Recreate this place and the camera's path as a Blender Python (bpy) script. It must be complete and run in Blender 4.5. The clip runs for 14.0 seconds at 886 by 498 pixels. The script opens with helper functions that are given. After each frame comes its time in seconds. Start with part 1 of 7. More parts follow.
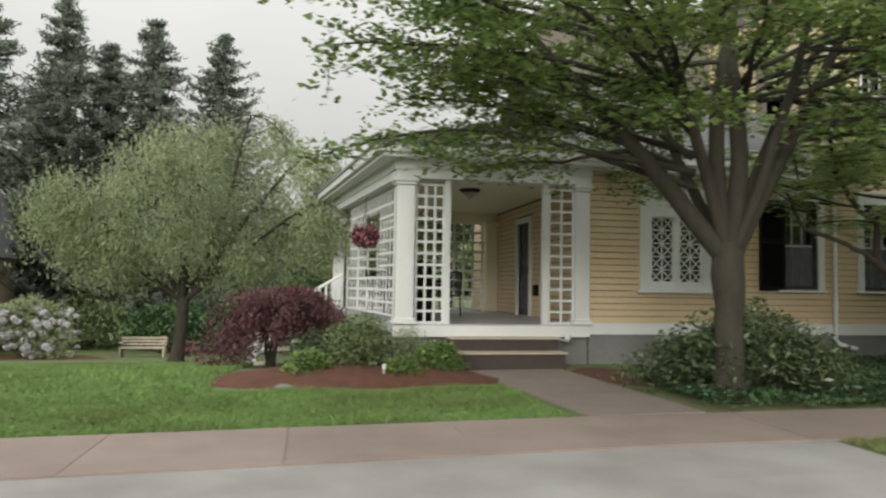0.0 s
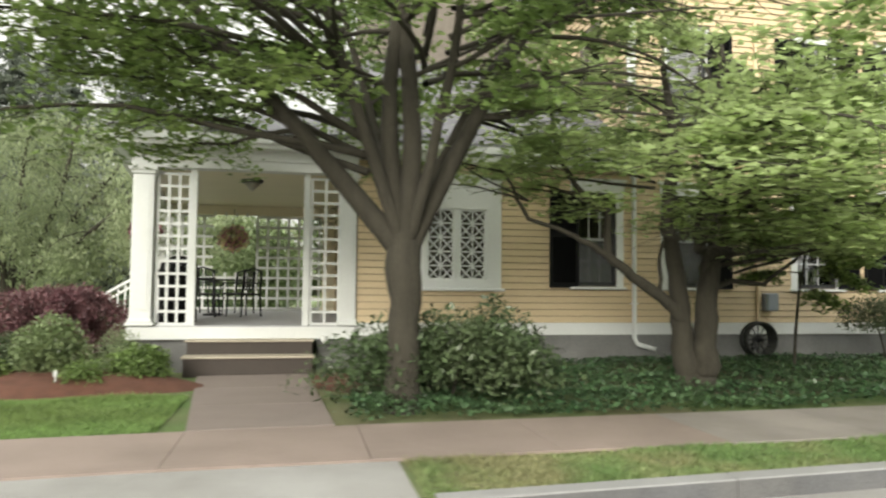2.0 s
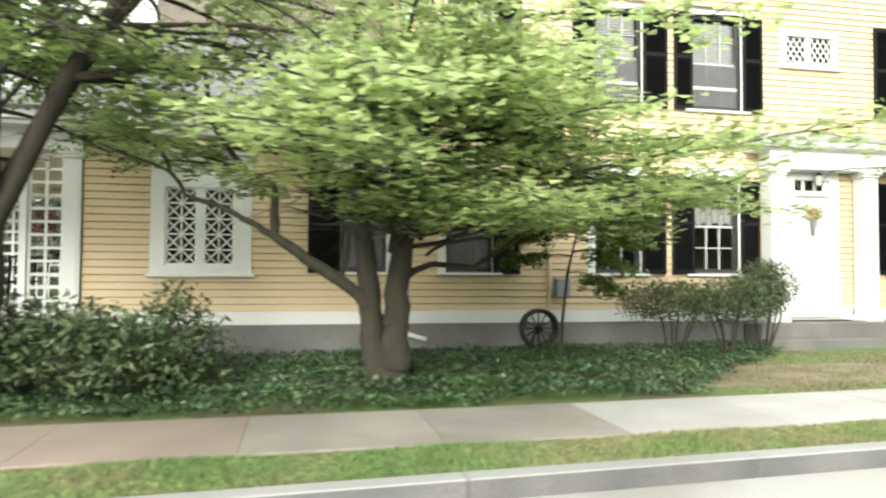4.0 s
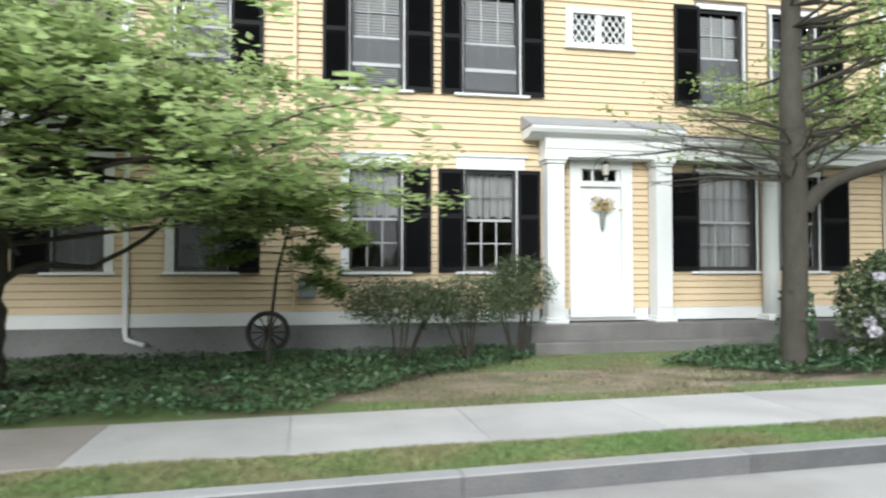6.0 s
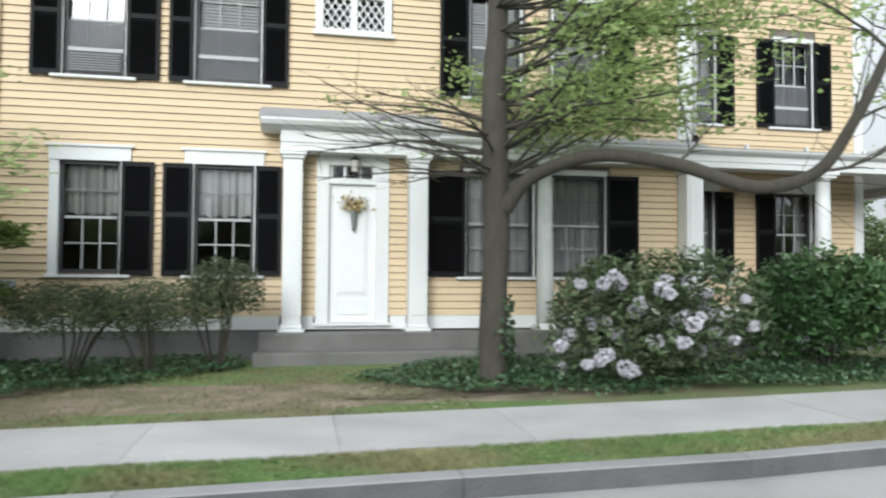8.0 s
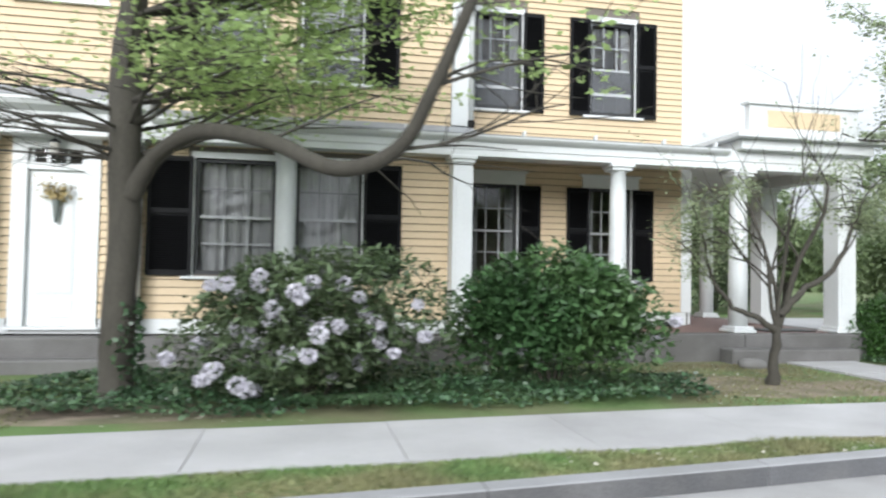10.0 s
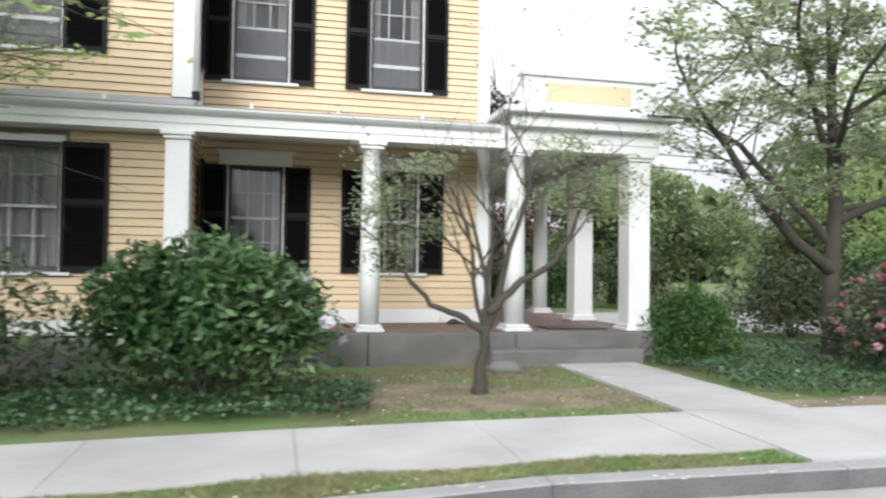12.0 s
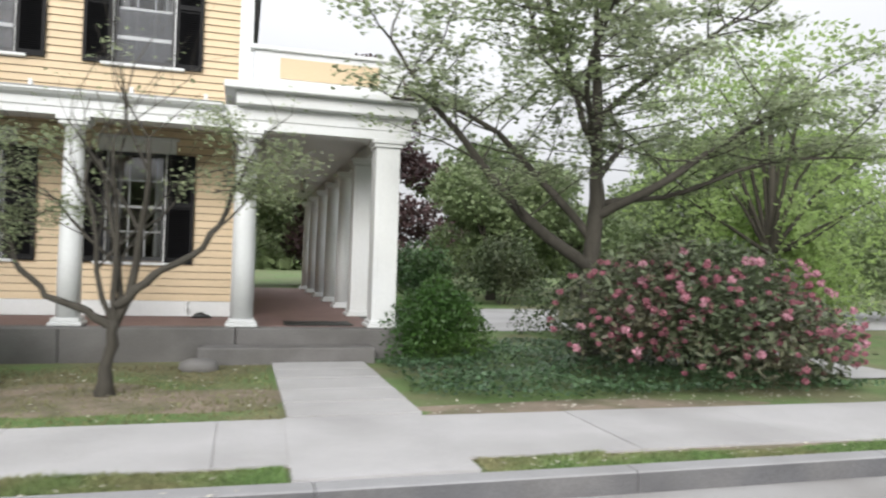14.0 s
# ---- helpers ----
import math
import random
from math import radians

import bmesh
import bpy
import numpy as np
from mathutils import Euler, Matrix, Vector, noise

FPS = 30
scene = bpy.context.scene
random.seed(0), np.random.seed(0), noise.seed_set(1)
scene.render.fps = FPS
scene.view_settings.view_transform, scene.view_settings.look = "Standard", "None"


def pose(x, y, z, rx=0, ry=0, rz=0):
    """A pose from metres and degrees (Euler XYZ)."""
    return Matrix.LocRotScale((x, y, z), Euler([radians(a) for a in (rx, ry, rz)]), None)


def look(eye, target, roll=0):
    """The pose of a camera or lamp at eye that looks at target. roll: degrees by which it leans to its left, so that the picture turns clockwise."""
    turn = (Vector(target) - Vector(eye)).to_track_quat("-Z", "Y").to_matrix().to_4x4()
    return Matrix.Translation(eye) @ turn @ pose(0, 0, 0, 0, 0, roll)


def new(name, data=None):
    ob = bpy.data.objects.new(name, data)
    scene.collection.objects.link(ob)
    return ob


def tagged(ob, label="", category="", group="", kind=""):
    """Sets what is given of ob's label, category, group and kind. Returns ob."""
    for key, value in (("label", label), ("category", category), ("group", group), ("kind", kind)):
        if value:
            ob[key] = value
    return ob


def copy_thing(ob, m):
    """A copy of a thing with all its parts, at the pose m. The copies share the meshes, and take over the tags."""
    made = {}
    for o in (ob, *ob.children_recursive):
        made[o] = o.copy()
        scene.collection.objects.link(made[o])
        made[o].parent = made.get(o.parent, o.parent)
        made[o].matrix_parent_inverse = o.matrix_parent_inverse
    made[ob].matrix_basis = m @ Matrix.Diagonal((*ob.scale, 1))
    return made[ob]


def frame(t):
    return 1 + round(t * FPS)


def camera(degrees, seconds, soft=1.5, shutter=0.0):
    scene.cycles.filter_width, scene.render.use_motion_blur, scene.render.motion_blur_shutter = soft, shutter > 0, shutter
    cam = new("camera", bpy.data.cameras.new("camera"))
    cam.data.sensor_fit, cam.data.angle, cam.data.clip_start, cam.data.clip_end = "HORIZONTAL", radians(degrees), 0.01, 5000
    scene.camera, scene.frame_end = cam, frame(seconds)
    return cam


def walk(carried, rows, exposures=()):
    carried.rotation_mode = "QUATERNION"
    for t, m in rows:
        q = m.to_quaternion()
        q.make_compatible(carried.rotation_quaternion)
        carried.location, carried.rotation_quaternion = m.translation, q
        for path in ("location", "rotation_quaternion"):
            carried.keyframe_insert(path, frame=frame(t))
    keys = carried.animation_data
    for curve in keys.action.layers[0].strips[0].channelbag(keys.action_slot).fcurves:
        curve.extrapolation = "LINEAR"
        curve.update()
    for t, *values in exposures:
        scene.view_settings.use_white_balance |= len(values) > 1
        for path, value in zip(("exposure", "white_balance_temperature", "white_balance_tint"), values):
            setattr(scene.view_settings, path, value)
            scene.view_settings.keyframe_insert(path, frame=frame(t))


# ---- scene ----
cam = camera(64.0, 14.0, soft=2.25, shutter=0.5)
EXPOSURES = [(0, 0.8, 6700, 7), (1.5, 1.27, 6900, 6), (3, 1.94, 6900, 3), (4.2, 2.1, 6700, 3), (6.3, 1.32, 6050, 7), (7.5, 1.11, 6050, 7), (9.2, 1.27, 5900, 8), (11.3, 1.47, 6100, 10), (14, 1.17, 6300, 11)]
PATH = [
    (0, (-17.595, -11.676, 0.692), (-17.231, -9.712, 0.794), 0.9),
    (0.5, (-16.711, -11.676, 0.702), (-16.337, -9.714, 0.806), 0.9),
    (1, (-15.773, -11.636, 0.71), (-15.387, -9.677, 0.814), 0.8),
    (1.5, (-14.783, -11.554, 0.708), (-14.382, -9.597, 0.812), 0.6),
    (2, (-13.782, -11.463, 0.702), (-13.379, -9.506, 0.804), 0.6),
    (2.5, (-12.793, -11.397, 0.693), (-12.385, -9.441, 0.788), 0.6),
    (3, (-11.802, -11.347, 0.692), (-11.387, -9.392, 0.777), 0.6),
    (3.5, (-10.794, -11.302, 0.693), (-10.375, -9.348, 0.769), 0.5),
    (4, (-9.772, -11.285, 0.696), (-9.364, -9.328, 0.763), 0.3),
    (4.2, (-9.354, -11.276, 0.697), (-8.946, -9.319, 0.761), 0.2),
    (6.3, (-4.877, -11.18, 0.757), (-4.486, -9.219, 0.811), -0.0),
    (6.5, (-4.452, -11.171, 0.759), (-4.061, -9.211, 0.813), 0.2),
    (7, (-3.412, -11.16, 0.761), (-3.021, -9.199, 0.819), 0.3),
    (7.5, (-2.384, -11.125, 0.764), (-1.99, -9.165, 0.826), 0.3),
    (8, (-1.34, -11.097, 0.767), (-0.948, -9.137, 0.833), 0.4),
    (8.5, (-0.276, -11.04, 0.775), (0.111, -9.079, 0.842), 0.5),
    (9, (0.774, -10.94, 0.78), (1.159, -8.978, 0.849), 0.5),
    (9.2, (1.174, -10.887, 0.782), (1.561, -8.927, 0.854), 0.8),
    (11.5, (5.538, -10.134, 0.836), (5.96, -8.18, 0.888), 0.8),
    (12, (6.425, -10.074, 0.836), (6.873, -8.125, 0.887), 0.8),
    (12.5, (7.275, -10.045, 0.841), (7.747, -8.102, 0.888), 0.8),
    (13, (8.119, -10.068, 0.856), (8.616, -8.131, 0.898), 1.2),
    (13.5, (8.941, -10.129, 0.853), (9.464, -8.199, 0.897), 1.7),
    (14, (9.736, -10.162, 0.861), (10.283, -8.238, 0.9), 1.8),
]
walk(cam, [(t, look(eye, target, roll)) for t, eye, target, roll in PATH], EXPOSURES)

# ---- light ----
world = bpy.data.worlds.new("overcast_sky")
scene.world = world
world.use_nodes = True
_w = world.node_tree
_w.nodes.clear()
_sky = _w.nodes.new("ShaderNodeTexSky")
_sky.sky_type, _sky.sun_disc = "NISHITA", False
_sky.sun_elevation, _sky.sun_rotation = radians(21), radians(204)
_sky.air_density, _sky.dust_density, _sky.ozone_density = 1.0, 2.0, 1.0
_hs = _w.nodes.new("ShaderNodeHueSaturation")
_hs.inputs["Saturation"].default_value = 0.12
_bg = _w.nodes.new("ShaderNodeBackground")
_bg.inputs["Strength"].default_value = 0.073
_out = _w.nodes.new("ShaderNodeOutputWorld")
_w.links.new(_sky.outputs[0], _hs.inputs["Color"])
_cloud = _w.nodes.new("ShaderNodeTexNoise")
_cloud.inputs["Scale"].default_value, _cloud.inputs["Detail"].default_value = 2.2, 6
_range = _w.nodes.new("ShaderNodeMapRange")
_range.inputs["To Min"].default_value, _range.inputs["To Max"].default_value = 5.2, 8.2
_dir = _w.nodes.new("ShaderNodeTexCoord")
_xyz = _w.nodes.new("ShaderNodeSeparateXYZ")
_up = _w.nodes.new("ShaderNodeMapRange")  # an overcast sky is brightest overhead
_up.inputs["To Min"].default_value, _up.inputs["To Max"].default_value = 0.52, 2.1
_mul = _w.nodes.new("ShaderNodeMath")
_mul.operation = "MULTIPLY"
_w.links.new(_dir.outputs["Generated"], _xyz.inputs[0])
_w.links.new(_xyz.outputs["Z"], _up.inputs["Value"])
_w.links.new(_up.outputs[0], _mul.inputs[1])
_grey = _w.nodes.new("ShaderNodeCombineColor")
_mix = _w.nodes.new("ShaderNodeMix")
_mix.data_type = "RGBA"
_mix.inputs["Factor"].default_value = 0.8
_w.links.new(_cloud.outputs["Fac"], _range.inputs["Value"])
_w.links.new(_range.outputs[0], _mul.inputs[0])
for _k in range(3):
    _w.links.new(_mul.outputs[0], _grey.inputs[_k])
_w.links.new(_hs.outputs[0], _mix.inputs["A"])
_w.links.new(_grey.outputs[0], _mix.inputs["B"])
_w.links.new(_mix.outputs["Result"], _bg.inputs["Color"])
_w.links.new(_bg.outputs[0], _out.inputs[0])
sun_data = bpy.data.lights.new("sun", "SUN")
sun_data.energy, sun_data.angle, sun_data.color = 1.5, radians(28), (1.0, 0.96, 0.9)
sun = new("sun", sun_data)
sun.matrix_world = look((-9, -20, 8.4), (0, 0, 0))


# ---- materials ----
def mat(name, col, rough=0.7, vary=0.25, scale=3.0, fine=40.0, bump=0.15, metal=0.0, tint=None, tint_amt=0.5,
        tint_scale=0.7, island=0.0, objrand=0.0, stretch=(1, 1, 1), spec=0.5, trans=0.0, wave=0.0):
    m = bpy.data.materials.new(name)
    m.use_nodes = True
    nt = m.node_tree
    n, l = nt.nodes, nt.links
    b = n["Principled BSDF"]
    b.inputs["Roughness"].default_value = rough
    b.inputs["Metallic"].default_value = metal
    b.inputs["Specular IOR Level"].default_value = spec
    geo = n.new("ShaderNodeNewGeometry")
    mp = n.new("ShaderNodeMapping")
    mp.inputs["Scale"].default_value = stretch
    l.new(geo.outputs["Position"], mp.inputs["Vector"])
    n1, n2 = n.new("ShaderNodeTexNoise"), n.new("ShaderNodeTexNoise")
    n1.inputs["Scale"].default_value, n1.inputs["Detail"].default_value = scale, 5
    n2.inputs["Scale"].default_value, n2.inputs["Detail"].default_value = fine, 4
    l.new(mp.outputs[0], n1.inputs["Vector"])
    l.new(mp.outputs[0], n2.inputs["Vector"])
    add = n.new("ShaderNodeMath")
    add.operation = "ADD"
    l.new(n1.outputs["Fac"], add.inputs[0])
    l.new(n2.outputs["Fac"], add.inputs[1])
    val = add.outputs[0]
    for amt, sock in ((island, "Random Per Island"), (objrand, None)):
        if amt:
            src = geo.outputs[sock] if sock else n.new("ShaderNodeObjectInfo").outputs["Random"]
            ma = n.new("ShaderNodeMath")
            ma.operation = "MULTIPLY_ADD"
            l.new(src, ma.inputs[0])
            ma.inputs[1].default_value = amt * 2
            l.new(val, ma.inputs[2])
            sb = n.new("ShaderNodeMath")
            sb.operation = "SUBTRACT"
            l.new(ma.outputs[0], sb.inputs[0])
            sb.inputs[1].default_value = amt
            val = sb.outputs[0]
    mr = n.new("ShaderNodeMapRange")
    mr.inputs["From Min"].default_value, mr.inputs["From Max"].default_value = 0.55, 1.45
    mr.inputs["To Min"].default_value, mr.inputs["To Max"].default_value = 1 - vary, 1 + vary
    mr.clamp = False
    l.new(val, mr.inputs["Value"])
    colour = n.new("ShaderNodeRGB")
    colour.outputs[0].default_value = (*col, 1)
    csock = colour.outputs[0]
    if tint:
        n3 = n.new("ShaderNodeTexNoise")
        n3.inputs["Scale"].default_value, n3.inputs["Detail"].default_value = tint_scale, 4
        l.new(geo.outputs["Position"], n3.inputs["Vector"])
        ramp = n.new("ShaderNodeMapRange")
        ramp.inputs["From Min"].default_value, ramp.inputs["From Max"].default_value = 0.42, 0.62
        ramp.inputs["To Max"].default_value = tint_amt
        l.new(n3.outputs["Fac"], ramp.inputs["Value"])
        mx = n.new("ShaderNodeMix")
        mx.data_type = "RGBA"
        l.new(ramp.outputs[0], mx.inputs["Factor"])
        l.new(csock, mx.inputs["A"])
        mx.inputs["B"].default_value = (*tint, 1)
        csock = mx.outputs["Result"]
    mul = n.new("ShaderNodeVectorMath")
    mul.operation = "SCALE"
    l.new(csock, mul.inputs[0])
    l.new(mr.outputs[0], mul.inputs["Scale"])
    l.new(mul.outputs[0], b.inputs["Base Color"])
    if bump:
        bp = n.new("ShaderNodeBump")
        bp.inputs["Strength"].default_value, bp.inputs["Distance"].default_value = bump, 0.02
        l.new(n2.outputs["Fac"], bp.inputs["Height"])
        l.new(bp.outputs[0], b.inputs["Normal"])
    if trans:
        tr = n.new("ShaderNodeBsdfTranslucent")
        l.new(mul.outputs[0], tr.inputs["Color"])
        ms = n.new("ShaderNodeMixShader")
        ms.inputs[0].default_value = trans
        l.new(b.outputs[0], ms.inputs[1])
        l.new(tr.outputs[0], ms.inputs[2])
        l.new(ms.outputs[0], n["Material Output"].inputs[0])
    return m


def sheer(m, amount):
    """Lets part of the light straight through, as a fine mesh does."""
    nt = m.node_tree
    out = nt.nodes["Material Output"]
    ms, tr = nt.nodes.new("ShaderNodeMixShader"), nt.nodes.new("ShaderNodeBsdfTransparent")
    ms.inputs[0].default_value = amount
    nt.links.new(nt.nodes["Principled BSDF"].outputs[0], ms.inputs[1])
    nt.links.new(tr.outputs[0], ms.inputs[2])
    nt.links.new(ms.outputs[0], out.inputs[0])


def glass_mat(name, tint=(1, 1, 1)):
    m = bpy.data.materials.new(name)
    m.use_nodes = True
    nt = m.node_tree
    nt.nodes.remove(nt.nodes["Principled BSDF"])
    t, g = nt.nodes.new("ShaderNodeBsdfTransparent"), nt.nodes.new("ShaderNodeBsdfGlossy")
    t.inputs[0].default_value = (*tint, 1)
    g.inputs["Roughness"].default_value = 0.02
    no = nt.nodes.new("ShaderNodeTexNoise")
    no.inputs["Scale"].default_value = 3.5
    bp = nt.nodes.new("ShaderNodeBump")
    bp.inputs["Strength"].default_value, bp.inputs["Distance"].default_value = 0.25, 0.01
    f, mx = nt.nodes.new("ShaderNodeFresnel"), nt.nodes.new("ShaderNodeMixShader")
    f.inputs["IOR"].default_value = 1.6
    nt.links.new(no.outputs["Fac"], bp.inputs["Height"])
    nt.links.new(bp.outputs[0], g.inputs["Normal"])
    nt.links.new(f.outputs[0], mx.inputs[0])
    nt.links.new(t.outputs[0], mx.inputs[1])
    nt.links.new(g.outputs[0], mx.inputs[2])
    nt.links.new(mx.outputs[0], nt.nodes["Material Output"].inputs[0])
    return m


YELLOW = mat("yellow_clapboard_paint", (0.59, 0.465, 0.305), 0.6, 0.08, 1.2, 30, 0.12, objrand=0.18, stretch=(0.4, 1, 3))
WHITE = mat("white_trim_paint", (0.66, 0.675, 0.68), 0.5, 0.06, 1.5, 25, 0.06, tint=(0.6, 0.6, 0.56), tint_amt=0.25)
WHITE_DOOR = mat("white_door_paint", (0.70, 0.715, 0.72), 0.35, 0.04, 1.0, 20, 0.03)
BLACK = mat("black_shutter_paint", (0.005, 0.005, 0.006), 0.6, 0.3, 2, 30, 0.1, spec=0.2)
DARK = mat("dark_screen_frame", (0.025, 0.026, 0.028), 0.5, 0.2, 3, 30, 0.05)
SCREEN = mat("grey_insect_screen", (0.13, 0.135, 0.145), 0.7, 0.15, 4, 200, 0.05)
sheer(SCREEN, 0.45)
MUNTIN_PALE = mat("pale_grey_muntins", (0.42, 0.43, 0.44), 0.7, 0.12, 3, 30, 0.05)
# darker copy of MUNTIN_PALE: the shade over upper sashes is in the colour
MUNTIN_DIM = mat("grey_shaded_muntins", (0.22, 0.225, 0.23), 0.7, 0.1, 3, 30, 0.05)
CURTAIN = mat("white_lace_curtain", (0.38, 0.39, 0.39), 0.9, 0.15, 5, 60, 0.3, stretch=(6, 1, 0.5), trans=0.3)
# dark by colour: room dimness, and the shadow lines seen between clapboards
ROOM = mat("dim_room_and_wall_core", (0.16, 0.14, 0.12), 0.9, 0.2, 1, 8, 0.1)
GLASS = glass_mat("window_glass")
# stained granite, darkened further: the street side's shade is put into the colour
KERBFACE = mat("stained_shaded_kerb_face", (0.105, 0.105, 0.11), 0.9, 0.3, 2.5, 60, 0.3, objrand=0.2, tint=(0.16, 0.155, 0.15), tint_amt=0.5, tint_scale=1.5)
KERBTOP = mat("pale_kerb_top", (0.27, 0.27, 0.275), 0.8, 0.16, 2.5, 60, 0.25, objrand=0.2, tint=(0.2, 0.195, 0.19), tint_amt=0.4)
GRANITE = mat("grey_granite", (0.19, 0.185, 0.18), 0.8, 0.2, 2.5, 60, 0.3, objrand=0.25, tint=(0.15, 0.14, 0.13), tint_amt=0.4)
STEPSTONE = mat("weathered_step_stone", (0.155, 0.15, 0.145), 0.85, 0.25, 1.5, 50, 0.3, tint=(0.09, 0.085, 0.08), tint_amt=0.6, tint_scale=1.2)
FOUND = mat("foundation_stone", (0.17, 0.17, 0.17), 0.85, 0.2, 2, 30, 0.35, tint=(0.10, 0.10, 0.095), tint_amt=0.5)
BROWNSTEP = mat("brown_painted_step", (0.048, 0.037, 0.031), 0.7, 0.2, 3, 40, 0.15)
# cream paint of the porch back; on the ceiling it carries yellow bounce light
CREAM = mat("cream_paint_and_bounce", (0.72, 0.66, 0.5), 0.55, 0.06, 1.5, 25, 0.05)
PORCHFLOOR = mat("grey_porch_floor", (0.40, 0.40, 0.42), 0.5, 0.15, 3, 30, 0.1, stretch=(1, 6, 1))
BRICKFLOOR = mat("red_brown_porch_floor", (0.2, 0.125, 0.11), 0.7, 0.25, 4, 40, 0.2)
SHINGLE = mat("grey_slate_shingle", (0.17, 0.17, 0.185), 0.8, 0.3, 2, 30, 0.3, objrand=0.3)
ROOFTIN = mat("grey_porch_roofing", (0.28, 0.29, 0.30), 0.6, 0.15, 2, 20, 0.15)
CONCRETE = mat("pale_concrete", (0.395, 0.388, 0.39), 0.85, 0.16, 1.5, 70, 0.25, objrand=0.15, tint=(0.32, 0.313, 0.31), tint_amt=0.7)
MIDCON = mat("tan_grey_concrete", (0.29, 0.26, 0.245), 0.85, 0.18, 1.5, 70, 0.25, objrand=0.15, tint=(0.19, 0.17, 0.155), tint_amt=0.7)
PINKCON = mat("pinkish_concrete", (0.285, 0.225, 0.20), 0.85, 0.18, 1.5, 70, 0.25, objrand=0.15, tint=(0.22, 0.175, 0.155), tint_amt=0.7)
WALKCON = mat("brown_grey_walk", (0.22, 0.18, 0.165), 0.85, 0.15, 2, 60, 0.25)
ASPHALT = mat("light_worn_asphalt", (0.33, 0.325, 0.32), 0.9, 0.14, 1.0, 120, 0.3, tint=(0.20, 0.19, 0.18), tint_amt=0.6)
GRASS = mat("lawn_soil_grass", (0.1, 0.165, 0.048), 0.9, 0.35, 2.0, 60, 0.5, tint=(0.15, 0.135, 0.075), tint_amt=0.8)
DIRT = mat("bare_dirt", (0.23, 0.185, 0.14), 0.95, 0.3, 3, 50, 0.5, tint=(0.10, 0.105, 0.05), tint_amt=0.75, tint_scale=2.2)
MULCH = mat("red_brown_mulch", (0.12, 0.05, 0.032), 0.95, 0.45, 6, 90, 0.9)
BLADE_DRY = mat("dry_grass_blades", (0.21, 0.22, 0.105), 0.8, 0.3, 1.2, 10, 0, island=0.6, tint=(0.2, 0.165, 0.10), tint_amt=0.8, trans=0.3)
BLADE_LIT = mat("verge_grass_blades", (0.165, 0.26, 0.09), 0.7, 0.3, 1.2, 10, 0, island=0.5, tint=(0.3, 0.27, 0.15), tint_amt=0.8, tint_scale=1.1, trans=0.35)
BLADE = mat("grass_blades", (0.19, 0.3, 0.095), 0.7, 0.3, 1.2, 10, 0, island=0.6, tint=(0.15, 0.19, 0.06), tint_amt=0.5, trans=0.3)
BARK = mat("grey_brown_bark", (0.044, 0.039, 0.029), 0.95, 0.4, 4, 28, 0.9, stretch=(3, 3, 0.6))
BARK_G = mat("smooth_grey_bark", (0.052, 0.047, 0.037), 0.9, 0.35, 4, 25, 0.6, stretch=(3, 3, 0.8))


def leafmat(name, col, tint, amt=0.6, trans=0.35, rough=0.5, tscale=0.8, island=0.6):
    return mat(name, col, rough, 0.35, 1.5, 12, 0, island=island, tint=tint, tint_amt=amt, tint_scale=tscale, trans=trans)


LEAF_ELM = leafmat("mid_green_leaves", (0.18, 0.265, 0.085), (0.25, 0.33, 0.11), trans=0.55)
LEAF_LIME = leafmat("lime_green_leaves", (0.42, 0.51, 0.24), (0.34, 0.44, 0.19), trans=0.68, island=0.45)
LEAF_HONEY = leafmat("fresh_spring_leaves", (0.38, 0.49, 0.2), (0.3, 0.41, 0.15), trans=0.66, island=0.4)
LEAF_WEEP = leafmat("grey_green_weeping_leaves", (0.36, 0.41, 0.25), (0.28, 0.34, 0.19), trans=0.6, island=0.3)
LEAF_DARK = leafmat("dark_glossy_leaves", (0.058, 0.12, 0.045), (0.10, 0.16, 0.06), trans=0.2, rough=0.35)
LEAF_RHODO = leafmat("rhododendron_leaves", (0.078, 0.118, 0.054), (0.12, 0.15, 0.08), trans=0.2, rough=0.35)
LEAF_IVY = leafmat("ivy_leaves", (0.048, 0.098, 0.044), (0.08, 0.13, 0.06), trans=0.15, rough=0.4, tscale=1.5)
LEAF_YEW = leafmat("bright_yew_leaves", (0.05, 0.115, 0.025), (0.09, 0.16, 0.035), trans=0.3)
LEAF_RED = leafmat("dark_red_maple_leaves", (0.125, 0.052, 0.062), (0.18, 0.095, 0.1), trans=0.25, island=0.4)
LEAF_CONIFER = leafmat("conifer_needles", (0.24, 0.28, 0.235), (0.28, 0.31, 0.25), trans=0.55, island=0.3)
LEAF_FAR = leafmat("distant_leaves", (0.18, 0.24, 0.11), (0.23, 0.28, 0.14), tscale=0.25, island=0.35)
LEAF_COPPER = leafmat("copper_beech_leaves", (0.085, 0.05, 0.052), (0.12, 0.075, 0.07), trans=0.25, island=0.4)
LEAF_CLIP = leafmat("dull_clipped_leaves", (0.07, 0.1, 0.045), (0.1, 0.11, 0.06), trans=0.2, rough=0.6, island=0.4)
LEAF_DOG = leafmat("pale_dogwood_leaves", (0.29, 0.35, 0.19), (0.42, 0.45, 0.34), trans=0.6)
LEAF_OLIVE = leafmat("olive_brown_leaves", (0.09, 0.115, 0.062), (0.14, 0.12, 0.085), trans=0.15, rough=0.45)
LEAF_LIGHT = leafmat("light_green_shrub_leaves", (0.17, 0.25, 0.08), (0.24, 0.3, 0.1), trans=0.4)
FALLEN = mat("pale_fallen_petals", (0.5, 0.47, 0.4), 0.8, 0.2, 8, 40, 0, island=0.5)
PETAL_W = mat("white_petals", (0.64, 0.62, 0.68), 0.6, 0.1, 8, 40, 0, trans=0.3)
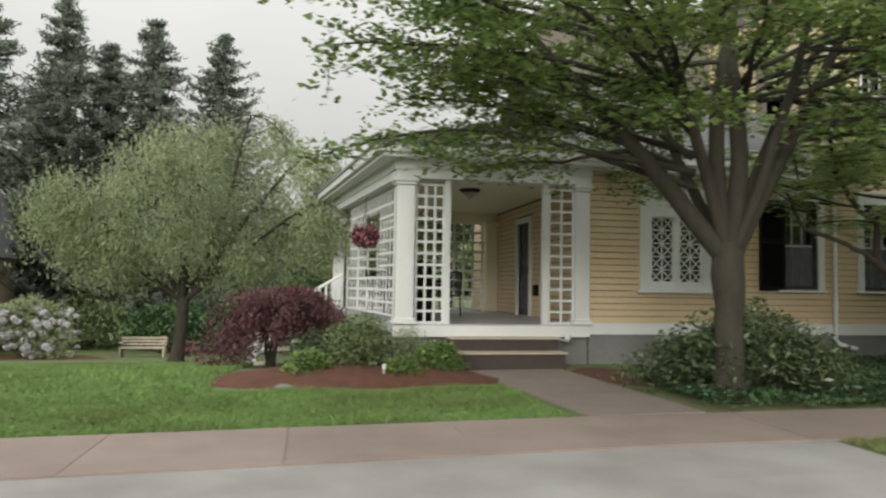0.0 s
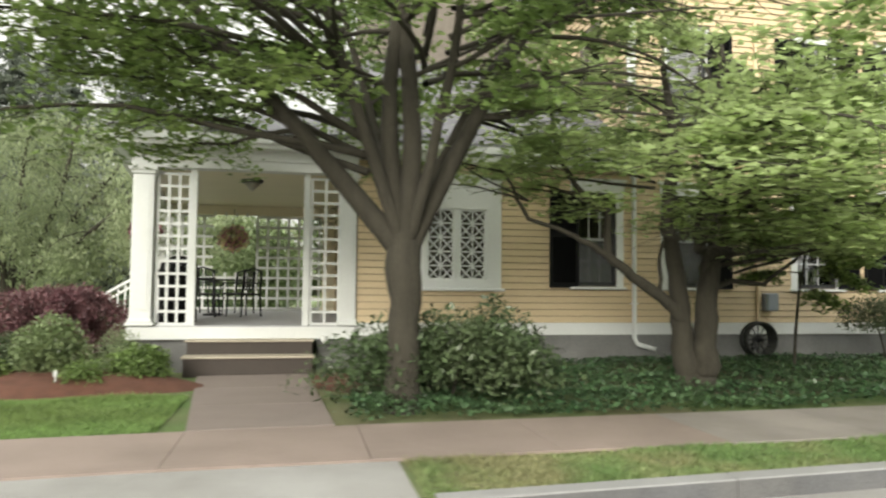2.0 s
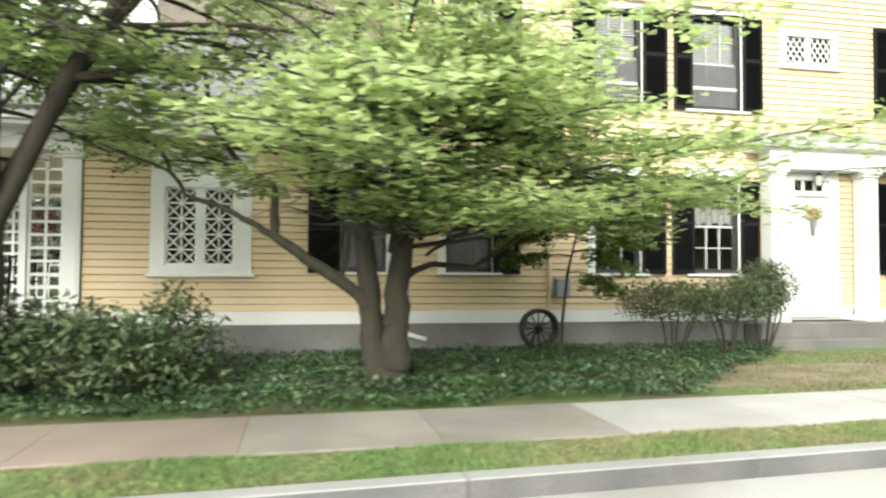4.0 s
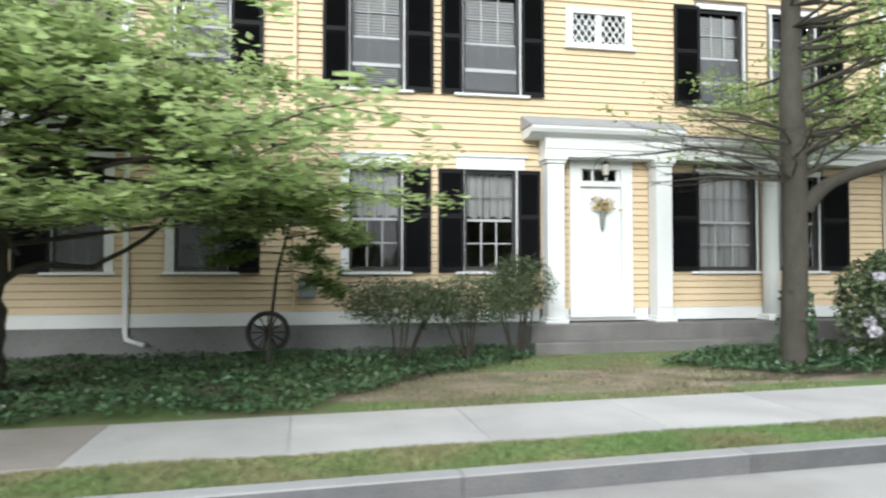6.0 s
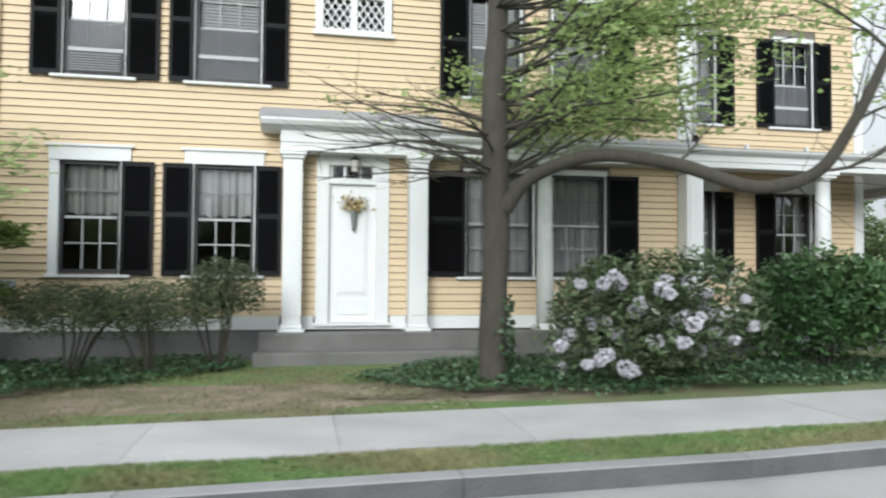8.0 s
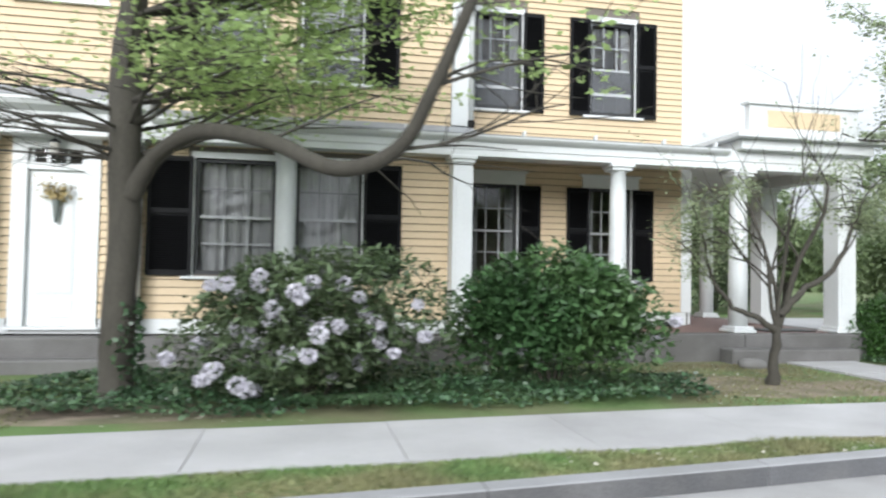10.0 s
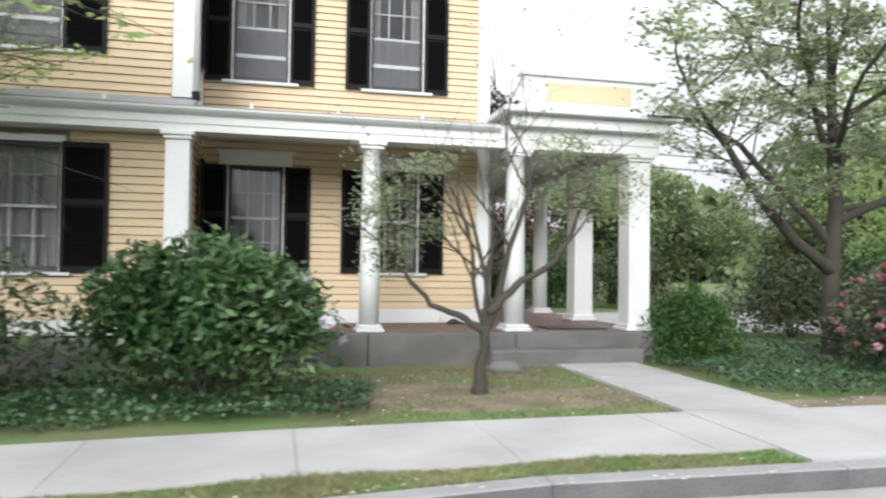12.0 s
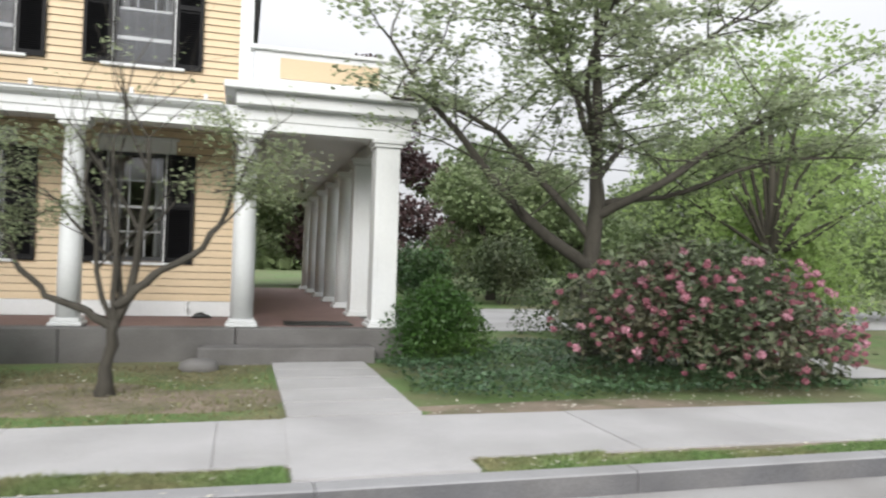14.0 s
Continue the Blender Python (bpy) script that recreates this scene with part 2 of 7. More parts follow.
PETAL_P = mat("pink_petals", (0.52, 0.27, 0.33), 0.6, 0.25, 8, 40, 0, island=0.4, trans=0.3)
PETAL_R = mat("dark_red_petals", (0.36, 0.14, 0.18), 0.6, 0.35, 8, 40, 0, island=0.5, trans=0.25)
IRON = mat("dark_wrought_iron", (0.02, 0.02, 0.024), 0.45, 0.2, 4, 40, 0.1, metal=0.4)
HOSE = mat("black_rubber_hose", (0.018, 0.02, 0.018), 0.5, 0.2, 6, 60, 0.1)
METERGREY = mat("grey_metal_box", (0.27, 0.30, 0.33), 0.5, 0.1, 4, 40, 0.05, metal=0.3)
WOODGREY = mat("weathered_bench_wood", (0.42, 0.37, 0.30), 0.85, 0.2, 4, 40, 0.2)
TEAL = mat("grey_green_metal", (0.18, 0.2, 0.19), 0.5, 0.15, 4, 40, 0.1)
DRIED = mat("dried_flowers", (0.42, 0.34, 0.17), 0.9, 0.4, 6, 40, 0, island=0.7)
LAMPGLASS = mat("frosted_lamp_glass", (0.55, 0.53, 0.48), 0.4, 0.05, 3, 20, 0, trans=0.3)
TAN = mat("tan_stucco", (0.42, 0.34, 0.24), 0.9, 0.15, 2, 30, 0.2)


# ---- mesh helpers ----
def mesh_ob(name, verts, faces, material, parent=None, smooth=False):
    me = bpy.data.meshes.new(name)
    me.from_pydata([tuple(v) for v in verts], [], faces)
    me.materials.append(material)
    if smooth:
        me.polygons.foreach_set("use_smooth", [True] * len(me.polygons))
    me.update()
    ob = new(name, me)
    ob.parent = parent
    return ob


def part(name, bm, material, parent, label="", smooth=False):
    me = bpy.data.meshes.new(name)
    bm.to_mesh(me)
    bm.free()
    me.materials.append(material)
    if smooth:
        me.polygons.foreach_set("use_smooth", [True] * len(me.polygons))
    ob = new(name, me)
    ob.parent = parent
    return tagged(ob, label)


def empty(name, at=(0, 0, 0), label="", category="", group="", kind=""):
    ob = new(name)
    ob.location = at
    ob.empty_display_size = 0.1
    return tagged(ob, label, category, group, kind)


def add_box(bm, x0, x1, y0, y1, z0, z1, bevel=0.0):
    r = bmesh.ops.create_cube(bm, size=1, matrix=Matrix.LocRotScale(
        ((x0 + x1) / 2, (y0 + y1) / 2, (z0 + z1) / 2), None, (x1 - x0, y1 - y0, z1 - z0)))
    if bevel:
        es = list({e for v in r["verts"] for e in v.link_edges})
        bmesh.ops.bevel(bm, geom=es, offset=bevel, segments=1, affect="EDGES")


def boxes(*bs, bevel=0.0):
    bm = bmesh.new()
    for b in bs:
        add_box(bm, *b, bevel=bevel)
    return bm


def lathe(profile, at=(0, 0, 0), sides=16, flutes=0):
    """A turned solid from (radius, height) pairs."""
    bm = bmesh.new()
    rings = []
    for r, z in profile:
        rings.append([bm.verts.new((at[0] + r * math.cos(a), at[1] + r * math.sin(a), at[2] + z))
                      for a in (2 * math.pi * i / sides for i in range(sides))])
    for a, b in zip(rings, rings[1:]):
        for i in range(sides):
            j = (i + 1) % sides
            bm.faces.new((a[i], a[j], b[j], b[i]))
    bm.faces.new(rings[0][::-1])
    bm.faces.new(rings[-1])
    return bm


def prism(profile, a0, a1, axis="x"):
    """A moulding: a closed profile of (y, z) pairs swept along x, or of (x, z) pairs swept along y."""
    bm = bmesh.new()
    ends = []
    for a in (a0, a1):
        ends.append([bm.verts.new((a, p, q) if axis == "x" else (p, a, q)) for p, q in profile])
    k = len(profile)
    for i in range(k):
        j = (i + 1) % k
        bm.faces.new((ends[0][i], ends[0][j], ends[1][j], ends[1][i]))
    bm.faces.new(ends[0][::-1])
    bm.faces.new(ends[1])
    bmesh.ops.recalc_face_normals(bm, faces=bm.faces)
    return bm


class Tubes:
    """Gathers tapered tubes (limbs, wires) into one mesh."""

    def __init__(self):
        self.v, self.f = [], []

    def add(self, pts, radii, sides=6):
        pts = [Vector(p) for p in pts]
        base = len(self.v)
        up = Vector((0.31, 0.17, 0.93))
        for i, p in enumerate(pts):
            d = (pts[min(i + 1, len(pts) - 1)] - pts[max(i - 1, 0)])
            if d.length < 1e-6:
                d = Vector((0, 0, 1))
            d.normalize()
            s = d.cross(up)
            if s.length < 0.1:
                s = d.cross(Vector((1, 0, 0)))
            s.normalize()
            u = s.cross(d)
            for k in range(sides):
                a = 2 * math.pi * k / sides
                self.v.append(p + (s * math.cos(a) + u * math.sin(a)) * radii[i])
        for i in range(len(pts) - 1):
            for k in range(sides):
                j = (k + 1) % sides
                self.f.append((base + i * sides + k, base + i * sides + j, base + (i + 1) * sides + j, base + (i + 1) * sides + k))
        n = len(pts) - 1
        self.f.append(tuple(base + n * sides + k for k in range(sides)))

    def ob(self, name, material, parent=None, smooth=True):
        return mesh_ob(name, self.v, self.f, material, parent, smooth)


def leaves_ob(name, centres, length, width, material, parent=None, flat=0.5, droop=0.0, seed=1, fold=0.25):
    """Many small folded leaves, each two triangles' worth of rhombus, about the given places."""
    rg = np.random.default_rng(seed)
    c = np.asarray(centres, dtype=float)
    n = len(c)
    ang = rg.uniform(0, 2 * np.pi, n)
    tilt = rg.normal(0, 1, n) * (1 - flat) * 0.9 - droop
    d = np.stack([np.cos(ang) * np.cos(tilt), np.sin(ang) * np.cos(tilt), np.sin(tilt)], 1)
    side = np.stack([-np.sin(ang), np.cos(ang), np.zeros(n)], 1)
    roll = rg.normal(0, 1, n) * (1 - flat) * 1.2
    nrm = np.cross(d, side)
    side = side * np.cos(roll)[:, None] + nrm * np.sin(roll)[:, None]
    nrm = np.cross(d, side)
    s = rg.uniform(0.65, 1.3, n)[:, None]
    L, W = length * s, width * s
    v = np.empty((n, 4, 3))
    v[:, 0] = c - d * L * 0.5
    v[:, 1] = c - side * W * 0.5 - nrm * W * fold
    v[:, 2] = c + d * L * 0.5 - nrm * W * fold * 0.6
    v[:, 3] = c + side * W * 0.5 - nrm * W * fold
    me = bpy.data.meshes.new(name)
    me.vertices.add(n * 4)
    me.vertices.foreach_set("co", v.reshape(-1))
    me.loops.add(n * 4)
    me.loops.foreach_set("vertex_index", np.arange(n * 4))
    me.polygons.add(n)
    me.polygons.foreach_set("loop_start", np.arange(n) * 4)
    me.materials.append(material)
    me.update(calc_edges=True)
    ob = new(name, me)
    ob.parent = parent
    return ob


# ---- ground ----
def gz(x):
    """Height of the lawn: it rises a little along the street."""
    return -0.64 + 0.0056 * (max(-30.0, min(30.0, x)) + 14)


WALK_X = (-30, -22, -15, -8, 0, 4, 7, 10, 15, 25, 40)
WALK_Y = (-5.75, -5.2, -4.75, -4.7, -4.5, -4.3, -4.1, -4.1, -4.25, -4.4, -4.6)
CURB_X = (-40, -13, -8, -2, 2, 5, 8, 11, 14, 25, 40)
CURB_Y = (-7.4, -7.0, -6.75, -6.5, -6.4, -6.1, -5.75, -5.85, -5.85, -6.2, -6.5)


def wy(x):
    return float(np.interp(x, WALK_X, WALK_Y))


def cy(x):
    return float(np.interp(x, CURB_X, CURB_Y))


def sheet(name, x0, x1, ya, yb, dz, material, nx=60, ny=2, parent=None):
    """A strip of ground between two lines ya(x) and yb(x), dz above the lawn."""
    v, f = [], []
    for i in range(nx + 1):
        x = x0 + (x1 - x0) * i / nx
        for j in range(ny + 1):
            v.append((x, ya(x) + (yb(x) - ya(x)) * j / ny, gz(x) + dz))
    for i in range(nx):
        for j in range(ny):
            a = i * (ny + 1) + j
            f.append((a, a + ny + 1, a + ny + 2, a + 1))
    return mesh_ob(name, v, f, material, parent)


def patch(name, cx, cy_, rx, ry, dz, material, seed=1, rough=0.18, n=48, dome=0.0):
    """A low bed with an uneven outline."""
    rg = random.Random(seed)
    ph = [rg.uniform(0, 6.28) for _ in range(5)]
    v, f = [(cx, cy_, gz(cx) + dz + dome)], []
    rings = 4
    for k in range(1, rings + 1):
        q = k / rings
        for i in range(n):
            a = 2 * math.pi * i / n
            r = 1 + rough * sum(math.sin((m + 2) * a + ph[m]) / (m + 1.5) for m in range(5))
            x, y = cx + math.cos(a) * rx * r * q, cy_ + math.sin(a) * ry * r * q
            v.append((x, y, gz(x) + (dz + dome * (1 - q * q) if k < rings else -0.03)))
    for i in range(n):
        f.append((0, 1 + i, 1 + (i + 1) % n))
    for k in range(rings - 1):
        for i in range(n):
            j = (i + 1) % n
            f.append((1 + k * n + i, 1 + (k + 1) * n + i, 1 + (k + 1) * n + j, 1 + k * n + j))
    return mesh_ob(name, v, f, material, smooth=True)


def hz(x, y):
    """Height of the ground: the garden falls away beside and behind the side porch."""
    k = max(0.0, min(1.0, (-14.5 - x) / 3.0))
    return gz(x) - 0.088 * k * max(0.0, min(24.0, y + 0.8))


# one sheet to the horizon; lower under the road
gx = [-900, -300, -100, -60] + [-40 + 1 * i for i in range(81)] + [60, 100, 300, 900]
gyo = [-900, -200, -60, -24, -14]
gyi = [-3, -1.5, 0, 1.5, 3, 5, 7, 9, 12, 16, 20, 24, 40, 200, 900]
gv, gf = [], []
gcols = 2 + len(gyi) + len(gyo)
for x in gx:
    c = cy(x) + 0.02
    gv += [(x, y, gz(x) - 0.22) for y in gyo]
    gv += [(x, c - 0.02, gz(x) - 0.22), (x, c, gz(x) - 0.004)]
    gv += [(x, y, hz(x, y)) for y in gyi]
for i in range(len(gx) - 1):
    for j in range(gcols - 1):
        a = i * gcols + j
        gf.append((a, a + gcols, a + gcols + 1, a + 1))
ground = tagged(mesh_ob("ground", gv, gf, GRASS), "green mown lawn ground around the yellow house", "ground", kind="structure")
road = tagged(sheet("road", -80, 80, lambda x: -14.0, lambda x: cy(x) - 0.01, -0.12, ASPHALT, 120, 6),
              "pale worn asphalt street along the kerb", "road", kind="structure")

# ---- house shell ----
def wall(name, x0, x1, z0, z1, y0, y1, holes, material, label, axis="x"):
    """A thick wall with openings (a0, a1, z0, z1); axis y: the wall runs along y and y0, y1 are its x faces."""
    xs = sorted({x0, x1, *[h[0] for h in holes], *[h[1] for h in holes]})
    zs = sorted({z0, z1, *[h[2] for h in holes], *[h[3] for h in holes]})
    bm = bmesh.new()
    for a, b in zip(xs, xs[1:]):
        for c, d in zip(zs, zs[1:]):
            mx, mz = (a + b) / 2, (c + d) / 2
            if any(h[0] < mx < h[1] and h[2] < mz < h[3] for h in holes):
                continue
            if axis == "x":
                add_box(bm, a, b, y0, y1, c, d)
            else:
                add_box(bm, y0, y1, a, b, c, d)
    return tagged(part(name, bm, material, None), label, "wall", kind="structure")


BOARD = 0.112
bm = bmesh.new()
# gap above each board bares the dark wall core, imitating a shadow line
_p = [(0, 0), (-0.03, 0), (-0.028, 0.006), (-0.008, BOARD - 0.011), (0, BOARD - 0.011)]
_e = [[bm.verts.new((x, y, z)) for y, z in _p] for x in (0, 1)]
for i in range(5):
    j = (i + 1) % 5
    bm.faces.new((_e[0][i], _e[0][j], _e[1][j], _e[1][i]))
bm.faces.new(_e[0][::-1])
bm.faces.new(_e[1])
bmesh.ops.recalc_face_normals(bm, faces=bm.faces)
board_mesh = bpy.data.meshes.new("clapboard")
bm.to_mesh(board_mesh)
bm.free()
board_mesh.materials.append(YELLOW)
SIDING = []  # (parent wall, x0, x1, z0, z1, face, holes, axis)


def lay_siding():
    """Clapboards as pieces of their wall, cut at the openings."""
    for par, x0, x1, z0, z1, face, holes, axis in SIDING:
        z, row = z0, 0
        while z < z1 - 0.02:
            row += 1
            cuts = [(x0, x1)]
            for h in holes:
                if h[2] < z + BOARD * 0.6 and h[3] > z + BOARD * 0.4:
                    nxt = []
                    for a, b in cuts:
                        if h[0] > a + 0.01:
                            nxt.append((a, min(b, h[0])))
                        if h[1] < b - 0.01:
                            nxt.append((max(a, h[1]), b))
                    cuts = [(a, b) for a, b in nxt if b - a > 0.02]
            for a, b in cuts:
                ob = new("clapboard", board_mesh)
                ob.parent = par
                if axis == "x":
                    ob.matrix_basis = Matrix.LocRotScale((a, face, z), None, (b - a, 1, 1))
                elif axis == "-x":  # wall that faces -x, runs along y
                    ob.matrix_basis = Matrix.LocRotScale((face, b, z), Euler((0, 0, radians(-90))), (b - a, 1, 1))
                else:  # faces +x
                    ob.matrix_basis = Matrix.LocRotScale((face, a, z), Euler((0, 0, radians(90))), (b - a, 1, 1))
            z += BOARD


# openings of the front wall: glass x0, x1, z0, z1
LOW = [(-9.06, -8.35, 0.72, 2.33), (-7.38, -6.6, 0.72, 2.33), (-4.78, -3.95, 0.72, 2.36), (-2.92, -2.05, 0.72, 2.36),
       (1.25, 2.37, 0.72, 2.39), (2.67, 3.63, 0.72, 2.39)]
UP = [(-7.38, -6.6, 3.62, 5.3), (-4.77, -3.92, 3.62, 5.3), (-2.94, -1.98, 3.62, 5.3), (1.3, 2.15, 3.62, 5.3), (2.72, 3.6, 3.62, 5.3)]
LATT = (-11.69, -10.69, 0.79, 1.97)
DIA = (-1.05, -0.1, 4.56, 5.06)
DOOR = (-0.98, -0.14, -0.02, 2.46)
front_holes = LOW + UP + [LATT, DIA, DOOR]
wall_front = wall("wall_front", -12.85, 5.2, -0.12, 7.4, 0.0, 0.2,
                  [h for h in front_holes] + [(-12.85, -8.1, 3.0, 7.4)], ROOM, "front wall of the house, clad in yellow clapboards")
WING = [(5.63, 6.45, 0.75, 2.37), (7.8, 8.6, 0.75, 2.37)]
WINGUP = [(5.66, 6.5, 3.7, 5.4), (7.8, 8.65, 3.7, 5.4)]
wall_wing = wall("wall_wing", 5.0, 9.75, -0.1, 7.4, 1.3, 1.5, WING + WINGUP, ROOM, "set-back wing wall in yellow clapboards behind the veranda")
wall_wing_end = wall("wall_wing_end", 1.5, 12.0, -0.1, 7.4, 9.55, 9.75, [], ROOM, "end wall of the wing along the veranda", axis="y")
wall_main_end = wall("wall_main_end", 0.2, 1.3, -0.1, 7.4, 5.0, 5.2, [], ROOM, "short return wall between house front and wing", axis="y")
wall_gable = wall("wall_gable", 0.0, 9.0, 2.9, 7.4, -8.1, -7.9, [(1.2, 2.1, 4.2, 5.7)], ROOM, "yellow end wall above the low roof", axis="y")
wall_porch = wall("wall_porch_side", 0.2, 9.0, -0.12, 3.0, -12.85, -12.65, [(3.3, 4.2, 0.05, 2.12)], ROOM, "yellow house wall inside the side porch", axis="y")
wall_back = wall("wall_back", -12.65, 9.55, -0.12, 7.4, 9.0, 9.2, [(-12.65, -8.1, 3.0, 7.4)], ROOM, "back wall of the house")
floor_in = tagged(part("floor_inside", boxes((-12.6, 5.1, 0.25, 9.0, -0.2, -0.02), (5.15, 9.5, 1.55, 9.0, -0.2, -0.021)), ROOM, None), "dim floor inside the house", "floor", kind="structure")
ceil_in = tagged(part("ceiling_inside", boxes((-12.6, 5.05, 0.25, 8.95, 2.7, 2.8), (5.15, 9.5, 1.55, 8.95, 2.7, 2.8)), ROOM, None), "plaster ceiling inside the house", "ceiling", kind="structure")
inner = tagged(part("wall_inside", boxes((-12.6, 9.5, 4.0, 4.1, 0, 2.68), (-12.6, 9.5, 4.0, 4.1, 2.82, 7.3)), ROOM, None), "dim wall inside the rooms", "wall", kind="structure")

frames = [(a - 0.1, b + 0.1, c - 0.05, d + 0.2) for a, b, c, d in LOW + UP]
trim_holes = frames + [(-11.9, -10.43, 0.62, 2.5), (-1.17, 0.04, 4.44, 5.15), (-1.12, 0.0, -0.1, 2.62)]
SIDING.append((wall_front, -12.83, 4.96, 0.09, 2.88, 0.0, trim_holes, "x"))
SIDING.append((wall_front, -8.1, 4.96, 0.09 + 25 * BOARD, 6.6, 0.0, trim_holes, "x"))
SIDING.append((wall_wing, 5.2, 9.62, 0.16, 6.6, 1.3, [(a - 0.1, b + 0.1, c - 0.05, d + 0.2) for a, b, c, d in WING + WINGUP], "x"))
SIDING.append((wall_wing_end, 1.5, 12.0, 0.0, 6.6, 9.75, [], "+x"))
SIDING.append((wall_main_end, 0.2, 1.26, 0.0, 6.6, 5.2, [], "+x"))
SIDING.append((wall_gable, 0.05, 4.5, 3.0, 6.6, -8.1, [(1.1, 2.2, 4.15, 5.85)], "-x"))
SIDING.append((wall_porch, 0.05, 8.9, 0.06, 2.5, -12.85, [(3.18, 4.32, 0, 2.26)], "-x"))


# ---- windows, shutters, door ----
def muntins(bm, x0, x1, z0, z1, y, nx, nz, w=0.017, d=0.03):
    for i in range(1, nx):
        x = x0 + (x1 - x0) * i / nx
        add_box(bm, x - w / 2, x + w / 2, y, y + d, z0, z1)
    for i in range(1, nz):
        z = z0 + (z1 - z0) * i / nz
        add_box(bm, x0, x1, y + 0.002, y + d - 0.002, z - w / 2, z + w / 2)


wcount = [0]


def window(x0, x1, z0, z1, face, screen=True, curtain="full", casing=(True, True), head=True, label="", blind=False, raised=False):
    """A double-hung window in its opening, with white casing, sill, head board, sashes, screen and curtains."""
    wcount[0] += 1
    w = empty("window_%d" % wcount[0], ((x0 + x1) / 2, face, z0), label or "double-hung window with white muntins and a dark screen frame", "window", kind="structure")
    t = Matrix.Translation((-(x0 + x1) / 2, -face, -z0))

    def put(name, bm, m, lab="", par=w):
        ob = part(name, bm, m, par, lab)
        ob.data.transform(t)
        return ob

    cl, cr = (0.13 if c else 0.03 for c in casing)
    fr = boxes((x0 - cl, x0, face - 0.035, face + 0.06, z0 - 0.02, z1), (x1, x1 + cr, face - 0.035, face + 0.06, z0 - 0.02, z1))
    put("window_frame", fr, WHITE)
    if head:
        put("head_board", boxes((x0 - 0.14, x1 + 0.14, face - 0.05, face + 0.06, z1 + 0.002, z1 + 0.2), (x0 - 0.18, x1 + 0.18, face - 0.085, face - 0.002, z1 + 0.2, z1 + 0.235)), WHITE)
    else:
        put("head_board", boxes((x0 - 0.05, x1 + 0.05, face - 0.03, face + 0.06, z1 + 0.002, z1 + 0.09)), WHITE)
    put("window_sill", boxes((x0 - 0.16, x1 + 0.16, face - 0.09, face + 0.05, z0 - 0.065, z0 - 0.022), bevel=0.008), WHITE)
    mid = (z0 + z1) / 2
    s = boxes((x0, x0 + 0.045, face + 0.03, face + 0.075, z0, z1), (x1 - 0.045, x1, face + 0.03, face + 0.075, z0, z1),
              (x0 + 0.045, x1 - 0.045, face + 0.03, face + 0.075, z1 - 0.05, z1), (x0 + 0.045, x1 - 0.045, face + 0.03, face + 0.075, z0, z0 + 0.06))
    put("outer_frame", s, DARK, "dark storm frame")
    sash = boxes((x0 + 0.05, x1 - 0.05, face + 0.085, face + 0.125, mid - 0.018, mid + 0.018))
    muntins(sash, x0 + 0.05, x1 - 0.05, z0 + 0.06, mid, face + 0.09, 3, 2)
    put("sash", sash, MUNTIN_PALE, "pale grey muntins")
    upper = bmesh.new()
    muntins(upper, x0 + 0.05, x1 - 0.05, mid + 0.03, z1 - 0.05, face + 0.09, 3, 2)
    # curtained ground-floor windows take the muntins with painted-in shade
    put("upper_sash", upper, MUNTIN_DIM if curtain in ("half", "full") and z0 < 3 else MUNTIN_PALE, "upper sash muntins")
    p = put("pane", boxes((x0 + 0.03, x1 - 0.03, face + 0.128, face + 0.132, z0 + 0.03, z1 - 0.03)), GLASS)
    p.visible_shadow = False
    if screen:
        put("screen", boxes((x0 + 0.045, x1 - 0.045, face + 0.045, face + 0.049, z0 + 0.06, mid - 0.03)), SCREEN, "grey insect screen")
    if raised:
        zr_ = z0 + 0.46 * (mid - z0)
        put("lower_rail", boxes((x0 + 0.045, x1 - 0.045, face + 0.036, face + 0.044, zr_ - 0.028, zr_ + 0.028)), MUNTIN_PALE, "pale rail of the raised sash")
    if curtain:
        bm = bmesh.new()
        lo = {"full": z0 + 0.02, "half": mid + 0.02, "sides": z0 + 0.02}[curtain]
        spans = [(x0, x1)] if curtain != "sides" else [(x0, x0 + (x1 - x0) * 0.2), (x1 - (x1 - x0) * 0.2, x1)]
        for a, b in spans:
            n = 24
            vs = []
            for i in range(n + 1):
                x = a + (b - a) * i / n
                yy = face + 0.19 + 0.018 * math.sin(i * 1.9) + 0.008 * math.sin(i * 4.1)
                low = lo + (0.06 * abs(math.sin(i * math.pi / 6)) if curtain == "half" else 0)
                vs.append((bm.verts.new((x, yy, low)), bm.verts.new((x, yy, z1))))
            for (p0, q0), (p1, q1) in zip(vs, vs[1:]):
                bm.faces.new((p0, p1, q1, q0))
        put("curtain", bm, CURTAIN, "white lace curtain")
    if blind:
        put("blind", boxes(*[(x0 + 0.05, x1 - 0.05, face + 0.14, face + 0.165, z0 + 0.05 + 0.05 * i, z0 + 0.08 + 0.05 * i) for i in range(int((z1 - z0 - 0.1) / 0.05))]), CURTAIN, "pale slatted blind")
    return w


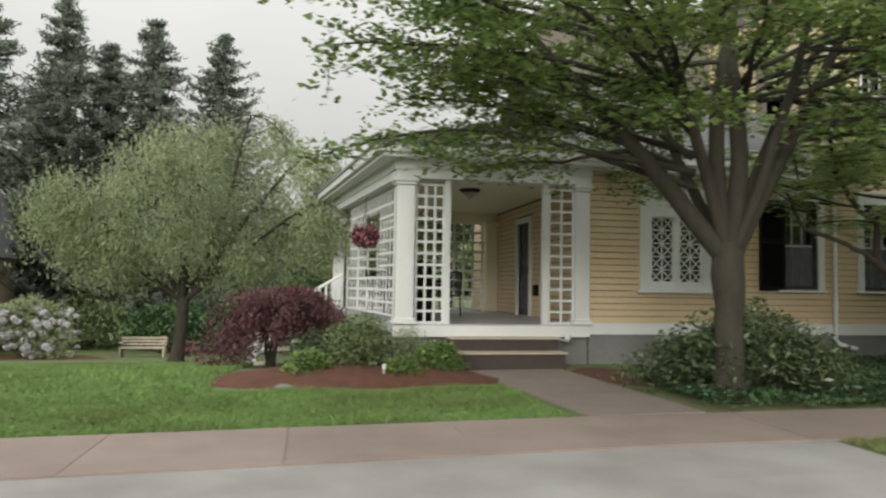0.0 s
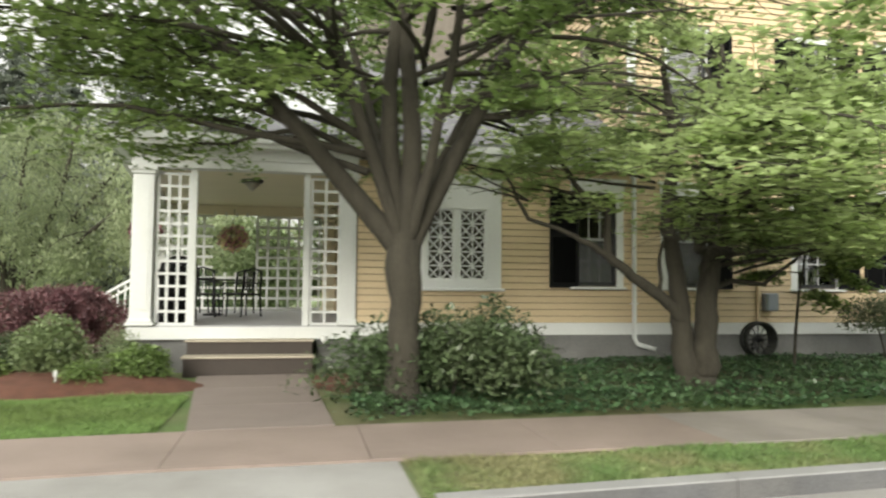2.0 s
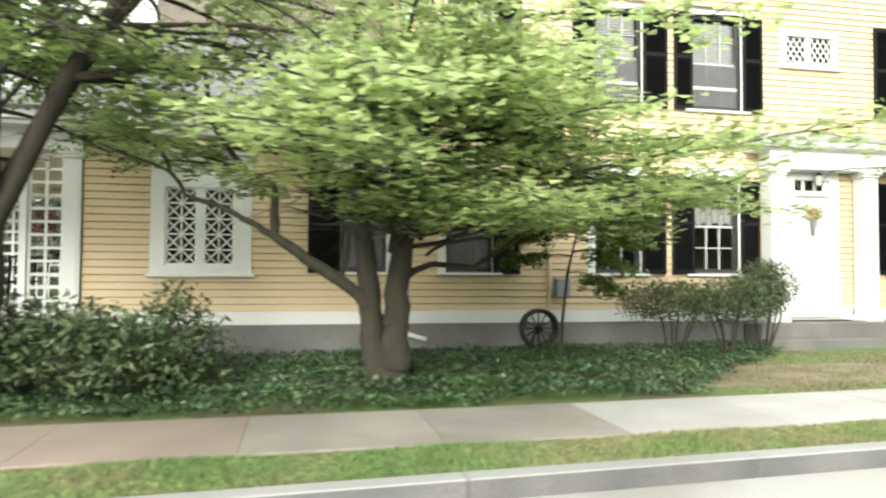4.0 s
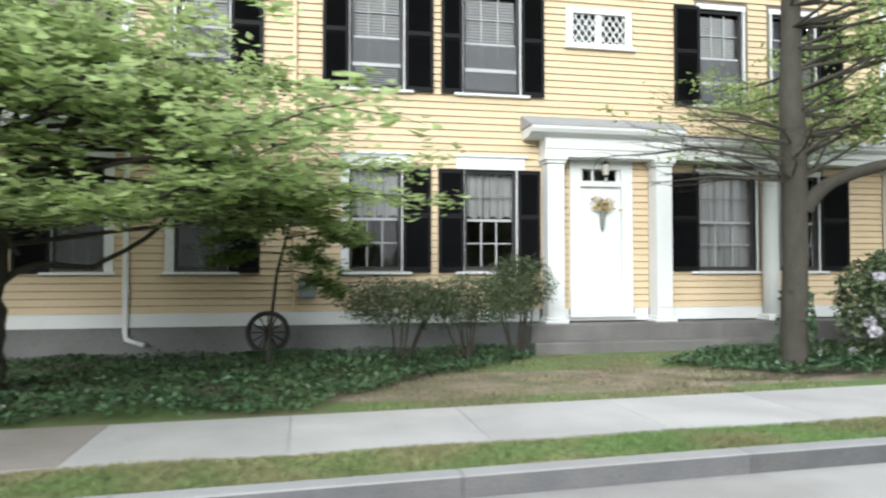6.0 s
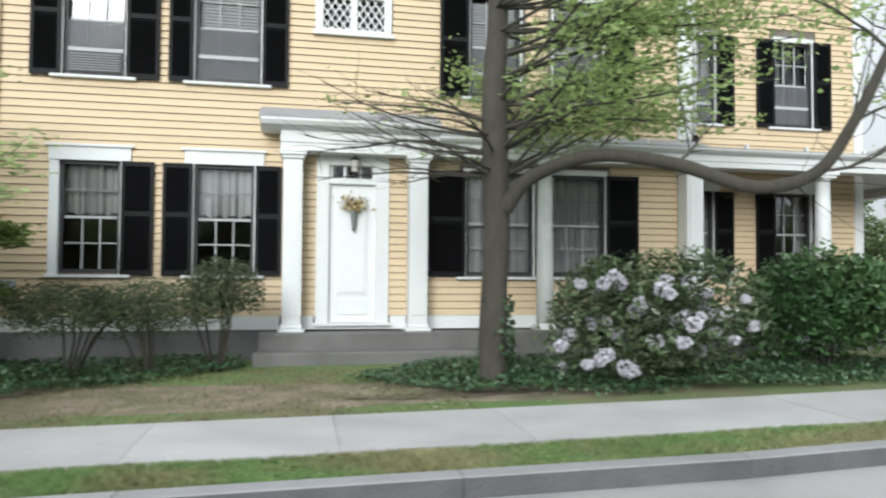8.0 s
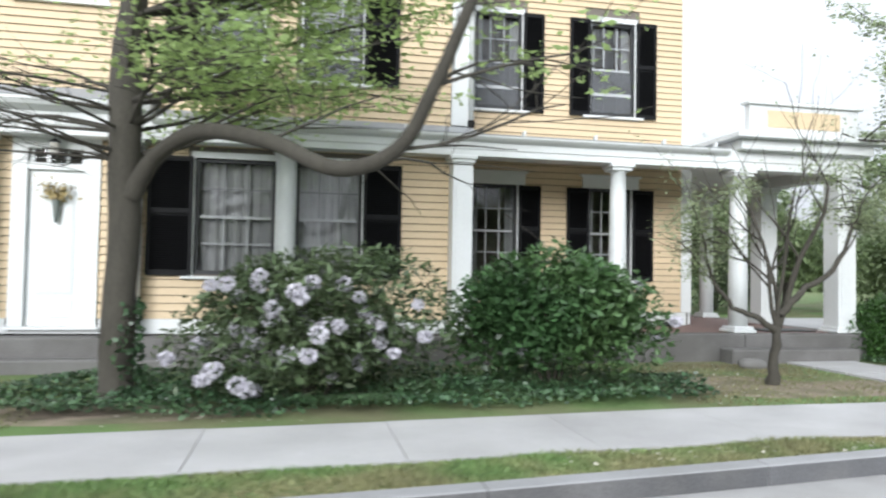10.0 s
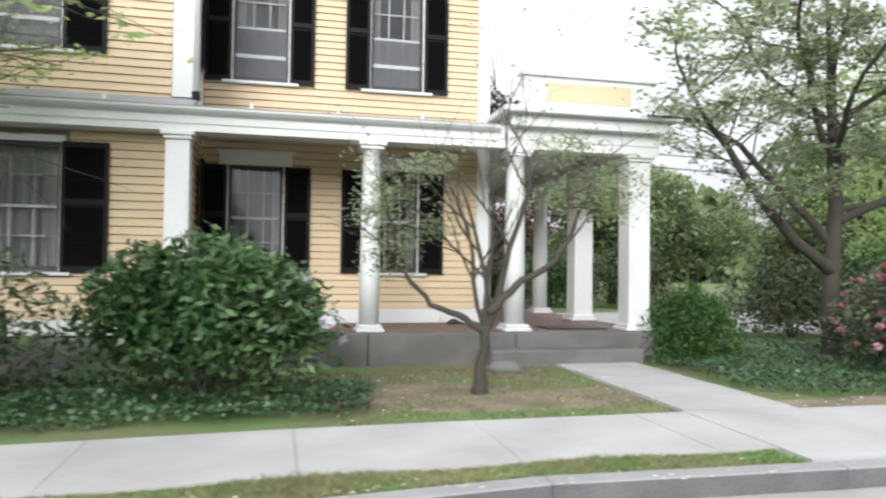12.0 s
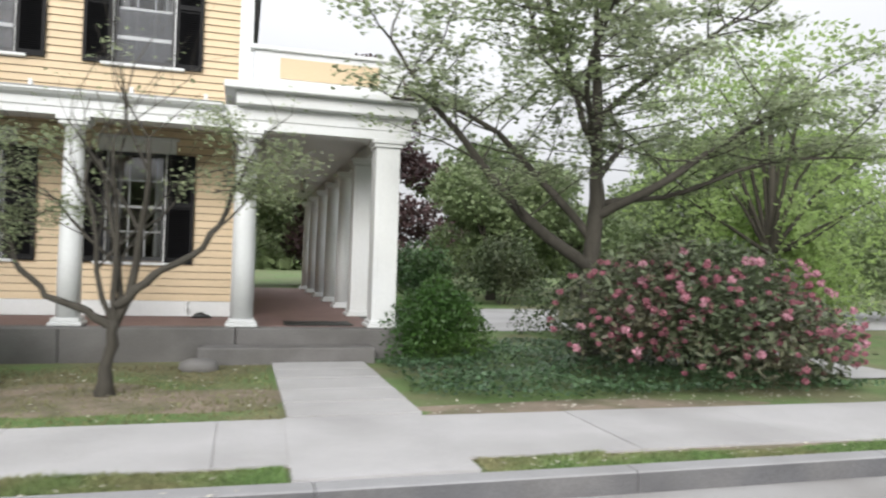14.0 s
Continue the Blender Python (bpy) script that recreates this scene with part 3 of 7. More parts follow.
def shutter_proto(width, height):
    """A black louvred shutter: frame and slats."""
    s = empty("shutter")
    fr = boxes((0, 0.05, -0.035, 0, 0, height), (width - 0.05, width, -0.035, 0, 0, height), (0.05, width - 0.05, -0.035, 0, 0, 0.08),
               (0.05, width - 0.05, -0.035, 0, height - 0.07, height), (0.05, width - 0.05, -0.035, 0, height * 0.52, height * 0.52 + 0.07))
    part("frame", fr, BLACK, s)
    sl = bmesh.new()
    z = 0.09
    while z < height - 0.1:
        if not height * 0.5 < z < height * 0.53 + 0.05:
            bmesh.ops.create_cube(sl, size=1, matrix=Matrix.LocRotScale((width / 2, -0.018, z + 0.015), Euler((radians(35), 0, 0)), (width - 0.1, 0.036, 0.006)))
        z += 0.032
    part("slats", sl, BLACK, s)
    part("backing", boxes((0.04, width - 0.04, -0.004, -0.001, 0.05, height - 0.05)), BLACK, s)
    return s


def shutter(x0, x1, z0, z1, face):
    s = shutter_proto(x1 - x0, z1 - z0)
    s.location = (x0, face - 0.04, z0)
    tagged(s, "black painted louvred shutter hung beside a window", "shutter", "window shutters")


for i, (a, b, c, d) in enumerate(LOW):
    window(a, b, c, d, 0.0, screen=i < 2, curtain=[None, None, "half", "half", "full", "full"][i], casing=[(False, True), (True, False), (True, False), (False, False), (False, False), (False, False)][i], head=i < 4)
for a, b, c, d in UP:
    window(a, b, c, d, 0.0, screen=True, curtain=None, casing=(False, False), head=False, blind=True, raised=True)
for a, b, c, d in WING:
    window(a, b, c, d, 1.3, screen=False, curtain="sides", casing=(False, False))
for a, b, c, d in WINGUP:
    window(a, b, c, d, 1.3, curtain="sides", casing=(False, False), head=False, raised=True)
for x0, x1, z0, z1, f in ((-9.58, -9.07, 0.68, 2.34, 0), (-6.59, -6.13, 0.68, 2.34, 0), (-3.93, -3.48, 0.69, 2.36, 0), (-3.36, -2.94, 0.69, 2.36, 0),
                          (-2.03, -1.65, 0.69, 2.36, 0), (0.62, 1.23, 0.7, 2.4, 0), (3.65, 4.22, 0.7, 2.4, 0),
                          (-6.58, -6.1, 3.58, 5.32, 0), (-5.2, -4.79, 3.58, 5.32, 0), (-3.9, -3.44, 3.58, 5.32, 0), (-3.31, -2.96, 3.58, 5.32, 0), (-1.96, -1.57, 3.58, 5.32, 0),
                          (0.8, 1.28, 3.58, 5.32, 0), (3.62, 4.15, 3.58, 5.32, 0),
                          (5.23, 5.61, 0.72, 2.36, 1.3), (6.47, 6.87, 0.72, 2.36, 1.3), (7.36, 7.78, 0.72, 2.36, 1.3), (8.62, 9.02, 0.72, 2.36, 1.3),
                          (5.24, 5.64, 3.66, 5.42, 1.3), (6.52, 6.9, 3.66, 5.42, 1.3), (7.39, 7.78, 3.66, 5.42, 1.3), (8.67, 9.06, 3.66, 5.42, 1.3)):
    shutter(x0, x1, z0, z1, f)
for z0, z1 in ((0.72, 2.36), (3.66, 5.42)):  # on the short return wall
    s = shutter_proto(0.42, z1 - z0)
    s.matrix_basis = pose(5.28, 0.62, z0, 0, 0, 90)
    tagged(s, "black painted louvred shutter on the short return wall", "shutter", "window shutters")


# lattice window with crossed white bars
def lattice_window():
    x0, x1, z0, z1 = LATT
    w = empty("lattice_window", (0, 0, 0), "white window with crossed lattice bars in a wide white casing", "window", kind="structure")
    part("window_frame", boxes((-11.9, x0, -0.04, 0.05, 0.66, 2.48), (x1, -10.43, -0.04, 0.05, 0.66, 2.48), (x0, x1, -0.04, 0.05, z1, 2.48), (x0, x1, -0.04, 0.05, 0.66, z0)), WHITE, w)
    part("window_sill", boxes((-11.95, -10.38, -0.1, 0.0, 0.61, 0.658), bevel=0.008), WHITE, w)
    part("head_board", boxes((-11.95, -10.38, -0.08, 0.0, 2.482, 2.54)), WHITE, w)
    xm = (x0 + x1) / 2
    part("mullion", boxes((xm - 0.045, xm + 0.045, -0.02, 0.04, z0, z1)), WHITE, w)
    for a, b in ((x0, xm - 0.045), (xm + 0.045, x1)):
        bm = boxes((a, a + 0.03, 0.0, 0.03, z0, z1), (b - 0.03, b, 0.0, 0.03, z0, z1), (a + 0.03, b - 0.03, 0, 0.03, z0, z0 + 0.03), (a + 0.03, b - 0.03, 0, 0.03, z1 - 0.03, z1))
        cw, rows = (b - a) / 2, 5
        ch = (z1 - z0) / rows
        bw = 0.022
        for i in range(1, rows):
            add_box(bm, a, b, 0.004, 0.026, z0 + ch * i - bw / 2, z0 + ch * i + bw / 2)
        add_box(bm, (a + b) / 2 - bw / 2, (a + b) / 2 + bw / 2, 0.005, 0.025, z0, z1)
        for i in range(2):
            for j in range(rows):
                for sgn in (1, -1):
                    cx, cz = a + cw * (i + 0.5), z0 + ch * (j + 0.5)
                    L, an = math.hypot(cw, ch), math.atan2(ch, cw) * sgn
                    bmesh.ops.create_cube(bm, size=1, matrix=Matrix.LocRotScale((cx, 0.015, cz), Euler((0, -an, 0)), (L, 0.018, bw)))
        part("lattice", bm, WHITE, w)
    p = part("pane", boxes((x0, x1, 0.1, 0.104, z0, z1)), GLASS, w)
    p.visible_shadow = False


lattice_window()


def diamond_window():
    x0, x1, z0, z1 = DIA
    w = empty("diamond_window", (0, 0, 0), "small white window with diamond lattice over the door", "window", kind="structure")
    part("window_frame", boxes((x0 - 0.12, x0, -0.04, 0.05, z0 - 0.06, z1 + 0.1), (x1, x1 + 0.12, -0.04, 0.05, z0 - 0.06, z1 + 0.1), (x0, x1, -0.04, 0.05, z1, z1 + 0.1), (x0, x1, -0.04, 0.05, z0 - 0.06, z0)), WHITE, w)
    part("window_sill", boxes((x0 - 0.16, x1 + 0.16, -0.09, 0.0, z0 - 0.11, z0 - 0.062)), WHITE, w)
    bm = boxes(((x0 + x1) / 2 - 0.05, (x0 + x1) / 2 + 0.05, -0.01, 0.04, z0, z1))
    h, st = z1 - z0, 0.125
    for k in range(-6, 14):
        for sgn in (1, -1):
            pts = []
            xs = x0 + k * st
            lo_x, hi_x = xs, xs + sgn * h * 0.7
            t0, t1 = 0.0, 1.0
            dx = hi_x - lo_x
            ta, tb = sorted(((x0 - lo_x) / dx, (x1 - lo_x) / dx))
            t0, t1 = max(t0, ta), min(t1, tb)
            if t1 - t0 < 0.05:
                continue
            A = Vector((lo_x + dx * t0, 0.015 + 0.004 * sgn, z0 + h * t0))
            B = Vector((lo_x + dx * t1, 0.015 + 0.004 * sgn, z0 + h * t1))
            d = B - A
            bmesh.ops.create_cube(bm, size=1, matrix=Matrix.LocRotScale((A + B) / 2, Euler((0, -math.atan2(d.z, d.x), 0)), (d.length, 0.012, 0.02)))
    part("lattice", bm, WHITE, w)
    p = part("pane", boxes((x0, x1, 0.1, 0.104, z0, z1)), GLASS, w)
    p.visible_shadow = False


diamond_window()


def front_door():
    d = empty("door_1", (-0.55, 0, 0), "white panelled front door under a three-pane transom", "door", kind="structure")
    o = Matrix.Translation((0.55, 0, 0))

    def put(n, bm, m, par=d, lab=""):
        ob = part(n, bm, m, par, lab)
        ob.data.transform(o)
        return ob

    x0, x1 = -0.93, -0.2
    put("door_frame", boxes((-1.12, x0, -0.05, 0.12, -0.02, 2.6), (x1, 0.0, -0.05, 0.12, -0.02, 2.6), (x0, x1, -0.05, 0.12, 2.42, 2.6), (x0, x1, -0.04, 0.12, 2.13, 2.22)), WHITE)
    put("threshold", boxes((-1.15, 0.03, -0.12, 0.1, -0.06, -0.022), (-1.15, 0.03, -0.035, -0.001, -0.118, -0.061)), WHITE)
    leaf = boxes((x0, x1, 0.03, 0.075, -0.02, 2.13))
    put("door_leaf", leaf, WHITE_DOOR)
    pan = boxes((x0 + 0.13, x1 - 0.13, 0.018, 0.03, 0.42, 1.96), (x0 + 0.16, x1 - 0.16, 0.008, 0.018, 0.45, 1.93), (x0 + 0.13, x1 - 0.13, 0.018, 0.03, 0.1, 0.34), bevel=0.004)
    put("panel", pan, WHITE_DOOR)
    tr = boxes((x0, x0 + 0.06, 0.02, 0.06, 2.22, 2.42), (x1 - 0.06, x1, 0.02, 0.06, 2.22, 2.42))
    for i in (1, 2):
        xx = x0 + (x1 - x0) * i / 3
        add_box(tr, xx - 0.02, xx + 0.02, 0.02, 0.06, 2.22, 2.42)
    put("transom", tr, WHITE)
    p = put("pane", boxes((x0, x1, 0.05, 0.054, 2.22, 2.42)), GLASS)
    p.visible_shadow = False


front_door()


# ---- porch along the front ----
def column(x, y, z0, z1, r, square=False, name="column", group="porch columns", label="", base=True):
    c = empty(name, (x, y, z0), label or ("white square wooden porch pillar" if square else "round white tapered wooden porch column"), "column", group)
    h = z1 - z0
    if square:
        part("shaft", boxes((-r, r, -r, r, 0.1, h - 0.12), (-r * 0.68, r * 0.68, -r - 0.012, -r + 0.001, 0.25, h - 0.3)), WHITE, c)
    else:
        prof = [(r * 1.0, 0.1), (r * 1.0, h * 0.35), (r * 0.9, h * 0.8), (r * 0.84, h - 0.14), (r * 0.98, h - 0.13), (r * 0.98, h - 0.11)]
        part("shaft", lathe(prof, sides=24), WHITE, c, smooth=True)
    q = r * 1.18
    part("base", boxes((-q - 0.03, q + 0.03, -q - 0.03, q + 0.03, 0.0, 0.05), (-q, q, -q, q, 0.05, 0.1), bevel=0.01), WHITE, c)
    part("capital", boxes((-q, q, -q, q, h - 0.11, h - 0.06), (-q - 0.03, q + 0.03, -q - 0.03, q + 0.03, h - 0.06, h), bevel=0.008), WHITE, c)
    return c


PY = -0.2  # line of the columns
EB = 2.565  # underside of the entablature
FD, FV = -0.14, -0.075  # floor at the door, floor of the veranda
column(-1.475, PY, FD, EB, 0.14, True)
column(0.43, PY, FD, EB, 0.14, True)
column(2.52, PY, FD, EB, 0.135)
column(5.1, PY, FD, EB, 0.15, True, label="broad white square corner pillar")
column(7.65, PY, FV, EB, 0.14)
column(9.77, PY, FV, EB, 0.15)
column(11.68, PY, FV, EB, 0.17, True)
for i in range(1, 7):
    column(11.68, PY + 2.0 * i, FV, EB, 0.17 if i == 1 else 0.15, i == 1)
beam = [(-0.36, EB), (-0.36, EB + 0.12), (-0.38, EB + 0.13), (-0.38, EB + 0.3), (-0.04, EB + 0.3), (-0.04, EB)]
ent = empty("entablature", (0, 0, 0), "white painted entablature along the porch front", "trim", kind="structure")
low_beam = [(-0.36, EB), (-0.36, EB + 0.09), (-0.38, EB + 0.1), (-0.38, EB + 0.2), (-0.04, EB + 0.2), (-0.04, EB)]
part("architrave", prism(beam, -1.66, 0.72), WHITE, ent)
part("architrave", prism(low_beam, 0.722, 9.446), WHITE, ent)
part("architrave", prism(beam, 9.448, 12.0), WHITE, ent)
corn = [(-0.38, EB + 0.302), (-0.45, EB + 0.34), (-0.52, EB + 0.36), (-0.56, EB + 0.42), (-0.56, EB + 0.46), (-0.04, EB + 0.46), (-0.04, EB + 0.302)]
low_corn = [(-0.38, EB + 0.202), (-0.42, EB + 0.222), (-0.46, EB + 0.232), (-0.5, EB + 0.268), (-0.5, EB + 0.295), (-0.04, EB + 0.295), (-0.04, EB + 0.202)]
part("cornice", prism(corn, -1.95, 0.72), WHITE, ent)
part("cornice", prism(low_corn, 0.722, 9.446), WHITE, ent)
side = [(12.02 - p, q) for p, q in [(0, EB), (0, EB + 0.28), (0.34, EB + 0.28), (0.34, EB)]]
part("side_architrave", prism(side, 0.02, 12.4, "y"), WHITE, ent)
inb = [(9.8, EB + 0.001), (9.8, EB + 0.25), (9.76, EB + 0.25), (9.76, EB + 0.001)]
part("side_frieze", prism(inb, 1.5, 12, "y"), WHITE, ent)
# end porch: heavier cornice and a parapet with yellow panels
part("end_cornice", boxes((9.45, 12.2, -0.7, 12.6, EB + 0.47, EB + 0.56), (9.6, 12.05, -0.55, 12.5, EB + 0.3, EB + 0.468), bevel=0.01), WHITE, ent)
par = empty("parapet", (0, 0, 0), "white parapet with yellow panels on the end porch roof", "parapet", kind="structure")
z0 = EB + 0.562
part("wall", boxes((9.82, 11.85, -0.42, -0.3, z0, z0 + 0.5), (11.73, 11.85, -0.3, 12.2, z0, z0 + 0.5)), WHITE, par)
part("panel", boxes((10.15, 11.5, -0.432, -0.42, z0 + 0.14, z0 + 0.42)), YELLOW, par, "yellow inset panel")
part("cap", boxes((9.76, 11.92, -0.48, -0.26, z0 + 0.502, z0 + 0.55), (11.68, 11.92, -0.26, 12.25, z0 + 0.502, z0 + 0.55), bevel=0.008), WHITE, par)
pr = tagged(part("porch_roof", prism([(-0.57, EB + 0.462), (-0.57, EB + 0.475), (-0.001, EB + 0.72), (-0.001, EB + 0.462)], -1.97, 0.74), ROOFTIN, None), "low grey metal porch roof over the entrance", "roof", kind="structure")
pr1 = tagged(part("window_bay_roof", prism([(-0.51, EB + 0.297), (-0.51, EB + 0.31), (-0.001, EB + 0.5), (-0.001, EB + 0.297)], 0.742, 5.3), ROOFTIN, None), "low grey metal porch roof over the front windows", "roof", kind="structure")
pr2 = tagged(part("veranda_roof", prism([(-0.51, EB + 0.297), (-0.51, EB + 0.31), (1.295, EB + 0.45), (1.295, EB + 0.297)], 5.302, 9.446), ROOFTIN, None), "low grey roof over the veranda", "roof", kind="structure")
for gx_ in (1.6, 2.9, 4.2, 6.0, 7.15, 8.3, 9.2):
    part("snow_guard", prism([(-0.44, EB + 0.315), (-0.44, EB + 0.4), (-0.42, EB + 0.4), (-0.32, EB + 0.33)], gx_, gx_ + 0.04), WHITE, pr1 if gx_ < 5 else pr2)
pc = tagged(part("porch_ceiling", boxes((-1.6, 5.28, -0.03, -0.002, EB + 0.2, EB + 0.24), (5.32, 9.5, -0.03, 1.27, EB + 0.2, EB + 0.24), (9.77, 11.66, -0.03, 12.4, EB + 0.2, EB + 0.24)), WHITE, None), "white boarded porch ceiling", "ceiling", kind="structure")
# plinth and steps
fnd = tagged(part("foundation", boxes((-12.85, -1.96, -0.02, 0.15, -1.0, -0.12)), FOUND, None), "grey stone foundation under the house", "foundation", kind="structure")
tagged(part("baseboard", boxes((-12.85, -1.66, -0.035, -0.001, -0.118, 0.085), (-1.32, -1.15, -0.035, -0.001, -0.118, 0.085), (0.03, 0.28, -0.035, -0.001, -0.118, 0.085), (0.58, 5.0, -0.035, -0.001, -0.118, 0.085), (5.3, 9.7, 1.262, 1.299, -0.07, 0.155)), WHITE, None), "white skirting board below the clapboards", "baseboard", kind="structure")
plinth = empty("porch_plinth", (0, 0, 0), "grey granite plinth under the porch columns", "plinth", kind="structure")
part("stone", boxes((-1.95, 1.4, -0.5, -0.03, -0.8, FD), (1.41, 5.42, -0.48, -0.03, -0.8, FD - 0.003), bevel=0.015), STEPSTONE, plinth)
for a, b in ((5.43, 7.6), (7.61, 9.7), (9.71, 11.95)):
    part("stone", boxes((a, b, -0.5, -0.2, -0.8, FV - 0.005), bevel=0.015), STEPSTONE, plinth)
for i in range(6):
    part("stone", boxes((11.65, 11.95, -0.195 + i * 2.1, 1.9 + i * 2.1, -0.8, FV - 0.005), bevel=0.015), STEPSTONE, plinth)
tagged(part("veranda_floor", boxes((5.43, 11.64, -0.198, 1.298, -0.3, FV - 0.002), (9.76, 11.64, 1.3, 12.4, -0.3, FV - 0.002)), BRICKFLOOR, None), "red-brown veranda floor", "floor", kind="structure")
for x0, x1, zt, y0 in ((-2.0, 1.9, -0.39, -0.82), (9.25, 11.5, -0.29, -0.86)):
    st = empty("granite_step", ((x0 + x1) / 2, y0, gz(x0)), "worn grey granite step in front of the porch", "step", "granite steps")
    part("tread", boxes((-(x1 - x0) / 2, (x1 - x0) / 2, 0, -0.505 - y0, -0.3, zt - gz(x0)), bevel=0.02), STEPSTONE, st)

# ---- side porch ----
SX0, SX1, SF, SD = -16.25, -12.85, 0.045, 6.3
SPLAY = 0.135  # the outer side of the side porch runs outwards to the back


def splayed(*bs):
    """Boxes whose x follows the splayed outer side of the porch."""
    bm = boxes(*bs)
    for v in bm.verts:
        if v.co.x < -15.5:
            v.co.x -= SPLAY * max(0.0, v.co.y)
    return bm


tagged(part("porch_floor", splayed((SX0, SX1 - 0.002, -0.08, SD + 0.1, -0.1, SF)), PORCHFLOOR, None), "grey painted side porch floor", "floor", kind="structure")
tagged(part("porch_skirt", boxes((SX0 + 0.03, -12.86, -0.05, 0.05, -0.16, -0.102), (SX0 - 0.02, -12.86, -0.1, -0.082, -0.16, SF - 0.02)), WHITE, None), "white skirt board below the porch floor", "trim", kind="structure")
tagged(part("porch_base", splayed((SX0 + 0.1, -15.3, 0.0, 0.12, -1.0, -0.162), (SX0 + 0.1, SX0 + 0.22, 0.13, SD, -1.4, -0.162), (-13.45, -12.87, 0.0, 0.12, -1.0, -0.162)), FOUND, None), "weathered grey base of the side porch", "foundation", kind="structure")
SEB = 2.46


def post(x, y, r, lab="white square side porch pillar"):
    column(x, y, SF, SEB, r, True, group="side porch pillars", label=lab)


post(-16.08, 0.06, 0.15)
post(-16.08 - SPLAY * SD, SD - 0.1, 0.13)
post(-12.98, 0.05, 0.125)
for ob in column(-13.02, SD - 0.1, SF, SEB - 0.12, 0.15, True, group="side porch pillars", label="broad cream square pillar at the porch back").children:
    ob.data.materials[0] = CREAM
for x in (-15.36, -13.64):
    s = empty("porch_post", (x, 0.03, SF), "slim white post beside a trellis panel", "post", "slim porch posts")
    part("shaft", boxes((-0.05, 0.05, -0.05, 0.05, 0, SEB - SF)), WHITE, s)
sb = empty("side_porch_entablature", (0, 0, 0), "white fascia and deep cornice of the side porch", "trim", kind="structure")
part("front_beam", boxes((SX0, -12.84, -0.12, 0.16, SEB, SEB + 0.14), (SX0 - 0.03, -12.84, -0.15, 0.16, SEB + 0.142, SEB + 0.3)), WHITE, sb)
part("side_beam", splayed((SX0, SX0 + 0.26, 0.162, SD + 0.1, SEB, SEB + 0.14), (SX0 - 0.03, SX0 + 0.26, 0.162, SD + 0.1, SEB + 0.142, SEB + 0.3)), WHITE, sb)
part("back_beam", splayed((SX0 + 0.262, -12.86, SD - 0.1, SD + 0.1, SEB - 0.12, SEB + 0.3)), CREAM, sb)
part("cornice", splayed((SX0 - 0.25, -12.6, -0.4, SD + 0.3, SEB + 0.302, SEB + 0.37), (SX0 - 0.32, -12.6, -0.46, SD + 0.36, SEB + 0.372, SEB + 0.5), ), WHITE, sb)
tagged(part("side_porch_ceiling", splayed((SX0 + 0.27, -12.87, 0.17, SD - 0.12, SEB + 0.1, SEB + 0.13)), CREAM, None), "side porch ceiling with yellow bounce light in its cream colour", "ceiling", kind="structure")


def slope_roof(name, pts, label):
    bm = bmesh.new()
    vs = [bm.verts.new(p) for p in pts]
    f = bm.faces.new(vs)
    r = bmesh.ops.extrude_face_region(bm, geom=[f])
    bmesh.ops.translate(bm, vec=(0, 0, -0.06), verts=[v for v in r["geom"] if isinstance(v, bmesh.types.BMVert)])
    bmesh.ops.recalc_face_normals(bm, faces=bm.faces)
    return tagged(part(name, bm, SHINGLE, None), label, "roof", kind="structure")


zr = SEB + 0.56
slope_roof("porch_roof_front", [(SX0 - 0.34, -0.48, zr), (-12.3, -0.48, zr), (-12.3, 2.2, zr + 0.9), (-14.2, 2.2, zr + 0.9)], "low grey shingle roof of the side porch")
slope_roof("porch_roof_side", [(SX0 - 0.34 - SPLAY * 6.8, SD + 0.5, zr), (SX0 - 0.34, -0.48, zr), (-14.2, 2.2, zr + 0.9)], "low grey shingle roof of the side porch")
slope_roof("porch_roof_back", [(-12.3, SD + 0.5, zr), (SX0 - 1.36, SD + 0.5, zr), (-14.2, 2.2, zr + 0.9), (-12.3, 2.2, zr + 0.9)], "low grey shingle roof of the side porch")
slope_roof("low_roof", [(-12.9, -0.32, 3.02), (-8.11, -0.32, 3.02), (-8.11, 4.4, 5.9), (-12.9, 4.4, 5.9)], "grey slate roof over the low part of the house")
slope_roof("low_roof_back", [(-8.11, 9.3, 3.02), (-12.9, 9.3, 3.02), (-12.9, 4.4, 5.9), (-8.11, 4.4, 5.9)], "grey slate roof over the low part of the house")
tagged(part("eave_board", boxes((-12.84, -8.1, -0.26, -0.002, 2.72, 2.93), (-12.84, -8.1, -0.34, -0.262, 2.86, 2.97)), WHITE, None), "white eave board under the low roof", "trim", kind="structure")
tagged(part("main_roof", boxes((-8.3, 5.5, -0.3, 9.3, 7.4, 7.55), (5.5, 10.0, 1.0, 12.2, 7.4, 7.55)), SHINGLE, None), "flat dark roof over the upper storey", "roof", kind="structure")
tagged(part("corner_boards", boxes((-8.14, -7.98, -0.03, 0.0, 2.95, 7.0), (4.97, 5.235, -0.035, -0.001, EB + 0.51, 7.0), (5.2, 5.235, 0.0, 1.25, EB + 0.46, 7.0), (9.6, 9.8, 1.262, 1.3, 0.16, 7.0), (9.76, 9.8, 1.3, 1.5, -0.06, 7.0)), WHITE, None), "white corner boards of the house", "trim", kind="structure")


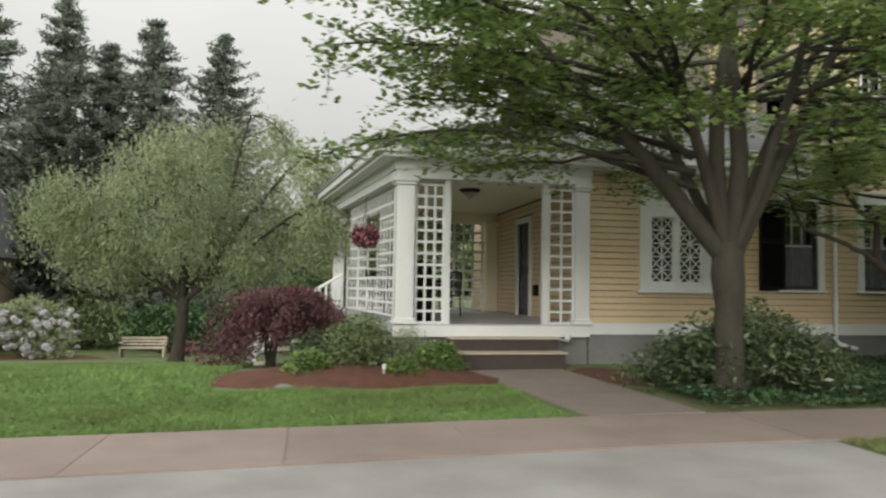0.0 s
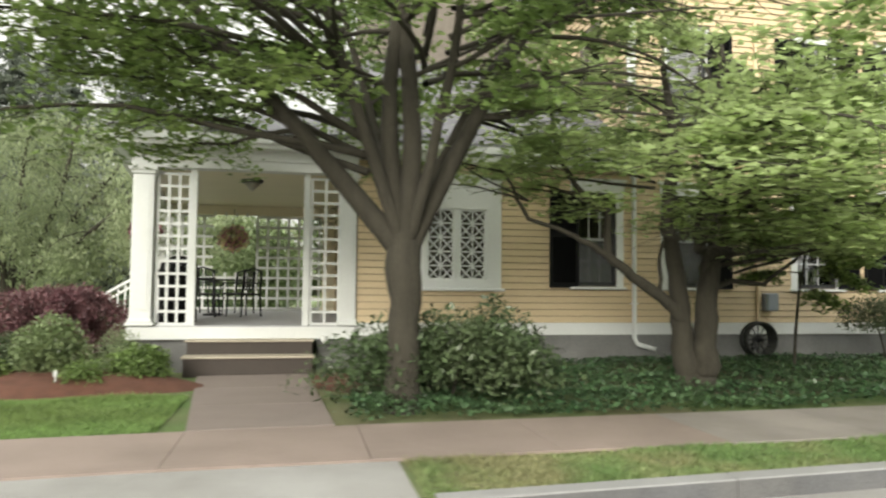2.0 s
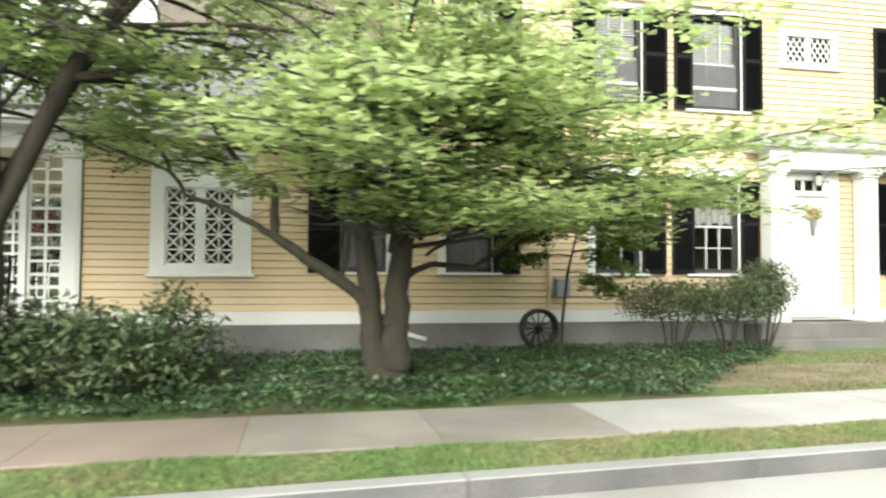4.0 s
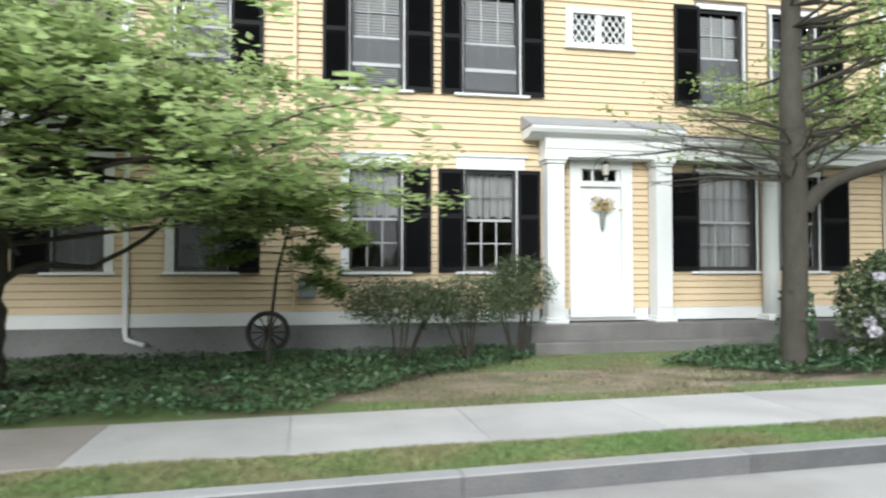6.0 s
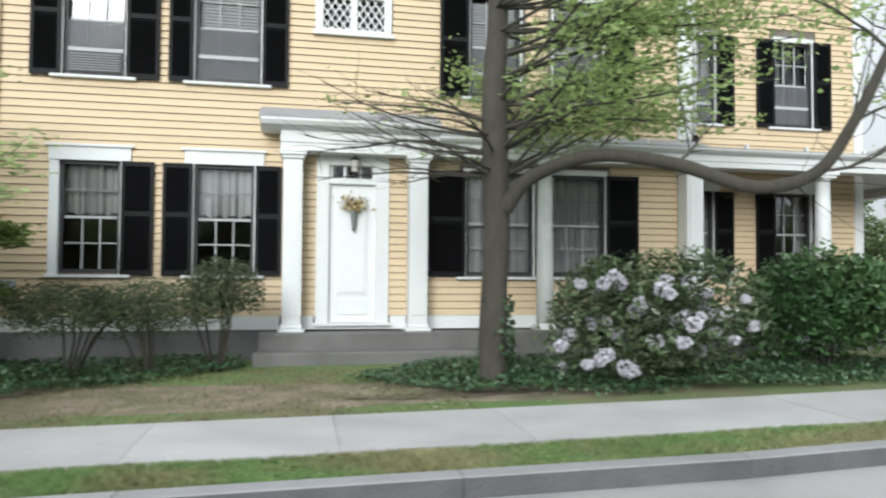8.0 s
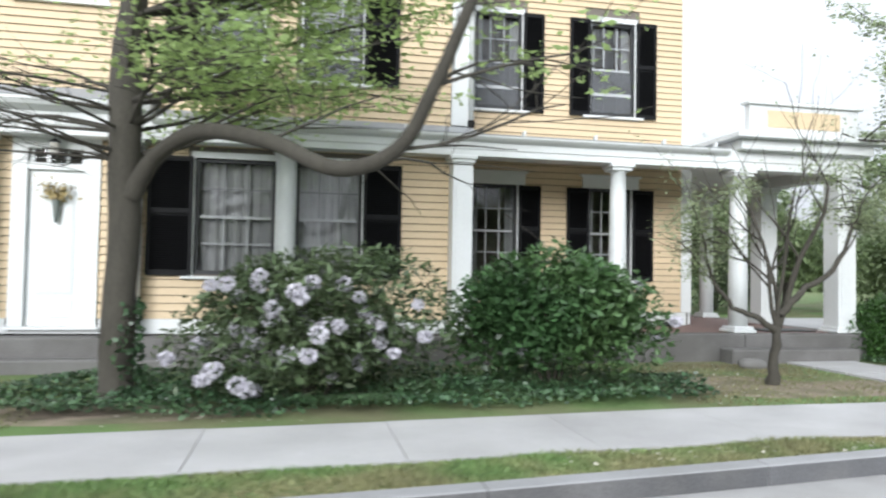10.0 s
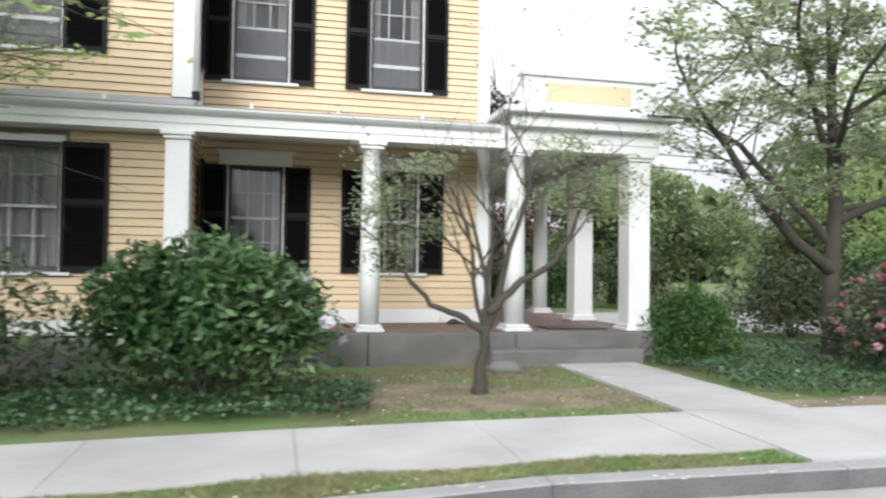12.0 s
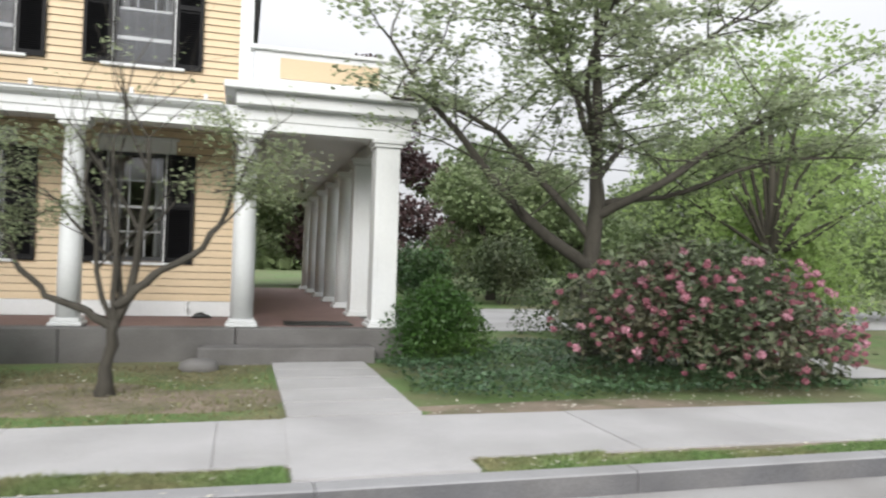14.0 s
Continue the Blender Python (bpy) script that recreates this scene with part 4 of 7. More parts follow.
# ---- trellis panels of the side porch ----
def trellis(name, a0, a1, z0, z1, at, axis, na, nz, holes=(), w=0.04, lab="white painted wooden trellis panel between porch posts"):
    """A grid of thin white slats; each slat is a part."""
    t = empty(name, (0, 0, 0), lab, "trellis", "porch trellises")
    d = 0.014

    def bar(p0, p1, q0, q1, off):
        if axis == "x":
            bm = boxes((p0, p1, at + off, at + off + d, q0, q1))
        else:
            bm = boxes((at + off, at + off + d, p0, p1, q0, q1))
        part("slat", bm, WHITE, t)

    for i in range(na + 1):
        a = a0 + (a1 - a0) * i / na
        segs = [(z0, z1)]
        for h in holes:
            if h[0] < a < h[1]:
                segs = [(z0, h[2]), (h[3], z1)]
        for s0, s1 in segs:
            bar(a - w / 2, a + w / 2, s0, s1, 0)
    for j in range(nz + 1):
        z = z0 + (z1 - z0) * j / nz
        segs = [(a0, a1)]
        for h in holes:
            if h[2] < z < h[3]:
                segs = [(a0, h[0]), (h[1], a1)]
        for s0, s1 in segs:
            bar(s0, s1, z - w / 2, z + w / 2, d)
    return t


trellis("trellis", -15.88, -15.42, SF + 0.02, 2.38, 0.02, "x", 3, 12)
trellis("trellis", -13.56, -13.12, SF + 0.02, 2.38, 0.02, "x", 2, 12)
side_t = trellis("trellis", 0.25, SD - 1.6, SF + 0.1, 2.38, 0, "y", 18, 10, [(1.9, 3.1, 0.85, 2.05)])
side_t.matrix_basis = pose(-16.09, 0, 0, 0, 0, math.degrees(math.atan(SPLAY)))
trellis("trellis", -16.7, -13.0, SF + 0.05, 2.3, SD - 0.1, "x", 15, 9, [(-15.75, -14.75, 0.95, 2.4)], 0.056)

# ---- paving ----
pav = tagged(sheet("pavement", -40, 40, lambda x: wy(x) - 1.36, lambda x: wy(x) + 0.02, 0.004, DIRT, 80, 1), "concrete pavement beside the lawn", "pavement", kind="structure")


def quad_slab(name, pts, z_up, material, parent, thick=0.06):
    v = [(x, y, gz(x) + z_up - thick) for x, y in pts] + [(x, y, gz(x) + z_up) for x, y in pts]
    f = [(7, 6, 5, 4)[::-1], (0, 1, 5, 4), (1, 2, 6, 5), (2, 3, 7, 6), (3, 0, 4, 7)]
    return mesh_ob(name, v, f, material, parent)


x = -36.0
rg = random.Random(4)
while x < 36:
    L = 1.52
    g = 0.003
    m = PINKCON if x < -11.2 else (MIDCON if x < -7.6 else CONCRETE)
    quad_slab("slab", [(x + g, wy(x) - 1.33), (x + L - g, wy(x + L) - 1.33), (x + L - g, wy(x + L)), (x + g, wy(x))], 0.022 + rg.uniform(0, 0.006), m, pav)
    x += L
walk_l = empty("garden_walk", (0, 0, 0), "brown-grey walk from the pavement to the side porch steps", "path", kind="structure")
for i in range(3):
    t0, t1 = i / 3, (i + 1) / 3
    a = lambda t: (-15.15 + 0.42 * t, -0.75 - 3.95 * t)
    b = lambda t: (-13.6 + 0.2 * t, -0.75 - 3.9 * t)
    p0, p1, q0, q1 = a(t0 + 0.002), a(t1 - 0.002), b(t0 + 0.002), b(t1 - 0.002)
    quad_slab("slab", [p1, q1, q0, p0], 0.018, WALKCON, walk_l)
walk_r = empty("front_walk", (0, 0, 0), "pale concrete slab walk from the veranda steps to the street", "path", kind="structure")
yy = -0.88
for i, L in enumerate((0.62, 0.62, 0.7, 0.66, 0.6)):
    quad_slab("slab", [(10.16, yy - L + 0.045), (11.33, yy - L + 0.045), (11.33, yy), (10.16, yy)], 0.03 + 0.004 * (i % 2), CONCRETE, walk_r)
    yy -= L
quad_slab("slab", [(10.08, -5.8), (11.28, -5.8), (11.3, -4.1), (10.12, -4.1)], 0.034, CONCRETE, walk_r)
av, af = [], []
for i in range(41):
    xx = -40 + 27 * i / 40
    for yy_, dz in ((cy(xx) - 1.4, -0.116), (cy(xx) - 0.02, 0.003), (wy(xx) - 1.34, 0.006)):
        av.append((xx, yy_, gz(xx) + dz))
for i in range(40):
    for j in range(2):
        a = i * 3 + j
        af.append((a, a + 3, a + 4, a + 1))
apron = tagged(mesh_ob("driveway_apron", av, af, ASPHALT), "pale worn driveway apron between pavement and street", "road", kind="structure")
kerb = empty("kerb", (0, 0, 0), "grey granite kerb stones along the street", "kerb", kind="structure")
x = -12.9
while x < 36:
    L = 2.1
    v = []
    for xx in (x + 0.005, x + L - 0.005):
        c, z = cy(xx), gz(xx)
        v += [(xx, c - 0.17, z - 0.25), (xx, c - 0.165, z + 0.012), (xx, c - 0.157, z + 0.022), (xx, c - 0.01, z + 0.025), (xx, c, z + 0.01), (xx, c, z - 0.25)]
    f = [(i, (i + 1) % 6, 6 + (i + 1) % 6, 6 + i) for i in range(6)] + [(5, 4, 3, 2, 1, 0), (6, 7, 8, 9, 10, 11)]
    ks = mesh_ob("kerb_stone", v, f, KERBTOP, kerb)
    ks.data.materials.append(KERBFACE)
    # only the street side gets the colour with shade painted in
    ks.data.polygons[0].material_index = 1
    x += L
# side porch steps
st = empty("porch_steps", (-14.4, -0.1, 0), "two brown wooden steps with pale nosings before the side porch", "steps")
for i, (zt, y0) in enumerate(((-0.15, -0.42), (-0.36, -0.78))):
    part("riser", boxes((-0.95, 0.87, y0 + 0.14, y0 + 0.4, -0.75, zt - 0.03)), BROWNSTEP, st)
    part("tread", boxes((-0.98, 0.9, y0 + 0.1, y0 + 0.48, zt - 0.03, zt), bevel=0.008), WOODGREY, st)

# ---- planting ----
def grow(tubes, tips, start, direction, length, radius, level, rg, spread=0.5, up=0.0, kinks=5, droop=0.0, split=(3, 4)):
    """A limb with its side branches; its fine ends are gathered in tips."""
    p, d = Vector(start), Vector(direction).normalized()
    pts, rad = [p.copy()], [radius]
    for i in range(kinks):
        d = (d + Vector((rg.gauss(0, 0.16), rg.gauss(0, 0.16), rg.gauss(0, 0.12) + up - droop * (i / kinks)))).normalized()
        p = p + d * (length / kinks)
        pts.append(p.copy())
        rad.append(radius * (1 - 0.62 * (i + 1) / kinks))
    tubes.add(pts, rad, 7 if level > 1 else (5 if level == 1 else 4))
    if level == 0:
        tips += [(q, d.copy()) for q in pts[1:]]
        return
    if level == 1:
        tips += [(q, d.copy()) for q in pts[2:]]
    n = rg.randint(*split)
    for i in range(n):
        k = rg.randint(max(1, kinks // 3), kinks)
        side = Vector((rg.gauss(0, 1), rg.gauss(0, 1), rg.gauss(0, 0.55))).normalized()
        nd = (d * (1 - spread) + side * spread).normalized()
        grow(tubes, tips, pts[k], nd, length * rg.uniform(0.5, 0.75), rad[k] * 0.62, level - 1, rg, spread, up, max(3, kinks - 1), droop, split)


def crown_points(tips, per, sig, rg, flat=0.5):
    out = np.empty((len(tips) * per, 3))
    g = np.random.default_rng(rg.randint(0, 9999))
    for i, (q, d) in enumerate(tips):
        o = g.normal(0, 1, (per, 3)) * (sig, sig, sig * flat)
        out[i * per:(i + 1) * per] = np.array(q) + o
    return out


def finish_tree(name, base, tubes, tips, per, sig, leaf, size, bark, label, seed, flat=0.6, lflat=0.6, clip=None, droop=0.0, width=0.6):
    t = empty(name, base, label, "tree")
    off = np.array(base)
    tubes.v = [Vector(v) - Vector(base) for v in tubes.v]
    tubes.ob("trunk", bark, t)
    pts = crown_points(tips, per, sig, random.Random(seed), flat)
    if clip:
        pts = pts[clip(pts)]
    leaves_ob("crown", pts - off, size, size * width, leaf, t, lflat, droop, seed)
    return t


def trunk_to(tubes, pts, radii, sides=10):
    """A knotty trunk: points joined with small bends."""
    rg = random.Random(len(pts) * 7)
    P, R = [], []
    for (a, ra), (b, rb) in zip(zip(pts, radii), list(zip(pts, radii))[1:]):
        for k in range(4):
            q = k / 4
            v = Vector(a).lerp(Vector(b), q)
            P.append(v + Vector((rg.gauss(0, 0.015), rg.gauss(0, 0.015), 0)))
            R.append((ra + (rb - ra) * q) * rg.uniform(0.95, 1.06))
    P.append(Vector(pts[-1]))
    R.append(radii[-1])
    tubes.add(P, R, sides)


def spray(tubes, tips, start, direction, length, radius, rg, twigs=9, droop=0.05, tw=0.9, bare=0.25, zmin=None):
    """A long spreading branch with flat side sprays of twigs."""
    p, d = Vector(start), Vector(direction).normalized()
    n = 9
    pts, rad = [p.copy()], [radius]
    for i in range(n):
        d = (d + Vector((rg.gauss(0, 0.1), rg.gauss(0, 0.1), rg.gauss(0, 0.07) - droop))).normalized()
        if zmin is not None and p.z < zmin + 0.15:
            d.z = max(d.z, 0.12)
        p = p + d * (length / n)
        pts.append(p.copy())
        rad.append(radius * (1 - 0.8 * (i + 1) / n))
    tubes.add(pts, rad, 6)
    for i in range(twigs):
        q = bare + (1 - bare) * (i + rg.random()) / twigs
        k = min(n - 1, int(q * n))
        s = pts[k].lerp(pts[k + 1], q * n - k)
        sgn = 1 if i % 2 else -1
        side = Vector((-d.y * sgn, d.x * sgn, rg.uniform(-0.15, 0.3)))
        td = (side * rg.uniform(0.5, 1.0) + d * rg.uniform(0.3, 0.9)).normalized()
        L = tw * rg.uniform(0.6, 1.2) * (1.1 - 0.4 * q)
        if zmin is not None and s.z < zmin:
            continue
        w0 = max(0.004, radius * 0.25)
        tp, tr = [s.copy()], [w0]
        for j in range(4):
            td = (td + Vector((rg.gauss(0, 0.18), rg.gauss(0, 0.18), rg.gauss(0, 0.1) - droop))).normalized()
            s = s + td * L / 4
            tp.append(s.copy())
            tr.append(w0 * (1 - 0.2 * (j + 1)))
            tips.append((s.copy(), td.copy()))
        tubes.add(tp, tr, 4)
    tips += [(q, d.copy()) for q in pts[5:]]
    return pts


def limb(tubes, start, direction, length, r0, r1, rg, n=8, bend=(0, 0, 0.02), wob=0.07):
    p, d = Vector(start), Vector(direction).normalized()
    pts, rad = [p.copy()], [r0]
    for i in range(n):
        d = (d + Vector(bend) + Vector((rg.gauss(0, wob), rg.gauss(0, wob), rg.gauss(0, wob * 0.5)))).normalized()
        p = p + d * (length / n)
        pts.append(p.copy())
        rad.append(r0 + (r1 - r0) * (i + 1) / n)
    tubes.add(pts, rad, 9)
    return pts


def tree_vase():
    """Vase-shaped street tree: a short trunk, many steep limbs, long level sprays."""
    rg = random.Random(11)
    b = Vector((-12.65, -3.9, gz(-12.6) - 0.05))
    tb, tips = Tubes(), []
    trunk_to(tb, [b, b + Vector((0.02, 0, 0.15)), b + Vector((0.0, 0, 1.0)), b + Vector((0.01, 0, 1.75)), b + Vector((0.01, 0, 2.1))], [0.3, 0.2, 0.17, 0.19, 0.1], 14)
    f = b + Vector((0.01, 0, 1.7))
    mains = [((-0.8, 0.1, 1.0), 4.6, 0.13), ((-0.42, -0.25, 1.2), 4.6, 0.085), ((-0.16, 0.2, 1.2), 4.8, 0.12), ((0.08, -0.12, 1.3), 5.0, 0.13),
             ((0.3, 0.25, 1.1), 4.6, 0.1), ((0.48, -0.15, 1.0), 4.4, 0.12), ((0.2, -0.5, 1.1), 4.0, 0.07), ((-0.2, 0.6, 1.0), 4.2, 0.08)]
    for d, L, r in mains:
        pts = limb(tb, f + Vector(d) * 0.02, d, L, r, 0.03, rg)
        out = Vector((d[0], d[1], 0))
        for k in range(3, 9):
            for _ in range(2 if k < 6 else 1):
                a = rg.gauss(0, 1.0)
                v = (out.normalized() * 0.9 + Vector((math.cos(a) - 0.3, math.sin(a), 0)) * 0.8)
                v.z = rg.uniform(0.0, 0.45)
                spray(tb, tips, pts[k], v, rg.uniform(1.5, 2.8), 0.03, rg, 8, 0.05, 0.9, 0.3, 2.1)
    for i in range(15):
        a = math.pi + rg.uniform(-0.85, 0.85)
        z = rg.uniform(0.8, 2.6)
        v = Vector((math.cos(a), math.sin(a), rg.uniform(0.3, 0.6)))
        spray(tb, tips, f + Vector((-0.25 - 0.3 * z * 0.6, 0, z)), v, rg.uniform(3.2, 5.2), 0.045, rg, 15, 0.05, 1.1, 0.35, 2.1)
    for i in range(5):
        a = rg.uniform(-1.9, 1.9)
        v = Vector((math.cos(a), math.sin(a), rg.uniform(0.25, 0.6)))
        spray(tb, tips, f + Vector((0.2, 0, rg.uniform(0.9, 2.6))), v, rg.uniform(2.2, 3.2), 0.04, rg, 11, 0.05, 0.9, 0.35, 2.2)
    for i in range(5):
        a = rg.uniform(-0.2, 1.4)
        z = rg.uniform(1.7, 3.4)
        v = Vector((math.cos(a), math.sin(a), rg.uniform(0.2, 0.55)))
        spray(tb, tips, f + Vector((0.12 + 0.14 * z, 0, z)), v, rg.uniform(2.4, 3.9), 0.036, rg, 14, 0.03, 1.0, 0.3, 3.2)
    tips = [t for t in tips if t[0].z > (3.8 if t[0].x > -11.6 else 1.95)]
    finish_tree("street_tree", b, tb, tips, 9, 0.13, LEAF_ELM, 0.11, BARK, "vase-shaped green street tree with many rising limbs beside the walk", 5, 0.45, 0.7)


tree_vase()


def tree_lime():
    rg = random.Random(23)
    b = Vector((-8.75, -3.15, gz(-8.7) - 0.05))
    tb, tips = Tubes(), []
    f = b + Vector((0, 0, 0.62))
    stems = [  # crooked stems: offsets from the foot, and radii
        ([(-0.04, 0.05, 0), (-0.08, 0.05, 0.2), (-0.13, 0.06, 0.6), (-0.16, 0.06, 1.05), (-0.24, 0.08, 1.7), (-0.34, 0.1, 2.3), (-0.2, 0.1, 3.2), (-0.4, 0.1, 4.4)], [0.3, 0.2, 0.165, 0.15, 0.12, 0.1, 0.08, 0.04]),
        ([(0.08, -0.05, 0), (0.1, -0.05, 0.2), (0.12, -0.06, 0.6), (0.13, -0.06, 1.1), (0.2, -0.06, 1.75), (0.38, -0.08, 2.2), (0.75, -0.12, 2.6), (1.1, -0.2, 3.3), (1.3, -0.2, 4.2)], [0.3, 0.2, 0.17, 0.16, 0.13, 0.11, 0.09, 0.07, 0.04]),
        ([(-0.16, 0.0, 0.95), (-0.36, -0.02, 1.14), (-0.88, -0.06, 1.5), (-1.24, -0.08, 1.76), (-1.25, -0.1, 2.3), (-1.6, -0.12, 2.5), (-1.92, -0.15, 2.95), (-2.05, -0.15, 3.7)], [0.09, 0.085, 0.075, 0.065, 0.045, 0.04, 0.035, 0.02]),
        ([(-1.2, -0.08, 1.72), (-1.5, -0.1, 1.9), (-1.78, 0.0, 2.05), (-2.2, 0.1, 2.2), (-2.5, 0.1, 2.7)], [0.05, 0.04, 0.035, 0.028, 0.02]),
        ([(-0.5, -0.04, 1.24), (-0.44, 0.1, 1.7), (-0.3, 0.15, 2.3)], [0.035, 0.03, 0.02]),
        ([(0.13, 0, 1.2), (0.3, 0.02, 1.36), (0.55, 0.05, 1.46), (1.06, 0.1, 1.42), (1.6, 0.15, 1.75), (2.1, 0.2, 2.3)], [0.05, 0.045, 0.04, 0.033, 0.028, 0.02]),
        ([(0.05, -0.1, 1.6), (0.1, -0.5, 2.1), (0.2, -1.0, 2.6), (0.3, -1.6, 3.2)], [0.06, 0.05, 0.04, 0.025]),
    ]
    for offs, radii in stems:
        trunk_to(tb, [b + Vector(o) for o in offs], [0.88 * r for r in radii], 12)
    for d, L, r in (((-0.3, 0.15, 1.2), 2.6, 0.05), ((0.25, 0.25, 1.4), 3.0, 0.06), ((0.42, -0.25, 1.1), 2.8, 0.045), ((0.0, -0.6, 1.0), 2.4, 0.04)):
        pts = limb(tb, f + Vector((0.05, 0, 1.2)), d, L, r, 0.02, rg, wob=0.14)
        for k in (4, 5, 7):
            for _ in range(2 if k < 6 else 1):
                a = rg.uniform(0, 6.28)
                spray(tb, tips, pts[k], (math.cos(a) + d[0] * 0.6, math.sin(a) + d[1] * 0.6, rg.uniform(-0.05, 0.4)), rg.uniform(1.4, 2.5), 0.028, rg, 9, 0.04, 0.9, 0.25, 1.75)
    for i in range(20):
        a = rg.uniform(-2.2, 1.2)
        z = rg.uniform(1.0, 3.0)
        spray(tb, tips, f + Vector((0.1, -0.05, z + 0.3)), (math.cos(a), math.sin(a), rg.uniform(0.0, 0.4)), rg.uniform(2.6, 3.9), 0.035, rg, 14, 0.045, 1.0, 0.3, 1.5)
    for i in range(13):
        a = rg.uniform(-0.75, 0.5)
        spray(tb, tips, f + Vector((0.3, -0.1, rg.uniform(0.95, 2.2))), (math.cos(a), math.sin(a), rg.uniform(0.02, 0.25)), rg.uniform(3.0, 4.5), 0.03, rg, 13, 0.04, 0.9, 0.45, 1.25)
    for i in range(14):
        a = -1.57 + rg.uniform(-0.9, 0.9)
        spray(tb, tips, f + Vector((rg.uniform(-0.3, 0.6), -0.2, rg.uniform(0.9, 2.0))), (math.cos(a), math.sin(a), rg.uniform(0.1, 0.4)), rg.uniform(1.6, 2.6), 0.022, rg, 10, 0.06, 0.9, 0.2, 1.15)
    for px, pz in ((-1.6, 2.5), (-1.9, 2.95), (-2.0, 3.5), (-2.3, 2.4), (-2.5, 2.7), (-1.3, 2.3)):
        for _ in range(2):
            a = math.pi + rg.uniform(-1.3, 1.3)
            spray(tb, tips, b + Vector((px, -0.12, pz)), (math.cos(a), math.sin(a), rg.uniform(0.0, 0.4)), rg.uniform(0.9, 1.5), 0.016, rg, 7, 0.03, 0.6, 0.2, 1.5)
    for i in range(12):
        a = rg.uniform(0, 6.28)
        z = rg.uniform(3.0, 4.8)
        spray(tb, tips, b + Vector((rg.uniform(-0.5, 0.9), rg.uniform(-0.3, 0.1), z)), (math.cos(a), 0.8 * math.sin(a), rg.uniform(0.1, 0.5)), rg.uniform(2.0, 3.4), 0.024, rg, 12, 0.035, 0.9, 0.15, 2.3)
    for i in range(4):
        a = math.pi + rg.uniform(-1.0, 1.0)
        spray(tb, tips, b + Vector((-0.6, -0.1, rg.uniform(2.5, 3.9))), (math.cos(a), math.sin(a), rg.uniform(0.05, 0.35)), rg.uniform(2.2, 3.4), 0.022, rg, 12, 0.04, 0.9, 0.25, 2.2)
    for i in range(7):
        a = -1.57 + rg.uniform(-0.7, 0.5)
        spray(tb, tips, f + Vector((rg.uniform(-0.4, 0.4), -0.25, rg.uniform(1.2, 2.2))), (math.cos(a), math.sin(a), rg.uniform(-0.05, 0.2)), rg.uniform(1.2, 2.0), 0.018, rg, 10, 0.1, 0.8, 0.2, 1.0)
    tips = [t for t in tips if t[0].z > 1.15 + 0.3 * max(0, -8.6 - t[0].x)]
    finish_tree("lime_green_tree", b, tb, tips, 6, 0.13, LEAF_LIME, 0.145, BARK, "low-branched tree with bright lime-green layered leaves before the house", 6, 0.35, 0.85)


tree_lime()


